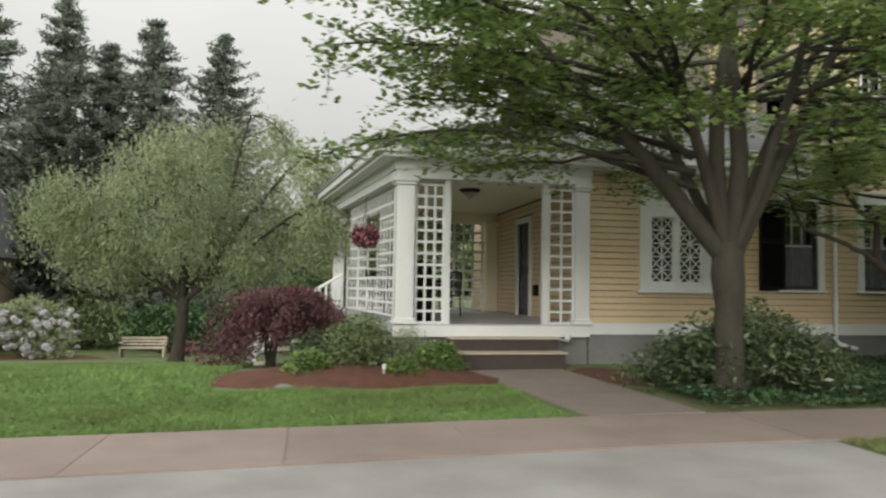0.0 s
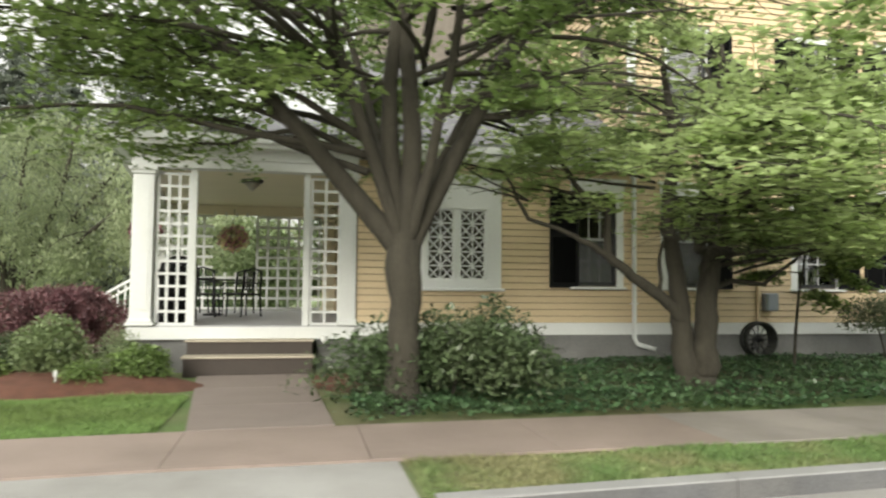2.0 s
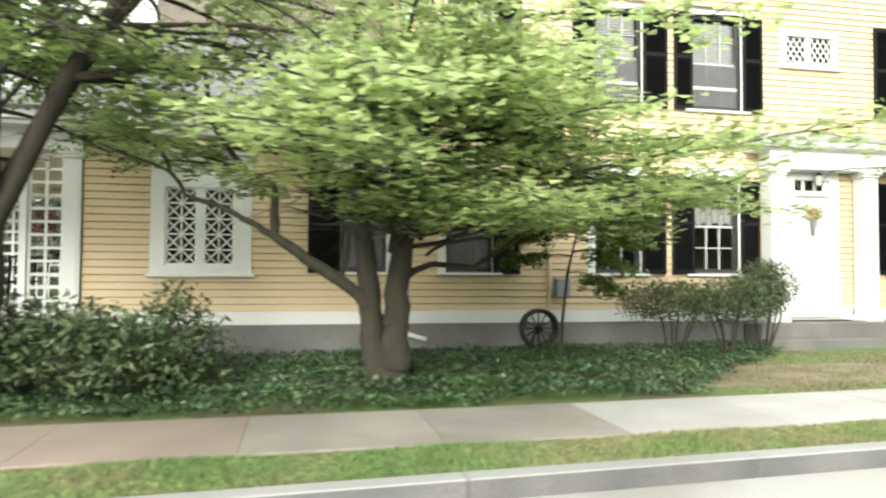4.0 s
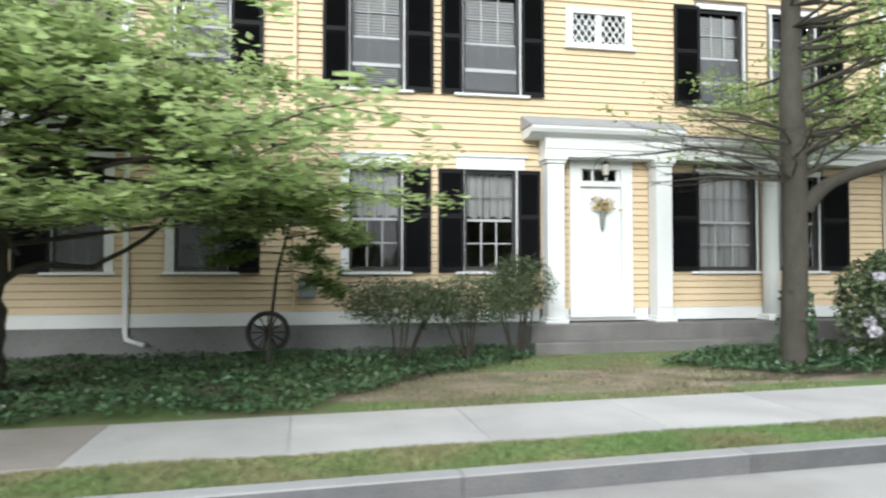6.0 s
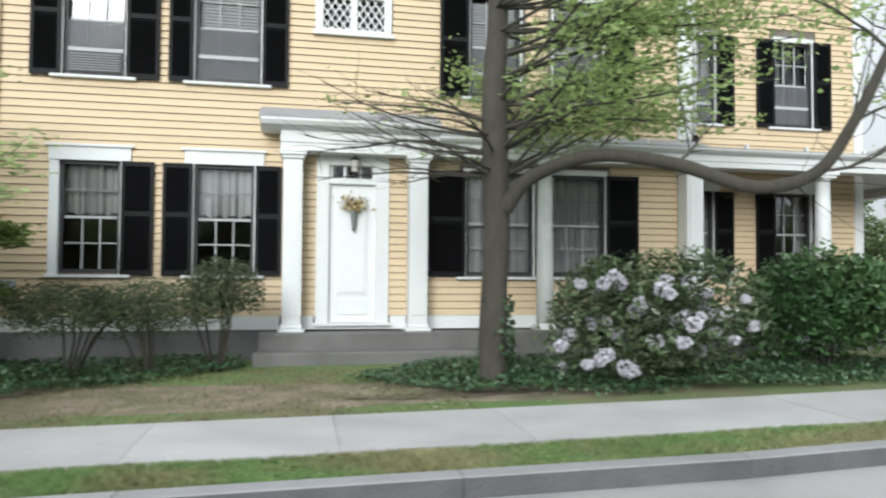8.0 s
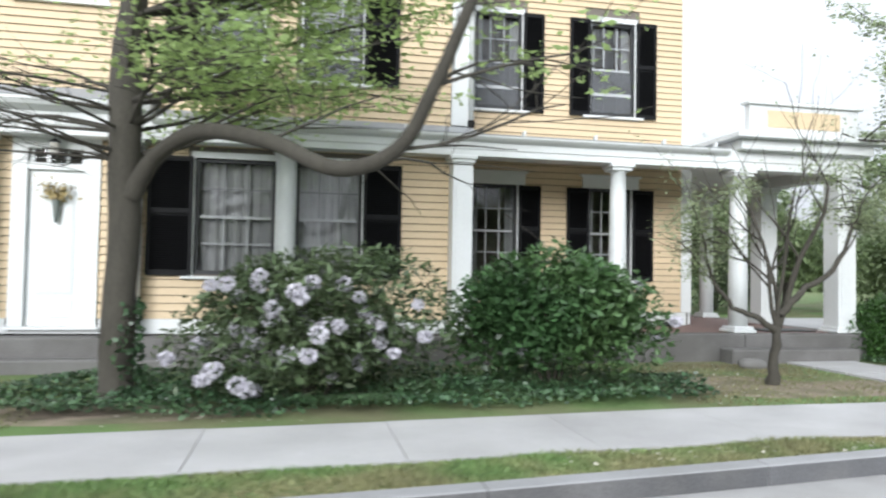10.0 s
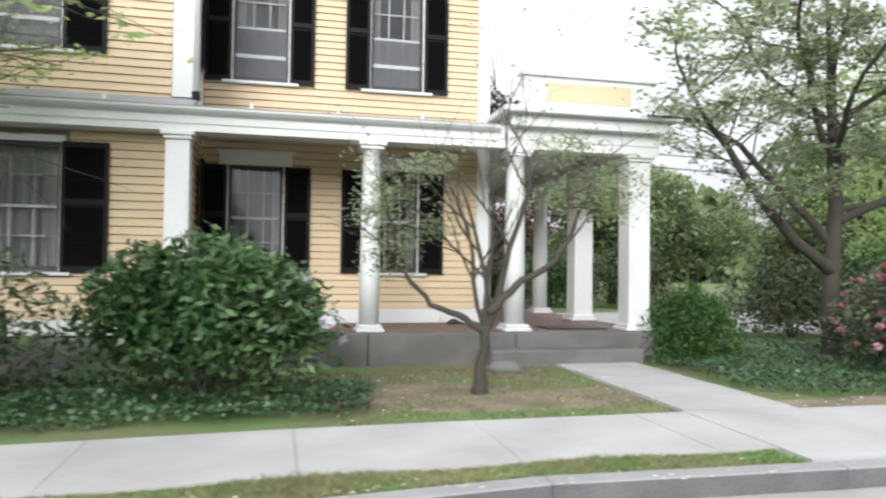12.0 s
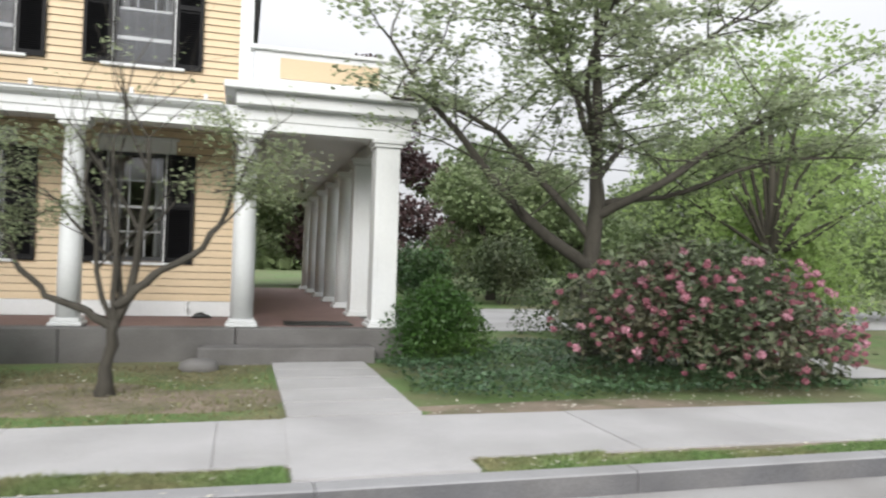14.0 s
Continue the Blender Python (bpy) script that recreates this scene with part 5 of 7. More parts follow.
def tree_locust():
    rg = random.Random(37)
    b = Vector((0.93, -2.83, gz(0.9) - 0.05))
    tb, tips = Tubes(), []
    trunk_to(tb, [b, b + Vector((0, 0, 0.2)), b + Vector((0.02, 0, 1.5)), b + Vector((0.0, 0, 3.2)), b + Vector((0.1, 0.1, 5.2)), b + Vector((0.1, 0.1, 7.4))],
             [0.24, 0.17, 0.165, 0.16, 0.12, 0.06], 12)
    f = b + Vector((0.12, -0.08, 2.15))
    big = [f, f + Vector((0.25, -0.25, 0.35)), f + Vector((0.75, -0.9, 0.52)), f + Vector((1.4, -1.5, 0.36)), f + Vector((1.95, -2.0, 0.08)),
           f + Vector((2.4, -2.3, 0.2)), f + Vector((2.65, -2.5, 0.66)), f + Vector((2.9, -2.65, 1.3)), f + Vector((3.2, -2.8, 2.1))]
    bow, rad = [], [0.11, 0.085, 0.074, 0.072, 0.068, 0.06, 0.052, 0.045, 0.034]
    for i in range(len(big) - 1):  # a smooth bow through the points
        p0, p1, p2, p3 = big[max(i - 1, 0)], big[i], big[i + 1], big[min(i + 2, len(big) - 1)]
        for k in range(5):
            u = k / 5
            q = 0.5 * (2 * p1 + (p2 - p0) * u + (2 * p0 - 5 * p1 + 4 * p2 - p3) * u * u + (3 * p1 - p0 - 3 * p2 + p3) * u ** 3)
            bow.append((q, rad[i] + (rad[i + 1] - rad[i]) * u))
    bow.append((big[-1], rad[-1]))
    tb.add([q for q, r in bow], [r for q, r in bow], 9)
    for k, d in ((3, (0.6, 0.4, 0.5)), (4, (0.9, 0.5, 0.3)), (5, (0.9, -0.1, 0.2)), (6, (0.4, 0.6, 0.6)), (6, (1, 0, 0.3)), (7, (0.5, 0.5, 0.7)), (7, (-0.4, 0.6, 0.8)), (8, (0.8, 0, 0.5)), (2, (0.5, 0.6, 0.5))):
        grow(tb, tips, big[k], d, 1.6, 0.018, 1, rg, 0.5, 0.02, 5, 0.0, (5, 7))
    bare = []
    for z in (2.5, 2.6, 2.8, 3.0, 3.2):
        for a in (2.6, 3.3, -2.4):
            spray(tb, bare, b + Vector((0.02, 0, z)), (math.cos(a + rg.gauss(0, 0.4)), math.sin(a + rg.gauss(0, 0.4)), rg.uniform(0.0, 0.3)), rg.uniform(1.6, 2.5), 0.02, rg, 10, 0.0, 0.8)
    for z in (3.0, 3.3, 3.6, 3.9, 4.2, 4.5, 4.8, 5.1, 5.4):
        for _ in range(5):
            a = rg.gauss(0.0, 1.0) - 0.3
            spray(tb, tips, b + Vector((0.02, 0, z - 0.5)), (math.cos(a), math.sin(a), rg.uniform(0.1, 0.5)), rg.uniform(1.8, 4.3), 0.026, rg, 13, 0.02, 0.8)
    tips += [t for t in bare if t[0].z > 2.9 and rg.random() < 0.3]
    pick = random.Random(3)
    leafy = [t for t in tips if t[0].z > 2.45 and pick.random() < 0.6]
    g = np.random.default_rng(15)
    a, h = g.normal(0.3, 0.9, 420), g.uniform(0, 1, 420) ** 1.5
    r = 0.19 + 0.06 * g.uniform(0, 1, 420) + 0.12 * (1 - h) ** 3
    climb = np.column_stack([r * np.cos(a), r * np.sin(a), 0.05 + 1.05 * h])
    tree = finish_tree("tall_street_tree", b, tb, leafy, 8, 0.14, LEAF_HONEY, 0.09, BARK_G, "straight grey-barked tree with a long crooked limb and sparse fresh leaves", 8, 0.5, 0.6)
    leaves_ob("climbing_ivy", climb, 0.07, 0.055, LEAF_IVY, tree, 0.3, 0.3, 16)


tree_locust()


def tree_small():
    rg = random.Random(41)
    b = Vector((8.53, -2.76, gz(8.5) - 0.03))
    tb, tips = Tubes(), []
    trunk_to(tb, [b, b + Vector((0, 0, 0.3)), b + Vector((0.06, 0, 0.75))], [0.1, 0.058, 0.052], 8)
    f = b + Vector((0.06, 0, 0.7))
    for offs, radii in (([(0.04, 0, 0.7), (-0.25, 0, 0.88), (-0.55, 0.02, 0.98), (-0.8, 0.02, 1.3), (-1.0, 0.0, 1.9)], [0.045, 0.036, 0.03, 0.024, 0.014]),
                        ([(0.1, 0, 0.9), (0.4, 0, 1.2), (0.75, -0.03, 1.4), (1.0, -0.04, 1.7), (1.22, -0.05, 2.3)], [0.05, 0.04, 0.034, 0.028, 0.015])):
        trunk_to(tb, [b + Vector(o) for o in offs], radii, 8)
        grow(tb, tips, b + Vector(offs[3]), (offs[3][0], 0.1, 0.6), 0.8, 0.014, 1, rg, 0.5, 0.04, 5, 0.0, (4, 5))
        grow(tb, tips, b + Vector(offs[4]), (offs[4][0] * 0.3, 0, 1), 0.7, 0.012, 1, rg, 0.5, 0.04, 5, 0.0, (4, 5))
    for d, L, r in (((0.45, 0.1, 1.2), 1.9, 0.048), ((0.15, -0.2, 1.3), 1.8, 0.032), ((0.3, 0.3, 1.2), 1.7, 0.035), ((-0.25, 0.0, 1.4), 1.7, 0.03)):
        grow(tb, tips, f - Vector((0, 0, 0.25 if d[0] < -0.5 else 0)), d, L, r, 2, rg, 0.4, 0.06, 6, 0.0, (3, 4))
    pick = random.Random(5)
    leafy = [t for t in tips if t[0].z > 1.3 and pick.random() < 0.3]
    clumps = []
    for sx, ex, z0, z1, n in ((-0.9, -1.05, 1.3, 2.5, 13), (1.3, 1.9, 1.9, 2.75, 15)):
        for i in range(n):
            z = z0 + (z1 - z0) * i / n
            spray(tb, clumps, b + Vector((sx * (0.7 + 0.3 * i / n), rg.uniform(-0.1, 0.1), z * 0.75 + 0.6)), (ex - sx + rg.gauss(0, 0.6), rg.gauss(0, 0.5), rg.uniform(-0.1, 0.5)), rg.uniform(0.4, 0.75), 0.008, rg, 5, 0.06, 0.3, 0.2)
    leafy += clumps
    finish_tree("small_bare_tree", b, tb, leafy, 7, 0.1, LEAF_WEEP, 0.05, BARK_G, "small grey sapling with thin half-bare branches on the lawn", 9)


tree_small()


def tree_dogwood():
    """An open tree: a leaning trunk, a few long crooked limbs, leaves in loose tufts at the twig ends."""
    rg = random.Random(53)
    b = Vector((14.6, -0.9, gz(15) - 0.05))
    tb, tips = Tubes(), []
    trunk_to(tb, [b, b + Vector((0, 0, 0.25)), b + Vector((-0.04, 0, 1.3)), b + Vector((0.05, 0, 2.4)), b + Vector((0.1, 0.1, 3.6)), b + Vector((0.0, 0.1, 5.6))], [0.24, 0.15, 0.125, 0.11, 0.08, 0.03], 10)
    limbs = [  # where on the trunk, heading, length, radius, bend
        (1.35, (-0.85, -0.15, 0.75), 4.4, 0.1, (0, 0, 0.03)), (1.75, (-0.7, 0.5, 0.8), 3.8, 0.07, (0, 0, 0.0)), (2.1, (0.8, -0.3, 0.6), 3.6, 0.075, (0, 0, -0.02)),
        (2.5, (0.6, 0.6, 0.9), 3.4, 0.06, (0, 0, 0)), (2.8, (-0.5, -0.7, 1.0), 3.2, 0.055, (0, 0, 0)), (3.1, (-0.8, 0.1, 1.2), 3.2, 0.055, (0, 0, 0.02)),
        (3.4, (0.6, -0.4, 1.3), 3.0, 0.05, (0, 0, 0.02)), (3.6, (0.1, 0.7, 1.2), 2.8, 0.045, (0, 0, 0.02)), (4.2, (-0.3, -0.3, 1.4), 2.4, 0.04, (0, 0, 0.02)), (2.3, (1.0, 0.2, 0.35), 3.4, 0.05, (0, 0, 0.0))]
    for z, d, L, r, bend in limbs:
        pts = limb(tb, b + Vector((0.02, 0, z)), d, L, r, 0.018, rg, 9, bend, 0.19)
        for k in (3, 4, 5, 6, 7, 8, 9):
            for _ in range(2):
                a = rg.uniform(0, 6.28)
                spray(tb, tips, pts[k], (math.cos(a) + 0.7 * d[0], math.sin(a) + 0.7 * d[1], rg.uniform(0.0, 0.7)), rg.uniform(0.8, 1.7), 0.016, rg, 5, 0.0, 0.55, 0.25)
    pick = random.Random(4)
    tips = [t for t in tips if pick.random() < 0.85]
    finish_tree("pale_flowering_tree", b, tb, tips, 8, 0.1, LEAF_DOG, 0.1, BARK_G, "open tree with pale green and whitish leaves beside the veranda", 10, 0.5, 0.75)


tree_dogwood()


def tree_weeping():
    rg = random.Random(61)
    x, y = -21.1, 8.4
    b = Vector((x, y, hz(x, y) - 0.05))
    tb, tips = Tubes(), []
    trunk_to(tb, [b, b + Vector((0.05, 0, 0.3)), b + Vector((0.15, 0, 1.8))], [0.26, 0.17, 0.15], 10)
    f = b + Vector((0.15, 0, 1.7))
    for d, L, r in (((0.95, 0, 0.95), 4.6, 0.13), ((-0.6, 0.1, 1.1), 4.2, 0.12), ((0.15, 0.5, 1.4), 4.6, 0.11), ((0.1, -0.5, 1.4), 4.6, 0.1), ((-1, -0.2, 0.8), 3.6, 0.09), ((1.0, -0.5, 0.8), 4.2, 0.09), ((0.5, 0.2, 1.4), 5.0, 0.1)):
        pts = limb(tb, f, d, L * 1.1, r, 0.03, rg, bend=(0, 0, -0.025), wob=0.1)
        for k in (3, 4, 5, 6, 7, 8, 8):
            for _ in range(2):
                a = rg.uniform(0, 6.28)
                spray(tb, tips, pts[k], (math.cos(a) + d[0] * 0.8, math.sin(a) + d[1] * 0.8, rg.uniform(0.1, 0.5)), rg.uniform(1.0, 1.9), 0.02, rg, 7, 0.14, 0.7, 0.2)
    drop = []
    for q, d in tips:
        drop.append((q, d))
        for k in range(rg.randint(0, 3)):
            drop.append((q - Vector((rg.gauss(0, 0.05), rg.gauss(0, 0.05), 0.24 * (k + 1))), d))
    drop = [t for t in drop if t[0].z > b.z + 1.7 + 0.8 * rg.random()]
    finish_tree("weeping_tree", b, tb, drop, 5, 0.18, LEAF_WEEP, 0.15, BARK, "broad weeping ornamental tree with grey-green hanging foliage on the lawn", 12, 1.0, 0.2, droop=0.85, width=0.3)


tree_weeping()


def bush(name, cx, cy_, rx, ry, z0, z1, leaf, size, n, label, seed, blooms=None, nb=0, bsize=0.1, lumps=7, stems=True, lflat=0.45, width=0.45, category="shrub", group="", shell=0.45, taper=0.25):
    """A shrub: stems, and leaves in uneven lumps over its outline; blooms as clusters of petals."""
    rg = np.random.default_rng(seed)
    r2 = random.Random(seed)
    base = np.array((cx, cy_, hz(cx, cy_)))
    t = empty(name, tuple(base), label, category, group)
    h0, h1 = z0, z1
    cs = []
    for i in range(lumps):
        a = 2 * math.pi * i / lumps + r2.uniform(-0.3, 0.3)
        q = r2.uniform(0.25, 0.62)
        cs.append((math.cos(a) * rx * q, math.sin(a) * ry * q, h0 + (h1 - h0) * r2.uniform(0.28, 0.66), r2.uniform(0.3, 0.52)))
    cs.append((0, 0, h0 + (h1 - h0) * 0.55, 0.6))
    pts, surf = [], []
    wts = np.array([c[3] ** 2 for c in cs])
    cnt = (n * wts / wts.sum()).astype(int)
    for (x, y, z, s), k in zip(cs, cnt):
        d = rg.normal(0, 1, (k, 3))
        d /= np.linalg.norm(d, axis=1)[:, None]
        rr = 1 - np.abs(rg.normal(0, shell * 0.5, k))
        p = np.array((x, y, z)) + d * rr[:, None] * np.array((rx * s, ry * s, (h1 - h0) * (0.12 + 0.55 * s)))
        p += rg.normal(0, 0.03, (k, 3))
        pts.append(p)
        surf.append(p[rr > 0.9])
    pts = np.concatenate(pts)
    for q in [pts] + surf:  # narrower towards the top
        q[:, :2] *= (1.1 - taper * 1.4 * np.clip((q[:, 2] - h0) / (h1 - h0), 0, 1.2) ** 1.3)[:, None]
    pts = pts[(pts[:, 2] > h0) & (pts[:, 2] < h1 * 1.25)]
    leaves_ob("foliage", pts, size, size * width, leaf, t, lflat, 0.15, seed)
    if stems:
        for i in range(6):
            tb = Tubes()
            a = r2.uniform(0, 6.28)
            q = r2.uniform(0.2, 0.6)
            e = Vector((math.cos(a) * rx * q, math.sin(a) * ry * q, h0 + (h1 - h0) * 0.6))
            m = e * 0.5 + Vector((r2.gauss(0, 0.05), r2.gauss(0, 0.05), 0))
            tb.add([(e.x * 0.15, e.y * 0.15, -0.05), m, e], [0.02, 0.014, 0.008], 5)
            tb.ob("stem", BARK, t)
    if blooms is not None and nb:
        sp = np.concatenate(surf)
        sp = sp[(sp[:, 1] < ry * 0.1) & (sp[:, 2] > h0 + 0.12) & (sp[:, 2] < h0 + (h1 - h0) * 0.78)]
        out = []
        for i in rg.choice(len(sp), nb, replace=len(sp) < nb):
            c = sp[i]
            d = c - np.array((0, 0, (h0 + h1) * 0.45))
            c = c + d / (np.linalg.norm(d) + 1e-6) * 0.05
            k = 80
            q = rg.normal(0, 1, (k, 3))
            q /= np.linalg.norm(q, axis=1)[:, None]
            out.append(c + q * bsize * 0.5 * rg.uniform(0.75, 1.25) * (1, 1, 0.85))
        leaves_ob("blossoms", np.concatenate(out), bsize * 0.36, bsize * 0.34, blooms, t, 0.1, 0, seed + 1)
    return t


def ivy(name, poly, n, label, seed, leaf=None, h=0.16, size=0.075, mounds=()):
    """Ground cover inside a polygon, as one tangle of leaves."""
    rg = np.random.default_rng(seed)
    P = np.array(poly)
    lo, hi = P.min(0), P.max(0)
    pts = rg.uniform(lo, hi, (n * 3, 2))
    ins = np.zeros(len(pts), bool)
    j = len(P) - 1
    for i in range(len(P)):
        xi, yi, xj, yj = P[i, 0], P[i, 1], P[j, 0], P[j, 1]
        c = ((yi > pts[:, 1]) != (yj > pts[:, 1])) & (pts[:, 0] < (xj - xi) * (pts[:, 1] - yi) / (yj - yi + 1e-9) + xi)
        ins ^= c
        j = i
    pts = pts[ins][:n]
    pts += rg.normal(0, 0.07, pts.shape)
    hh = h * (0.5 + 0.5 * np.sin(pts[:, 0] * 2.3 + np.sin(pts[:, 1] * 1.7)) * np.sin(pts[:, 1] * 2.9 + 1)) + 0.06
    for mx, my, mr, mh in mounds:
        hh += mh * np.exp(-((pts[:, 0] - mx) ** 2 + (pts[:, 1] - my) ** 2) / (mr * mr))
    z = np.array([gz(v) for v in pts[:, 0]]) + hh * rg.uniform(0.25, 1.0, len(pts)) ** 0.6
    ob = leaves_ob(name, np.column_stack([pts, z]), size, size * 0.8, leaf or LEAF_IVY, None, 0.6, 0.1, seed)
    return tagged(ob, label, "ground cover", kind="stuff")

tagged(patch("planting_bed", -16.95, -1.5, 1.95, 1.25, 0.02, MULCH, 3, 0.14, dome=0.2), "red-brown mulch bed beside the side porch", "planting bed", kind="structure")
tagged(patch("planting_bed", -13.0, -1.6, 0.75, 1.3, 0.012, MULCH, 5, 0.12), "red-brown mulch beside the walk", "planting bed", kind="structure")
tagged(patch("bare_earth", -2.4, -3.2, 4.6, 1.2, 0.006, DIRT, 7, 0.2), "bare brown earth beside the pavement", "soil", kind="structure")
tagged(patch("bare_earth", 1.0, -3.6, 2.0, 0.5, 0.006, DIRT, 8, 0.2), "bare brown earth below the front door", "soil", kind="structure")
tagged(patch("bare_earth", 8.5, -2.9, 2.0, 1.0, 0.006, DIRT, 9, 0.25), "thin worn grass and earth around a small tree", "soil", kind="structure")
tagged(patch("bare_earth", 13.0, -3.9, 2.4, 0.35, 0.006, DIRT, 10, 0.2), "dry worn verge beside the pavement", "soil", kind="structure")
tagged(patch("bare_earth", 13.6, (cy(13.6) + wy(13.6) - 1.33) / 2, 1.5, 0.3, 0.012, DIRT, 13, 0.2), "worn bare earth in the grass verge", "soil", kind="structure")
tagged(patch("bare_earth", -9.0, -1.6, 4.2, 2.6, 0.004, DIRT, 12, 0.15), "dark earth under the ivy", "soil", kind="structure")
ivy("ivy_bed", [(-13.25, -4.6), (-13.0, -1.9), (-11.5, -0.25), (-2.2, -0.25), (-2.1, -1.2), (-4.2, -3.0), (-5.5, -4.45), (-9, -4.66)], 26000, "dark green ivy bed below the house wall", 21, size=0.062)
ivy("ivy_bed", [(-0.8, -2.4), (0.3, -3.6), (2.0, -3.95), (7.2, -3.7), (7.4, -2.2), (4.5, -1.2), (1.6, -1.2), (0.4, -1.6)], 14000, "dark green ivy around the tree and rhododendrons", 22, size=0.062)
ivy("ivy_bed", [(11.5, -3.1), (12.2, -3.65), (16.8, -3.7), (17.2, -2), (16, 0.8), (12.3, 0.6), (11.55, -0.9)], 16000, "low dark green ground cover beside the veranda walk", 23, size=0.05)
bush("rhododendron", -12.05, -3.4, 2.0, 1.1, 0.03, 1.1, LEAF_RHODO, 0.1, 9500, "dark rhododendron bush at the foot of a tree", 31, width=0.35, lumps=22, shell=0.9, taper=0.5)
bush("rhododendron", -11.2, -2.4, 1.1, 0.8, 0.1, 1.25, LEAF_RHODO, 0.11, 1400, "loose rhododendron bush by the house wall", 32, width=0.35, lumps=12, shell=0.9, taper=0.45)
bush("azalea", -4.2, -1.5, 1.15, 0.7, 0.5, 1.22, LEAF_CLIP, 0.05, 6500, "clipped small-leaved shrub with bare lower stems", 33, group="clipped shrubs")
bush("azalea", -3.2, -1.45, 1.15, 0.7, 0.42, 1.26, LEAF_CLIP, 0.05, 6500, "clipped small-leaved shrub with bare lower stems", 34, group="clipped shrubs")
bush("round_shrub", -2.42, -1.2, 0.64, 0.55, 0.62, 1.55, LEAF_CLIP, 0.05, 6500, "rounded clipped shrub on bare stems", 35)
bush("white_rhododendron", 2.9, -2.95, 1.6, 1.0, 0.05, 1.6, LEAF_RHODO, 0.12, 9000, "rhododendron with white blossom heads in ivy", 36, PETAL_W, 50, 0.14, width=0.35, lumps=10)
bush("large_green_shrub", 5.75, -2.55, 1.7, 1.05, 0.05, 1.75, LEAF_DARK, 0.12, 12500, "dense dark glossy shrub before the veranda", 37, PETAL_W, 7, 0.13, lumps=13, taper=0.3, shell=0.6)
bush("ball_shrub", 12.45, -0.5, 1.2, 1.05, -0.05, 1.2, LEAF_YEW, 0.065, 12000, "round bright green clipped shrub at the veranda corner", 38, lumps=10, shell=0.5, taper=0.48)
pink_bush = bush("pink_rhododendron", 15.3, -2.5, 2.3, 1.5, 0.05, 1.8, LEAF_OLIVE, 0.11, 18000, "large rhododendron covered in fading pink blossoms", 39, PETAL_R, 520, 0.06, 14, width=0.35)
bush("dark_shrub", 16.5, 2.3, 1.7, 1.2, 0.0, 1.7, LEAF_CLIP, 0.11, 7000, "dark brownish-green shrub behind the pale tree", 46, lumps=11, shell=0.7)
bush("dark_shrub", 18.6, 2.2, 1.7, 1.3, 0.0, 2.0, LEAF_DARK, 0.11, 7000, "tall dark green shrub at the garden edge", 47, lumps=11, shell=0.7)
bush("dark_shrub", 15.6, 13.0, 1.8, 1.3, 0.0, 2.2, LEAF_DARK, 0.15, 5000, "dark green shrub beyond the drive", 49, lumps=10, shell=0.7)
bush("dark_shrub", 18.2, 12.2, 1.9, 1.3, 0.0, 2.4, LEAF_CLIP, 0.15, 5000, "broad brownish-green shrub beyond the drive", 66, lumps=10, shell=0.7)
bush("dark_shrub", 13.6, 12.0, 1.4, 1.2, 0.0, 1.6, LEAF_CLIP, 0.13, 4000, "dark green shrub beyond the drive", 48, lumps=9, shell=0.7)
bush("light_shrub", -16.9, -1.4, 0.75, 0.65, 0.02, 0.95, LEAF_FAR, 0.07, 4500, "feathery light green shrub in the mulch bed", 40)
bush("grey_shrub", -16.2, -1.0, 0.5, 0.45, 0.05, 0.75, LEAF_WEEP, 0.05, 2600, "feathery grey-green shrub in the mulch bed", 67, width=0.25, shell=0.8)
bush("low_shrub", -17.45, -1.05, 0.6, 0.45, 0.05, 0.7, LEAF_CLIP, 0.06, 2600, "low dull green shrub in the mulch bed", 68, shell=0.7)
bush("low_shrub", -16.35, -1.95, 0.4, 0.35, 0.02, 0.4, LEAF_LIGHT, 0.05, 1500, "low bright green plant in the mulch bed", 69, stems=False, shell=0.7)
bush("light_shrub", -17.6, -1.7, 0.5, 0.4, 0.02, 0.45, LEAF_LIGHT, 0.07, 2500, "low yellow-green shrub in the mulch bed", 41)
bush("light_shrub", -15.75, -1.5, 0.6, 0.5, 0.02, 0.55, LEAF_LIGHT, 0.07, 3000, "low yellow-green shrub beside the walk", 42)


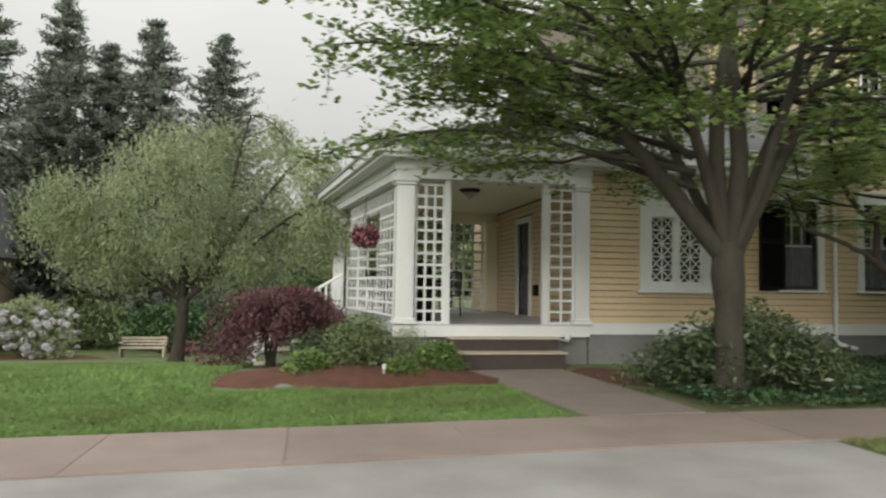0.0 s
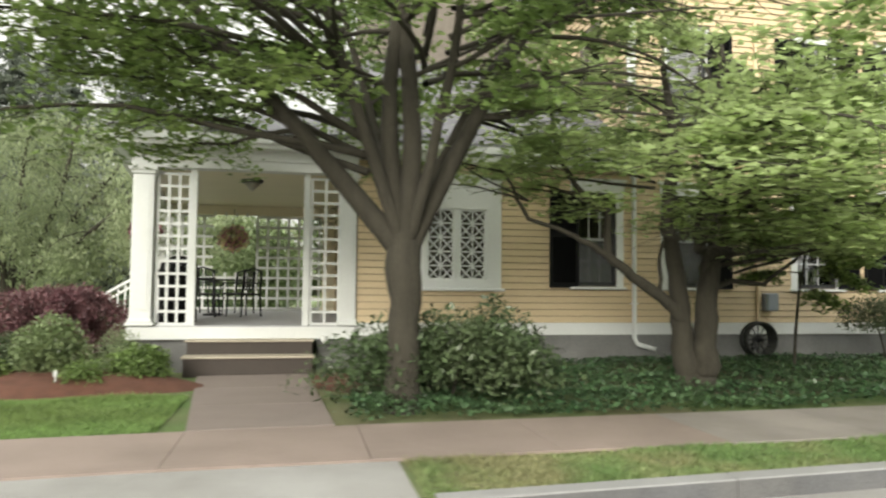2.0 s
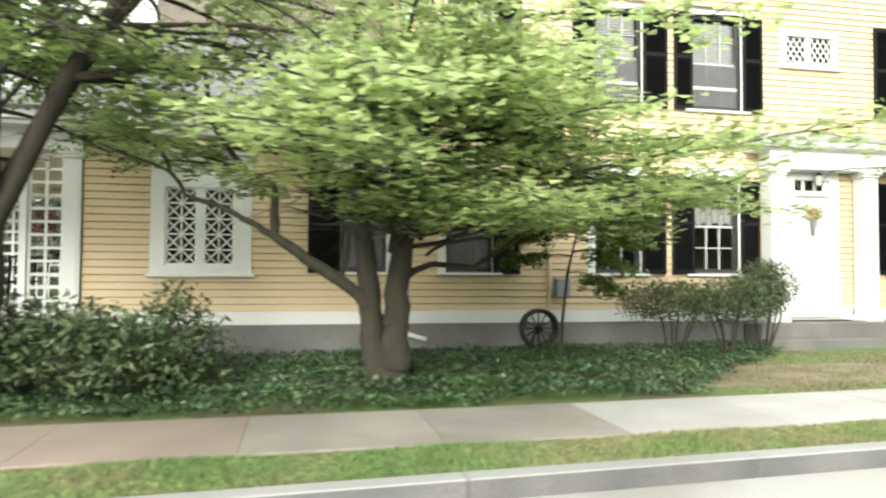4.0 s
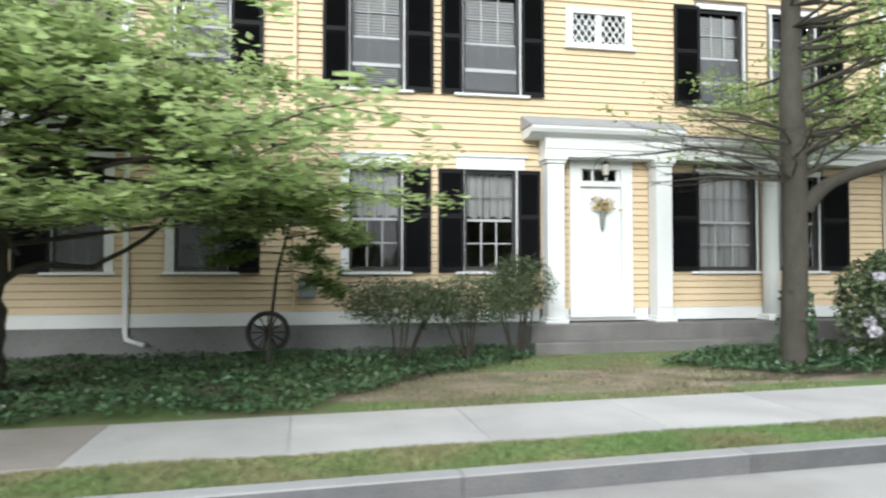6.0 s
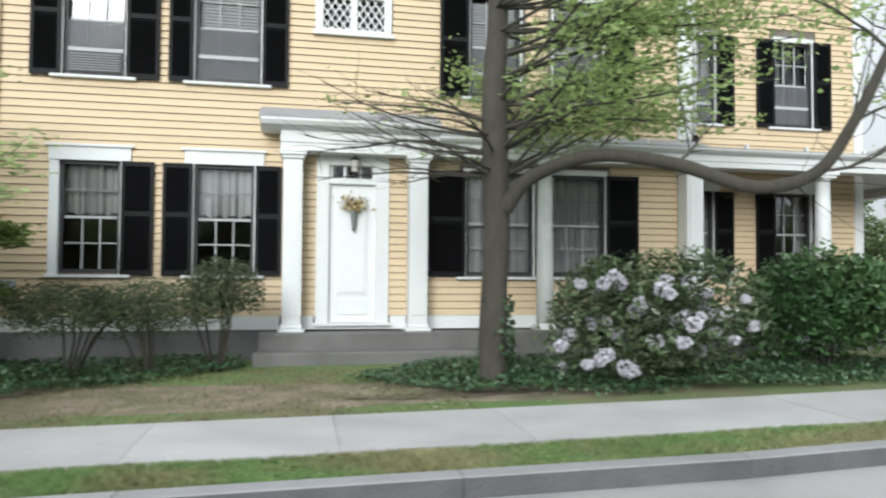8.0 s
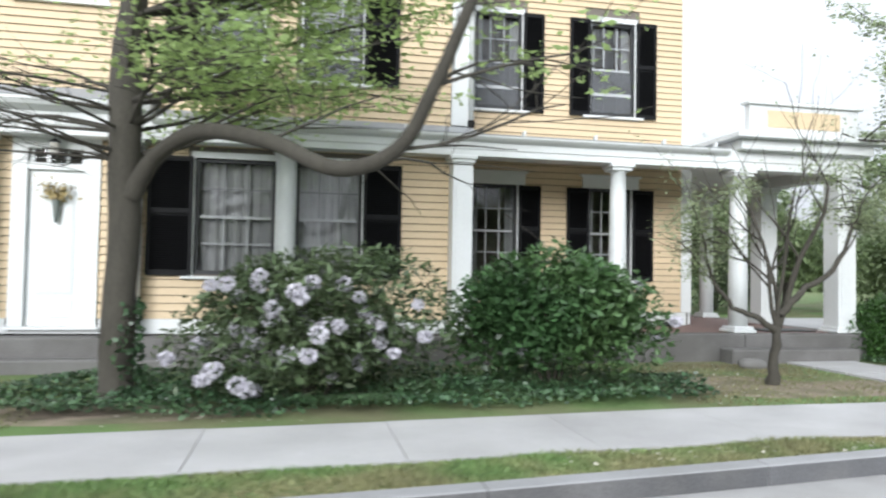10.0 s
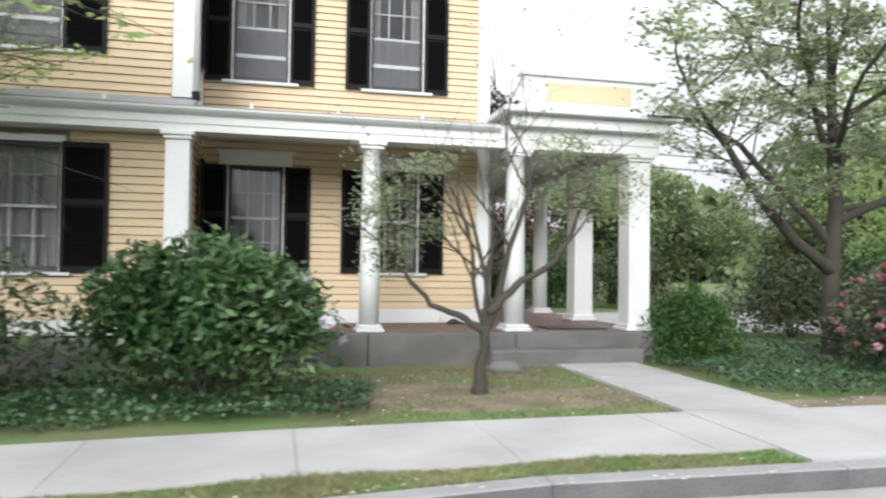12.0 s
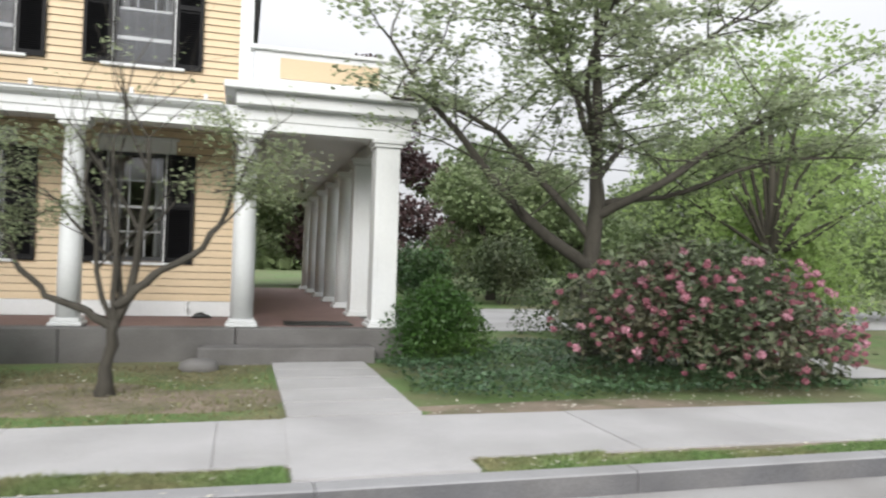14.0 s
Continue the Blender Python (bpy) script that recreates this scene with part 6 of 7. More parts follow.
def red_maple(x, y, rx, ry, h, n, seed):
    """A low weeping maple: layered arching sprays of fine leaves that hang to the lawn on the outer side."""
    rg = np.random.default_rng(seed)
    t = empty("red_maple", (x, y, hz(x, y)), "low arching dark red weeping maple by the porch", "tree")
    P = []
    for k in range(46):
        a = rg.uniform(0, 2 * np.pi)
        reach = rg.uniform(0.55, 1.0)
        u = rg.uniform(0.12, 1, n // 46) ** 0.8
        out = max(0.0, -math.cos(a))
        fall = (0.22 + 0.62 * out) * u ** 3.2
        top = h * (0.8 + 0.2 * math.sin(a * 3 + k)) * (0.62 + 0.38 * np.sin(np.pi * np.clip(u * 0.62 + 0.12, 0, 1)))
        px, py = rx * reach * u * math.cos(a), ry * reach * u * math.sin(a)
        q = np.column_stack([px, py, top - fall * h])
        P.append(q + rg.normal(0, 1, q.shape) * (0.09, 0.09, 0.045) - np.abs(rg.normal(0, 0.07, (len(q), 1))) * (0, 0, 1))
    p = np.concatenate(P)
    leaves_ob("crown", p[p[:, 2] > 0.03], 0.085, 0.03, LEAF_RED, t, 0.4, 0.6, seed)
    for i in range(7):
        b = 0.9 * i + rg.uniform(-0.2, 0.2)
        tb = Tubes()
        tb.add([(0.05 * math.cos(b), 0.05 * math.sin(b), -0.05), (0.15 * math.cos(b + 0.6), 0.15 * math.sin(b + 0.6), h * 0.45),
                (0.5 * rx * math.cos(b), 0.5 * ry * math.sin(b), h * 0.78), (0.8 * rx * math.cos(b), 0.8 * ry * math.sin(b), h * 0.6)], [0.05, 0.035, 0.022, 0.008], 6)
        tb.ob("stem", BARK, t)


red_maple(-18.35, 3.0, 1.5, 1.0, 1.62, 26000, 43)
rg_p = np.random.default_rng(123)
_c = []
for _ in range(34):
    a, e = rg_p.uniform(3.4, 6.2), rg_p.uniform(0.1, 1.1)
    c = np.array((math.cos(a) * 2.15 * math.cos(e), math.sin(a) * 1.45 * math.cos(e), 0.3 + 1.45 * math.sin(e)))
    q = rg_p.normal(0, 1, (26, 3))
    q /= np.linalg.norm(q, axis=1)[:, None]
    _c.append(c + q * 0.035)
leaves_ob("blossoms", np.concatenate(_c), 0.045, 0.04, PETAL_P, pink_bush, 0.1, 0, 124)
# far planting
bush("white_azalea", -27.5, 16.0, 2.4, 1.5, 0.05, 2.3, LEAF_WEEP, 0.16, 5000, "white-flowering shrub across the lawn", 44, PETAL_W, 120, 0.19)
bush("red_shrub", -23.3, 21.2, 1.0, 0.6, 0.05, 1.1, LEAF_CLIP, 0.14, 900, "small shrub with red blossoms behind the bench", 45, PETAL_R, 40, 0.16)
for i, (x, y, rx, h) in enumerate(((-24.0, 26, 3, 2.6), (-20.5, 25, 3, 3.2), (-17.5, 22, 3, 4.2), (-29, 27, 3, 3.0), (-15.0, 16.0, 2.2, 4.5))):
    bush("hedge_shrub", x, y, rx, 1.8, 0.0, h, LEAF_DARK if i < 3 else LEAF_FAR, 0.22, 6000, "dark green shrub at the end of the garden", 50 + i, stems=False, lumps=9)


def conifer(x, y, h, r, seed):
    """A spruce: tiers of drooping boughs with gaps between them."""
    rg = np.random.default_rng(seed)
    t = empty("conifer", (x, y, hz(x, y)), "tall grey-green spruce behind the garden", "tree", "tall spruces")
    tb = Tubes()
    tb.add([(0, 0, 0), (0, 0, h * 0.5), (0, 0, h)], [0.3, 0.17, 0.02], 7)
    pts = []
    z = h * 0.1
    while z < h - 0.1:
        R = r * 1.25 * (1 - z / h) ** 0.7 + 0.15
        for k in range(13):
            a = rg.uniform(0, 6.28)
            L = R * rg.uniform(0.45, 1.2)
            zz = z + rg.uniform(-0.25, 0.25)
            e = np.array((math.cos(a) * L, math.sin(a) * L, zz + 0.1 * L))
            m = np.array((e[0] * 0.55, e[1] * 0.55, zz - 0.16 * L))
            tb.add([(0, 0, zz), tuple(m), tuple(e)], [0.05, 0.03, 0.01], 4)
            n = int(14 + 17 * L)
            q = rg.uniform(0.1, 1, n)[:, None]
            p = (1 - q) ** 2 * np.array((0, 0, zz)) + 2 * q * (1 - q) * m + q * q * e
            w = 0.1 + 0.16 * (1 - q)
            pts.append(p + rg.normal(0, 1, (n, 3)) * np.concatenate([w, w, w * 0.35], 1) - np.abs(rg.normal(0, 0.1, (n, 1))) * (0, 0, 1))
        z += 0.5 + 0.2 * rg.random()
    tb.ob("trunk", BARK, t)
    leaves_ob("crown", np.concatenate(pts), 0.4, 0.11, LEAF_CONIFER, t, 0.6, 0.3, seed)


for i, (x, y, h, r) in enumerate(((-31.2, 30, 19.0, 4.6), (-29.4, 32, 17.4, 4.2), (-26.8, 31, 18.6, 4.8), (-23.2, 33, 18.8, 4.8), (-35, 30, 19, 4.6), (-33.2, 34, 16, 4.0))):
    conifer(x, y, h, r, 70 + i)


def far_tree(x, y, h, r, leaf, seed, label, n=9000, size=0.4):
    rg = np.random.default_rng(seed)
    r2 = random.Random(seed)
    t = empty("garden_tree", (x, y, hz(x, y)), label, "tree")
    tb = Tubes()
    tb.add([(0, 0, -0.1), (0.1, 0, h * 0.3), (0, 0.1, h * 0.7)], [0.2, 0.14, 0.04], 7)
    pts = []
    for i in range(14):
        a, q, z = r2.uniform(0, 6.28), r2.uniform(0.2, 0.75), r2.uniform(0.3, 0.88)
        c = np.array((math.cos(a) * r * q, math.sin(a) * r * q, h * z))
        tb.add([(0, 0, h * 0.25), tuple(c * (0.5, 0.5, 0.8)), tuple(c)], [0.06, 0.035, 0.012], 5)
        d = rg.normal(0, 1, (n // 14, 3))
        d /= np.linalg.norm(d, axis=1)[:, None]
        pts.append(c + d * (rg.uniform(0.3, 1, n // 14) ** 0.5)[:, None] * np.array((r * 0.42, r * 0.42, h * 0.14)))
    tb.ob("trunk", BARK, t)
    leaves_ob("crown", np.concatenate(pts), size, size * 0.55, leaf, t, 0.5, 0.1, seed)


def copper_beech(x, y, h, r, seed):
    """A broad dark-leaved tree, leafy from the ground to its crown."""
    rg = np.random.default_rng(seed)
    t = empty("copper_beech", (x, y, hz(x, y)), "broad dark copper-leaved tree behind the veranda", "tree")
    tb = Tubes()
    tb.add([(0, 0, -0.1), (0.1, 0, h * 0.3), (0, 0.1, h * 0.75)], [0.35, 0.25, 0.06], 8)
    pts = []
    for i in range(46):
        z = h * (0.06 + 0.88 * rg.uniform(0, 1))
        R = r * math.sin(math.pi * min(1.0, 0.3 + 0.7 * z / h)) ** 0.6 * rg.uniform(0.35, 0.85)
        a = rg.uniform(0, 2 * math.pi)
        c = np.array((math.cos(a) * R, math.sin(a) * R, z))
        tb.add([(0, 0, z * 0.7), tuple(c * (0.5, 0.5, 0.92)), tuple(c)], [0.08, 0.05, 0.015], 5)
        d = rg.normal(0, 1, (420, 3))
        d /= np.linalg.norm(d, axis=1)[:, None]
        pts.append(c + d * (rg.uniform(0.2, 1, 420) ** 0.5)[:, None] * (1.5, 1.5, 0.9))
    p = np.concatenate(pts)
    tb.ob("trunk", BARK, t)
    leaves_ob("crown", p[p[:, 2] > 0.2], 0.3, 0.19, LEAF_COPPER, t, 0.5, 0.1, seed)


for i, (x, y, rx, h) in enumerate(((24.0, 10.5, 3.6, 4.2), (21.5, 3.5, 2.4, 3.4), (28.0, 6.0, 3.6, 4.4), (30.0, 17.0, 4.5, 5.5))):
    bush("hedge_shrub", x, y, rx, 2.0, 0.0, h, LEAF_HONEY if i == 1 else LEAF_FAR, 0.2, 7000, "tall green shrub along the side street", 56 + i, stems=False, lumps=12, shell=0.7)
far_tree(18.6, 14.5, 5.2, 3.0, LEAF_FAR, 80, "green garden tree behind the veranda lawn", 9000, 0.22)
far_tree(22.6, 15.5, 5.6, 3.2, LEAF_FAR, 81, "green bushy tree behind the veranda garden", 12000, 0.2)
far_tree(20.6, 2.5, 6.8, 3.0, LEAF_HONEY, 91, "pale green leafy tree by the side street", 8000, 0.14)
far_tree(24.5, 9.0, 6.0, 3.2, LEAF_FAR, 82, "green tree across the side lawn", 9000, 0.26)
copper_beech(15.9, 26.0, 11.4, 5.2, 83)
far_tree(9.5, 25.0, 7.0, 4.0, LEAF_WEEP, 84, "pale green tree seen through the veranda", 8000, 0.35)
far_tree(24.0, 28.0, 8.5, 5.0, LEAF_FAR, 85, "green tree far behind the side lawn", 8000, 0.4)
far_tree(33.0, 16.0, 8.0, 5.0, LEAF_FAR, 86, "green tree along the side street", 8000, 0.4)
far_tree(-16.5, 24.0, 6.5, 3.5, LEAF_WEEP, 87, "light green tree behind the side porch", 9000, 0.3)
far_tree(-11.0, 22.0, 7.0, 4.0, LEAF_FAR, 88, "green tree behind the house", 7000, 0.35)
far_tree(-40.0, 18.0, 12.0, 4.0, LEAF_WEEP, 89, "pale green tree at the garden edge", 8000, 0.4)


def far_woods():
    rg = np.random.default_rng(99)
    n = 40000
    a = rg.uniform(0, 2 * np.pi, n)
    R = rg.uniform(70, 84, n)
    # twice as tall on the unseen street side, to darken window reflections
    h = (5 + 2.2 * np.sin(a * 9) + 1.6 * np.sin(a * 23 + 1) + 1.2 * np.sin(a * 47)) * rg.uniform(0, 1, n) ** 0.7 * np.where(np.sin(a) < -0.2, 2.0, 1.0)
    p = np.column_stack([np.cos(a) * R, np.sin(a) * R, h - 0.8])
    tagged(leaves_ob("backdrop", p, 2.6, 1.8, LEAF_FAR, None, 0.2, 0, 99), "ring of distant green woods, added unseen behind the camera", "backdrop", kind="stuff")


far_woods()

# ---- small things at the house ----
def pipe(name, pts, r, material, label, category, parent=None):
    tb = Tubes()
    tb.add(pts, [r] * len(pts), 10)
    ob = tb.ob(name, material, parent)
    return tagged(ob, label, category) if label else ob


ds = empty("downspout", (-8.04, -0.07, -0.3), "white downspout with a bent foot at the house corner", "downspout")
pipe("pipe", [(0, 0, 3.2), (0, 0, 0.12), (0.03, -0.06, 0.02), (0.3, -0.18, -0.06)], 0.04, WHITE, "", "", ds)
for z in (0.7, 2.0, 2.9):
    part("bracket", boxes((-0.05, 0.05, -0.045, 0.06, z, z + 0.03)), WHITE, ds)
ds2 = empty("downspout", (5.28, -0.03, EB + 0.46), "white downspout with a black foot above the porch roof", "downspout")
pipe("pipe", [(0, 0, 3.84), (0, 0, 0.12)], 0.04, WHITE, "", "", ds2)
part("foot", boxes((-0.05, 0.05, -0.05, 0.05, 0.02, 0.13)), BLACK, ds2, "black foot")


def meter():
    m = empty("electric_meter", (-5.62, -0.03, 0.1), "yellow conduit with a round meter and grey box on wall", "meter")
    tb = Tubes()
    tb.add([(0, -0.03, 0.0), (0, -0.03, 5.5)], [0.032, 0.032], 10)
    tb.ob("conduit", YELLOW, m)
    part("meter_base", boxes((-0.1, 0.1, -0.1, -0.0, 1.2, 1.5), bevel=0.02), YELLOW, m)
    d = part("dial", lathe([(0.075, 0), (0.075, 0.04), (0.06, 0.06), (0.03, 0.066)], sides=20), METERGREY, m, "grey glass meter dial", True)
    d.matrix_basis = pose(0, -0.1, 1.38, 90)
    part("box", boxes((0.08, 0.33, -0.16, -0.01, 0.2, 0.52), bevel=0.02), METERGREY, m, "grey metal box")
    part("box_lid", boxes((0.1, 0.31, -0.17, -0.161, 0.22, 0.5)), METERGREY, m)


meter()
v = empty("wall_vent", (-5.85, -0.03, 2.62), "small yellow vent hood with a dark opening on the wall", "vent")
part("hood", boxes((-0.14, 0.14, -0.14, 0.0, 0.05, 0.24), bevel=0.02), YELLOW, v)
part("opening", boxes((-0.12, 0.12, -0.13, -0.01, 0.0, 0.048)), BLACK, v)


def hose_reel():
    h = empty("hose_reel", (-5.98, -0.55, gz(-6)), "black garden hose coiled on a wall reel by the foundation", "hose reel")
    tb = Tubes()
    for k in range(5):
        R, o = 0.29 - 0.012 * (k % 3), -0.1 + 0.045 * k
        pts = [(R * math.cos(a), o, 0.42 + R * math.sin(a)) for a in (2 * math.pi * i / 28 for i in range(29))]
        tb.add(pts, [0.024] * 29, 7)
    tb.ob("hose", HOSE, h)
    t2 = Tubes()
    for i in range(6):
        a = math.pi * i / 6
        t2.add([(0.27 * math.cos(a), 0.0, 0.42 + 0.27 * math.sin(a)), (-0.27 * math.cos(a), 0.0, 0.42 - 0.27 * math.sin(a))], [0.011, 0.011], 5)
    t2.add([(0, 0.12, 0.42), (0, -0.14, 0.42)], [0.03, 0.03], 8)
    t2.add([(-0.12, 0.1, 0.0), (0, 0.12, 0.42)], [0.015, 0.015], 6)
    t2.add([(0.12, 0.1, 0.0), (0, 0.12, 0.42)], [0.015, 0.015], 6)
    t2.ob("reel", IRON, h)


hose_reel()
wf = empty("window_fan", (-4.345, 0.0, 3.66), "dark grey slatted fan box in the upstairs window", "fan")
part("body", boxes((-0.38, 0.38, 0.005, 0.028, 0.0, 0.3), bevel=0.006), DARK, wf)
for i in range(7):
    part("slat", boxes((-0.34, 0.34, -0.006, 0.004, 0.03 + 0.038 * i, 0.045 + 0.038 * i)), MUNTIN_DIM, wf)


def bouquet():
    b = empty("door_bouquet", (-0.55, -0.005, 1.52), "dried flowers in a dark cone hung on the front door", "bouquet")
    part("cone", lathe([(0.02, 0), (0.035, 0.1), (0.055, 0.3), (0.06, 0.31)], (0, -0.05, -0.12), 10), TEAL, b, "dark grey-green cone", True)
    rg = np.random.default_rng(5)
    p = rg.normal(0, 1, (220, 3)) * (0.1, 0.035, 0.075) + (0, -0.07, 0.27)
    p[:, 2] += 0.3 * np.abs(p[:, 0])
    tagged(leaves_ob("dried_flowers", p, 0.075, 0.03, DRIED, b, 0.1, 0, 3), kind="stuff")


bouquet()


def lantern(x, y, z, name="porch_lantern"):
    l = empty(name, (x, y, z), "small hanging porch lantern in front of the door transom", "lantern")
    tb = Tubes()
    tb.add([(0, 0, 0.3), (0, 0, 0.16)], [0.006, 0.006], 5)
    tb.ob("chain", IRON, l)
    part("cap", lathe([(0.02, 0.17), (0.075, 0.13), (0.08, 0.12)], sides=8), IRON, l)
    part("glass", lathe([(0.05, -0.06), (0.062, 0.118)], sides=8), LAMPGLASS, l, "frosted glass")
    part("finial", lathe([(0.008, -0.1), (0.05, -0.062)], sides=8), IRON, l)


lantern(-0.55, -0.2, 2.36)
lantern(10.9, 4.5, 2.3)
pl = empty("ceiling_lamp", (-14.6, 1.7, SEB + 0.1), "dark shallow ceiling lamp with a pointed glass bowl", "lamp")
part("plate", lathe([(0.16, -0.06), (0.2, -0.03), (0.2, 0.0)], sides=20), IRON, pl)
part("bowl", lathe([(0.01, -0.2), (0.06, -0.15), (0.14, -0.061)], sides=16), LAMPGLASS, pl, "frosted glass bowl", True)


def hanging_basket(x, y, z, leaf, petal, label, seed, r=0.3):
    h = empty("hanging_basket", (x, y, z), label, "hanging plant", "hanging baskets")
    rg = np.random.default_rng(seed)
    part("pot", lathe([(0.1, -0.2), (0.16, -0.02), (0.17, 0)], sides=14), BROWNSTEP, h, "brown pot", True)
    tb = Tubes()
    for a in (0, 2.1, 4.2):
        tb.add([(0.16 * math.cos(a), 0.16 * math.sin(a), 0), (0, 0, 0.55)], [0.006, 0.006], 4)
    tb.add([(0, 0, 0.55), (0, 0, SEB - z)], [0.007, 0.007], 4)
    tb.ob("hanger", IRON, h)
    d = rg.normal(0, 1, (900, 3))
    d /= np.linalg.norm(d, axis=1)[:, None]
    p = d * rg.uniform(0.5, 1, (900, 1)) * (r, r, r * 0.85)
    leaves_ob("leaves", p[:450], 0.09, 0.04, leaf, h, 0.3, 0.4, seed)
    leaves_ob("blossoms", p[450:] * 1.05, 0.06, 0.05, petal, h, 0.1, 0, seed + 1)


hanging_basket(-16.55, 2.5, 1.65, LEAF_RED, PETAL_R, "hanging basket of dark red flowers at the porch side", 7)
hanging_basket(-15.25, 5.9, 1.75, DRIED, PETAL_R, "hanging basket with brown and golden leaves at the porch back", 8, 0.38)


def patio_chair(m, label):
    c = empty("patio_chair", (0, 0, 0), label, "chair", "porch chairs")
    for x, y in ((-0.22, -0.2), (0.22, -0.2), (-0.22, 0.22), (0.22, 0.22)):
        tb = Tubes()
        tb.add([(x * 1.1, y * 1.1, 0), (x, y, 0.42)] + ([(x, y + 0.06, 0.9)] if y > 0 else []), [0.018] * (3 if y > 0 else 2), 6)
        tb.ob("leg", IRON, c)
    part("seat", boxes((-0.25, 0.25, -0.24, 0.24, 0.42, 0.45), bevel=0.01), IRON, c)
    for i in range(7):
        tb = Tubes()
        x = -0.2 + 0.4 * i / 6
        tb.add([(x, 0.23, 0.5), (x * 0.9, 0.28, 0.92 - 0.3 * x * x)], [0.011, 0.011], 5)
        tb.ob("spindle", IRON, c)
    tb = Tubes()
    tb.add([(-0.22, 0.27, 0.88), (0, 0.285, 0.95), (0.22, 0.27, 0.88)], [0.016] * 3, 6)
    tb.ob("backrest", IRON, c)
    for sx in (-1, 1):
        tb = Tubes()
        tb.add([(0.25 * sx, 0.25, 0.66), (0.27 * sx, -0.15, 0.66), (0.24 * sx, -0.2, 0.43)], [0.016] * 3, 6)
        tb.ob("armrest", IRON, c)
    c.matrix_basis = m
    return c


ch = patio_chair(pose(-15.5, 2.82, SF, 0, 0, 176), "dark wrought-iron patio chair on the side porch")
for x, y, r in ((-14.8, 3.1, 222), (-15.9, 4.25, 30), (-15.0, 4.3, -30), (-16.15, 3.55, 86)):
    copy_thing(ch, pose(x, y, SF, 0, 0, r))
tab = empty("patio_table", (-15.42, 3.6, SF), "round dark wrought-iron table on the side porch", "table")
part("tabletop", lathe([(0.52, 0.7), (0.55, 0.705), (0.55, 0.725), (0.5, 0.73)], sides=28), IRON, tab)
part("pedestal", lathe([(0.22, 0), (0.2, 0.03), (0.04, 0.06), (0.035, 0.65), (0.12, 0.699)], sides=14), IRON, tab)
gr = empty("covered_grill", (-15.72, 1.1, SF), "black covered barbecue grill behind the trellis", "grill")
part("cover", lathe([(0.3, 0.0), (0.31, 0.7), (0.33, 0.78), (0.28, 1.0), (0.1, 1.1)], sides=18), BLACK, gr, "", True)
part("shelf", boxes((0.3, 0.55, -0.2, 0.2, 0.7, 0.74)), BLACK, gr)
sd = empty("door_2", (-12.86, 3.75, SF), "dark screen door in the yellow porch wall", "door", kind="structure")
part("door_leaf", boxes((0.05, 0.09, -0.45, 0.45, 0.0, 2.07)), DARK, sd)
part("door_frame", boxes((-0.05, 0.04, -0.56, -0.45, 0.0, 2.2), (-0.05, 0.04, 0.45, 0.56, 0.0, 2.2), (-0.05, 0.04, -0.45, 0.45, 2.08, 2.2)), WHITE, sd)
part("screen", boxes((0.03, 0.045, -0.36, 0.36, 1.1, 1.95), (0.03, 0.045, -0.36, 0.36, 0.15, 0.95)), SCREEN, sd)
mb = empty("wall_mailbox", (-12.9, 2.75, 0.5), "small black box on the yellow porch wall", "mailbox")
part("body", boxes((-0.06, 0.02, -0.09, 0.09, 0, 0.22), bevel=0.01), BLACK, mb)


def side_stairs():
    """Stairs down from the side of the porch, with white rails and a darker foot rail."""
    s = empty("side_stairs", (-16.9, 4.9, 0), "white-railed wooden stairs down to the garden beside the porch", "stairs")
    n = 7
    for i in range(n):
        z = SF - 0.17 * (i + 1)
        part("tread", boxes((-0.28 * (i + 1), -0.28 * i, -0.6, 0.6, z - 0.04, z)), WOODGREY, s)
    for y in (-0.62, 0.62):
        L = 0.28 * n
        for k, z in enumerate((0.85, 0.15)):
            tb = Tubes()
            tb.add([(0, y, SF + z), (-L, y, SF + z - 0.17 * n)], [0.03, 0.03], 6)
            tb.ob("handrail" if k == 0 else "bottom_rail", WHITE, s)
        for i in range(14):
            x = -L * (i + 0.5) / 14
            zz = SF - 0.17 * n * (i + 0.5) / 14
            part("baluster", boxes((x - 0.014, x + 0.014, y - 0.014, y + 0.014, zz + 0.15, zz + 0.85)), WHITE, s)
        part("newel", boxes((-L - 0.06, -L + 0.04, y - 0.05, y + 0.05, SF - 0.17 * n - 0.2, SF - 0.17 * n + 1.0)), WHITE, s)


side_stairs()
sap = empty("sapling", (-5.95, -1.4, gz(-6)), "small layered dark green maple sapling by the wall", "tree")
_t, _tips, _r = Tubes(), [], random.Random(77)
_t.add([(0, 0, -0.05), (0.04, 0, 0.6), (0.12, 0, 1.3), (0.3, 0, 2.0)], [0.03, 0.025, 0.02, 0.01], 7)
for z, dx, L in ((1.3, 1, 0.9), (1.55, -1, 0.9), (1.75, 1, 1.0), (1.9, -1, 1.0), (2.0, 1, 0.9), (1.6, 0.5, 0.8), (2.05, -0.6, 0.8), (2.1, 0.2, 0.6)):
    spray(_t, _tips, (0.1 + 0.2 * (z - 1.2), 0, z), (dx, _r.uniform(-0.6, 0.6), 0.15), L, 0.012, _r, 7, 0.07, 0.4, 0.3)
_t.ob("trunk", BARK, sap)
leaves_ob("crown", crown_points(_tips, 16, 0.08, random.Random(2), 0.4), 0.11, 0.06, LEAF_ELM, sap, 0.8, 0.2, 4)


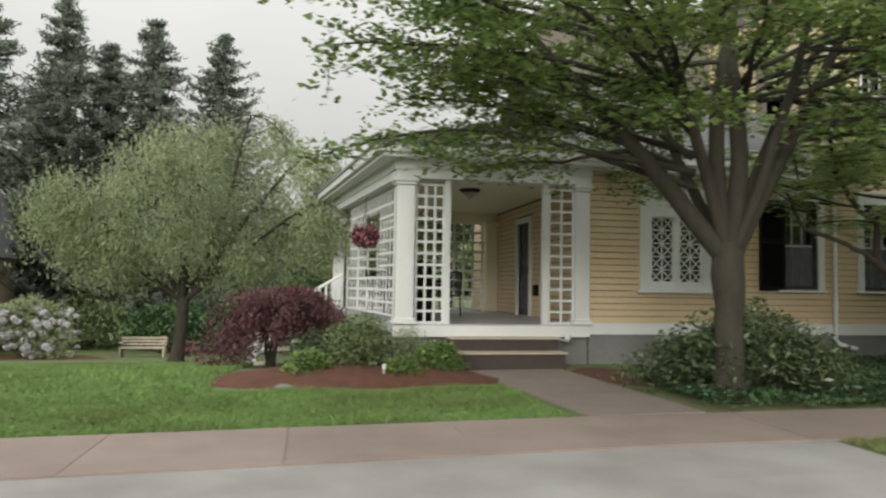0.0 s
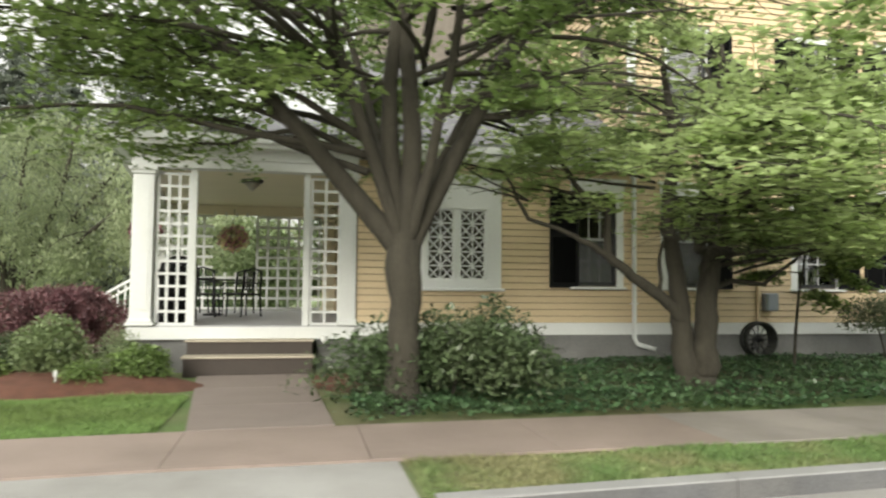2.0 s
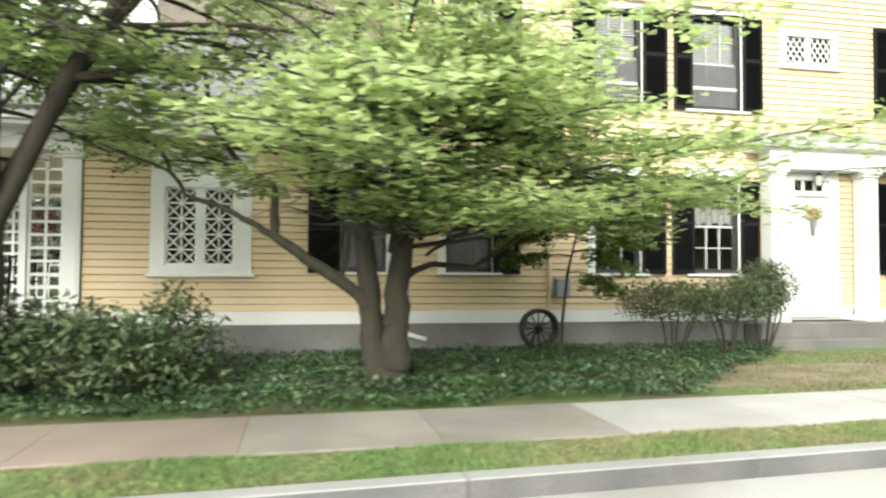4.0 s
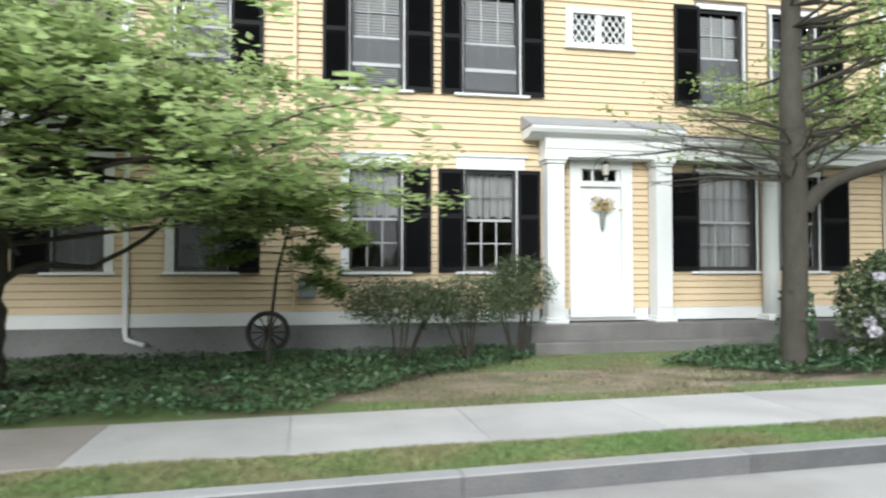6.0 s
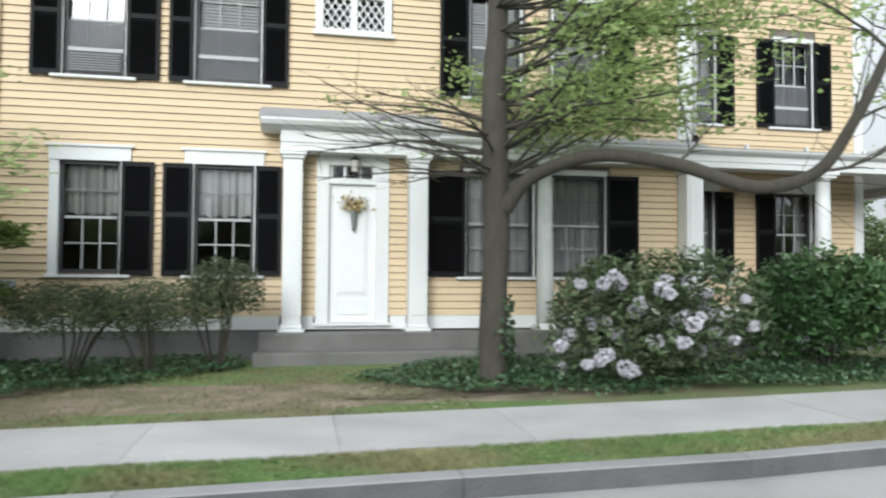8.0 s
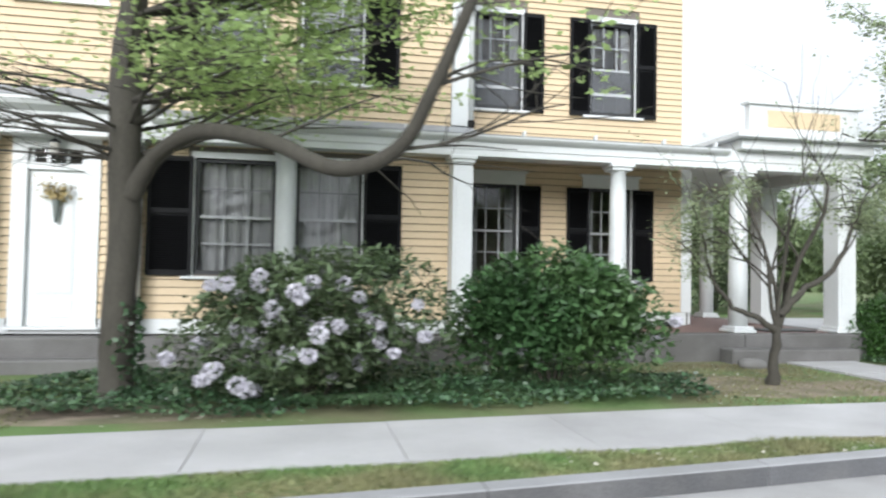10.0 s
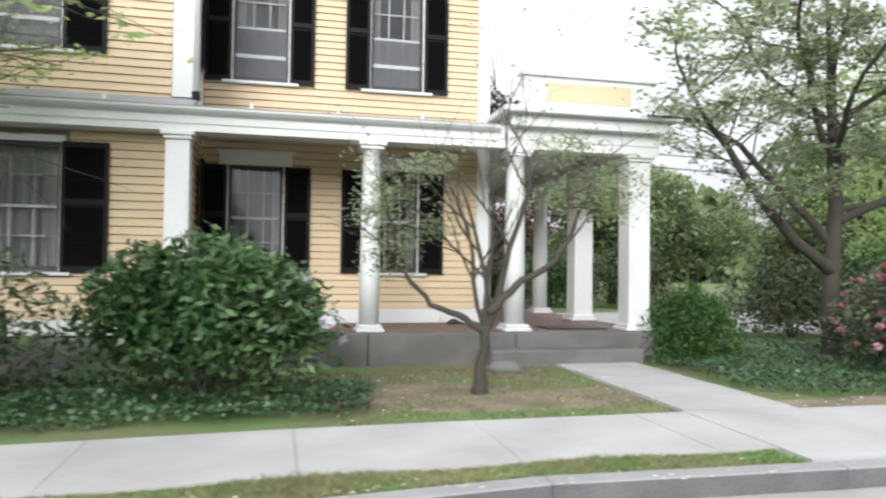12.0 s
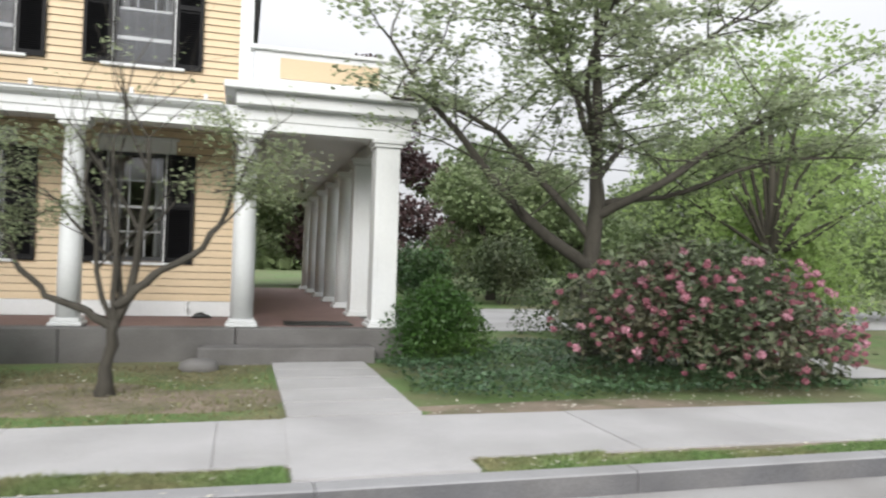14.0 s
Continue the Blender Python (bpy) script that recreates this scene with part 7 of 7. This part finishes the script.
def rock(x, y, r, h, seed, mat_=None):
    rg = random.Random(seed)
    bm = bmesh.new()
    bmesh.ops.create_icosphere(bm, subdivisions=2, radius=1)
    for v in bm.verts:
        v.co *= 1 + rg.uniform(-0.14, 0.14)
        v.co.x *= r
        v.co.y *= r * 0.7
        v.co.z = v.co.z * h
    ob = part("stone", bm, mat_ or GRANITE, None, smooth=True)
    ob.location = (x, y, hz(x, y) + h * 0.35)
    tagged(ob, "pale flat garden stone lying in the bed", "stone", "garden stones")


rock(-15.95, -2.15, 0.2, 0.05, 1, CONCRETE)
rock(9.3, -1.25, 0.24, 0.11, 2)
rock(-17.9, -2.35, 0.12, 0.05, 3)
sp_ = empty("wall_spigot", (8.97, 1.26, 0.05), "small pale water spigot low on the veranda wall", "tap")
part("body", lathe([(0.02, -0.06), (0.03, 0.0), (0.022, 0.07), (0.035, 0.09), (0.012, 0.1)], sides=10), WHITE, sp_)
part("spout", boxes((-0.014, 0.014, -0.1, 0.0, -0.01, 0.018), (-0.013, 0.013, -0.1, -0.07, -0.05, -0.011), bevel=0.004), WHITE, sp_)
dz_ = empty("garden_clog", (9.2, 1.05, FV), "small dark rubber clog on the veranda floor", "shoe")
bm = bmesh.new()
bmesh.ops.create_uvsphere(bm, u_segments=14, v_segments=8, radius=1)
for v in bm.verts:
    v.co = Vector((v.co.x * 0.14, v.co.y * 0.055, max(0.0, v.co.z) * (0.085 if v.co.x < 0.2 else 0.06)))
bmesh.ops.remove_doubles(bm, verts=bm.verts, dist=0.001)
part("upper", bm, HOSE, dz_, "", True)
part("sole", boxes((-0.145, 0.145, -0.058, 0.058, 0.0, 0.018), bevel=0.006), BLACK, dz_)
mat_d = tagged(part("doormat", boxes((10.35, 11.3, -0.12, 0.42, FV + 0.001, FV + 0.02), bevel=0.004), HOSE, None), "dark doormat on the veranda floor", "doormat")
lt = empty("path_light", (-16.6, -2.1, gz(-16.6)), "small white path light stake in the mulch bed", "garden light")
part("stake", lathe([(0.01, 0), (0.01, 0.22)], sides=8), WHITE, lt)
part("cap", lathe([(0.014, 0.2), (0.024, 0.22), (0.022, 0.27), (0.008, 0.28)], sides=12), WHITE, lt)
fl = empty("spotlight", (-13.35, -0.35, -0.2), "small white spotlight beside the porch steps", "light fixture")
part("head", lathe([(0.02, 0), (0.05, 0.03), (0.055, 0.1)], sides=12), WHITE, fl)
part("bracket", boxes((-0.012, 0.012, 0.0, 0.33, -0.02, 0.01)), WHITE, fl)
# ---- beyond the garden ----
bn = empty("garden_bench", (-24.4, 19.8, hz(-25, 20)), "pale weathered wooden bench across the lawn", "bench")
part("seat", boxes((-0.9, 0.9, -0.25, 0.25, 0.4, 0.46)), WOODGREY, bn)
part("backrest", boxes(*[(-0.9, 0.9, 0.24, 0.28, 0.52 + 0.13 * i, 0.6 + 0.13 * i) for i in range(3)]), WOODGREY, bn)
for x in (-0.85, 0.85):
    part("leg", boxes((x - 0.04, x + 0.04, -0.25, 0.28, 0, 0.4)), WOODGREY, bn)
    part("armrest", boxes((x - 0.04, x + 0.04, -0.25, 0.28, 0.62, 0.67)), WOODGREY, bn)
tagged(patch("planting_bed", -28.0, 15.5, 3.6, 1.6, 0.02, MULCH, 33, 0.12), "mulch bed under white-flowering shrubs", "planting bed", kind="structure").location.z = hz(-28, 15.5) - gz(-28) + 0.05
nb = empty("neighbour_house", (-37.5, 24.0, -2.6), "tan stucco neighbouring house with a grey gable roof", "house")
part("wall", boxes((-5, 5, -4, 4, 0, 4.4)), TAN, nb)
bm = prism([(-4.5, 4.4), (0, 8.2), (4.5, 4.4), (4.3, 4.3), (-4.3, 4.3)], -5.4, 5.4)
part("roof", bm, SHINGLE, nb)
part("window", boxes((1.5, 2.7, -4.05, -3.98, 1.4, 2.9)), DARK, nb)
for k, (z0, z1, y) in enumerate(((5.6, 7.2, 16.0), (4.9, 6.3, 15.0))):
    pts = [(19 + 60 * t, y - 4 * t, z0 + (z1 - z0) * t - 1.2 * math.sin(math.pi * t)) for t in (i / 16 for i in range(17))]
    pipe("utility_wire", pts, 0.02, BLACK, "thin black utility wire above the side street", "wire")
tagged(sheet("side_drive", 12.3, 34, lambda x: 3.2, lambda x: 9.6, 0.014, CONCRETE, 20, 2), "pale concrete drive behind the veranda garden", "road", kind="structure")
tagged(sheet("side_pavement", 17.3, 18.4, lambda x: -2.9, lambda x: 3.18, 0.02, CONCRETE, 4, 4), "pale pavement along the side street", "pavement", kind="structure")


# ---- loose ground detail ----
def blades(name, regions, n, h, label, seed, material=None):
    """Grass blades as one mass over parts of the lawn."""
    rg = np.random.default_rng(seed)
    P = []
    tot = sum((r[1] - r[0]) for r in regions)
    for x0, x1, lo, hi in regions:
        k = int(n * (x1 - x0) / tot)
        x = rg.uniform(x0, x1, k)
        a = np.array([lo(v) for v in x])
        b = np.array([hi(v) for v in x])
        y = a + (b - a) * rg.uniform(0, 1, k)
        z = np.array([hz(u, v) for u, v in zip(x, y)])
        P.append(np.column_stack([x, y, z]))
    p = np.concatenate(P)
    m = len(p)
    ang = rg.uniform(0, 2 * np.pi, m)
    w = rg.uniform(0.004, 0.009, m) * 1.3
    hh = h * rg.uniform(0.5, 1.3, m) * (0.75 + 0.35 * np.sin(p[:, 0] * 3.1) * np.sin(p[:, 1] * 4.3))
    lean = rg.normal(0, 0.5, (m, 2)) * hh[:, None]
    v = np.empty((m, 3, 3))
    s = np.column_stack([np.cos(ang), np.sin(ang), np.zeros(m)])
    v[:, 0], v[:, 1] = p - s * w[:, None], p + s * w[:, None]
    v[:, 2] = p + np.column_stack([lean, hh])
    me = bpy.data.meshes.new(name)
    me.vertices.add(m * 3)
    me.vertices.foreach_set("co", v.reshape(-1))
    me.loops.add(m * 3)
    me.loops.foreach_set("vertex_index", np.arange(m * 3))
    me.polygons.add(m)
    me.polygons.foreach_set("loop_start", np.arange(m) * 3)
    me.materials.append(material or BLADE)
    me.update(calc_edges=True)
    tagged(new(name, me), label, "grass", kind="stuff")


blades("verge_grass", [(-12.95, 10.05, lambda x: cy(x) + 0.01, lambda x: wy(x) - 1.33), (11.35, 12.3, lambda x: cy(x) + 0.01, lambda x: wy(x) - 1.33), (14.9, 20, lambda x: cy(x) + 0.01, lambda x: wy(x) - 1.33), (12.3, 14.9, lambda x: cy(x) + 0.01, lambda x: cy(x) + 0.2)], 90000, 0.048, "strip of grass between kerb and pavement", 61, BLADE_LIT)
blades("lawn_grass", [(-21.5, -15.0, lambda x: wy(x) + 0.0, lambda x: -2.6)], 70000, 0.07, "mown lawn grass beside the walk", 62)
blades("lawn_grass", [(-24, -18.8, lambda x: -2.6, lambda x: 6.0)], 50000, 0.09, "mown lawn grass in the garden", 63)
blades("thin_grass", [(-5, 0.4, lambda x: wy(x), lambda x: -1.2), (6.9, 10.1, lambda x: wy(x), lambda x: -0.9)], 13000, 0.045, "thin patchy grass in front of the house", 64, BLADE_DRY)


def fallen_leaves():
    """Pale petals and leaf bits scattered over the thin grass and along the kerb."""
    rg = np.random.default_rng(71)
    P = []
    for x0, x1, y0, y1, n in ((6.9, 10.1, -4.0, -1.0, 110), (11.4, 16.5, -4.1, -3.4, 130), (-1.5, 3.0, -4.3, -2.2, 60), (11.4, 16.0, -5.8, -5.5, 80), (4.5, 9.8, -6.0, -5.6, 70)):
        x, y = rg.uniform(x0, x1, n), rg.uniform(y0, y1, n)
        P.append(np.column_stack([x, y, [gz(v) + 0.03 for v in x]]))
    tagged(leaves_ob("fallen_leaves", np.concatenate(P), 0.038, 0.028, FALLEN, None, 0.85, 0, 72), "pale fallen petals and leaf bits on the grass", "leaf litter", kind="stuff")


fallen_leaves()
lay_siding()
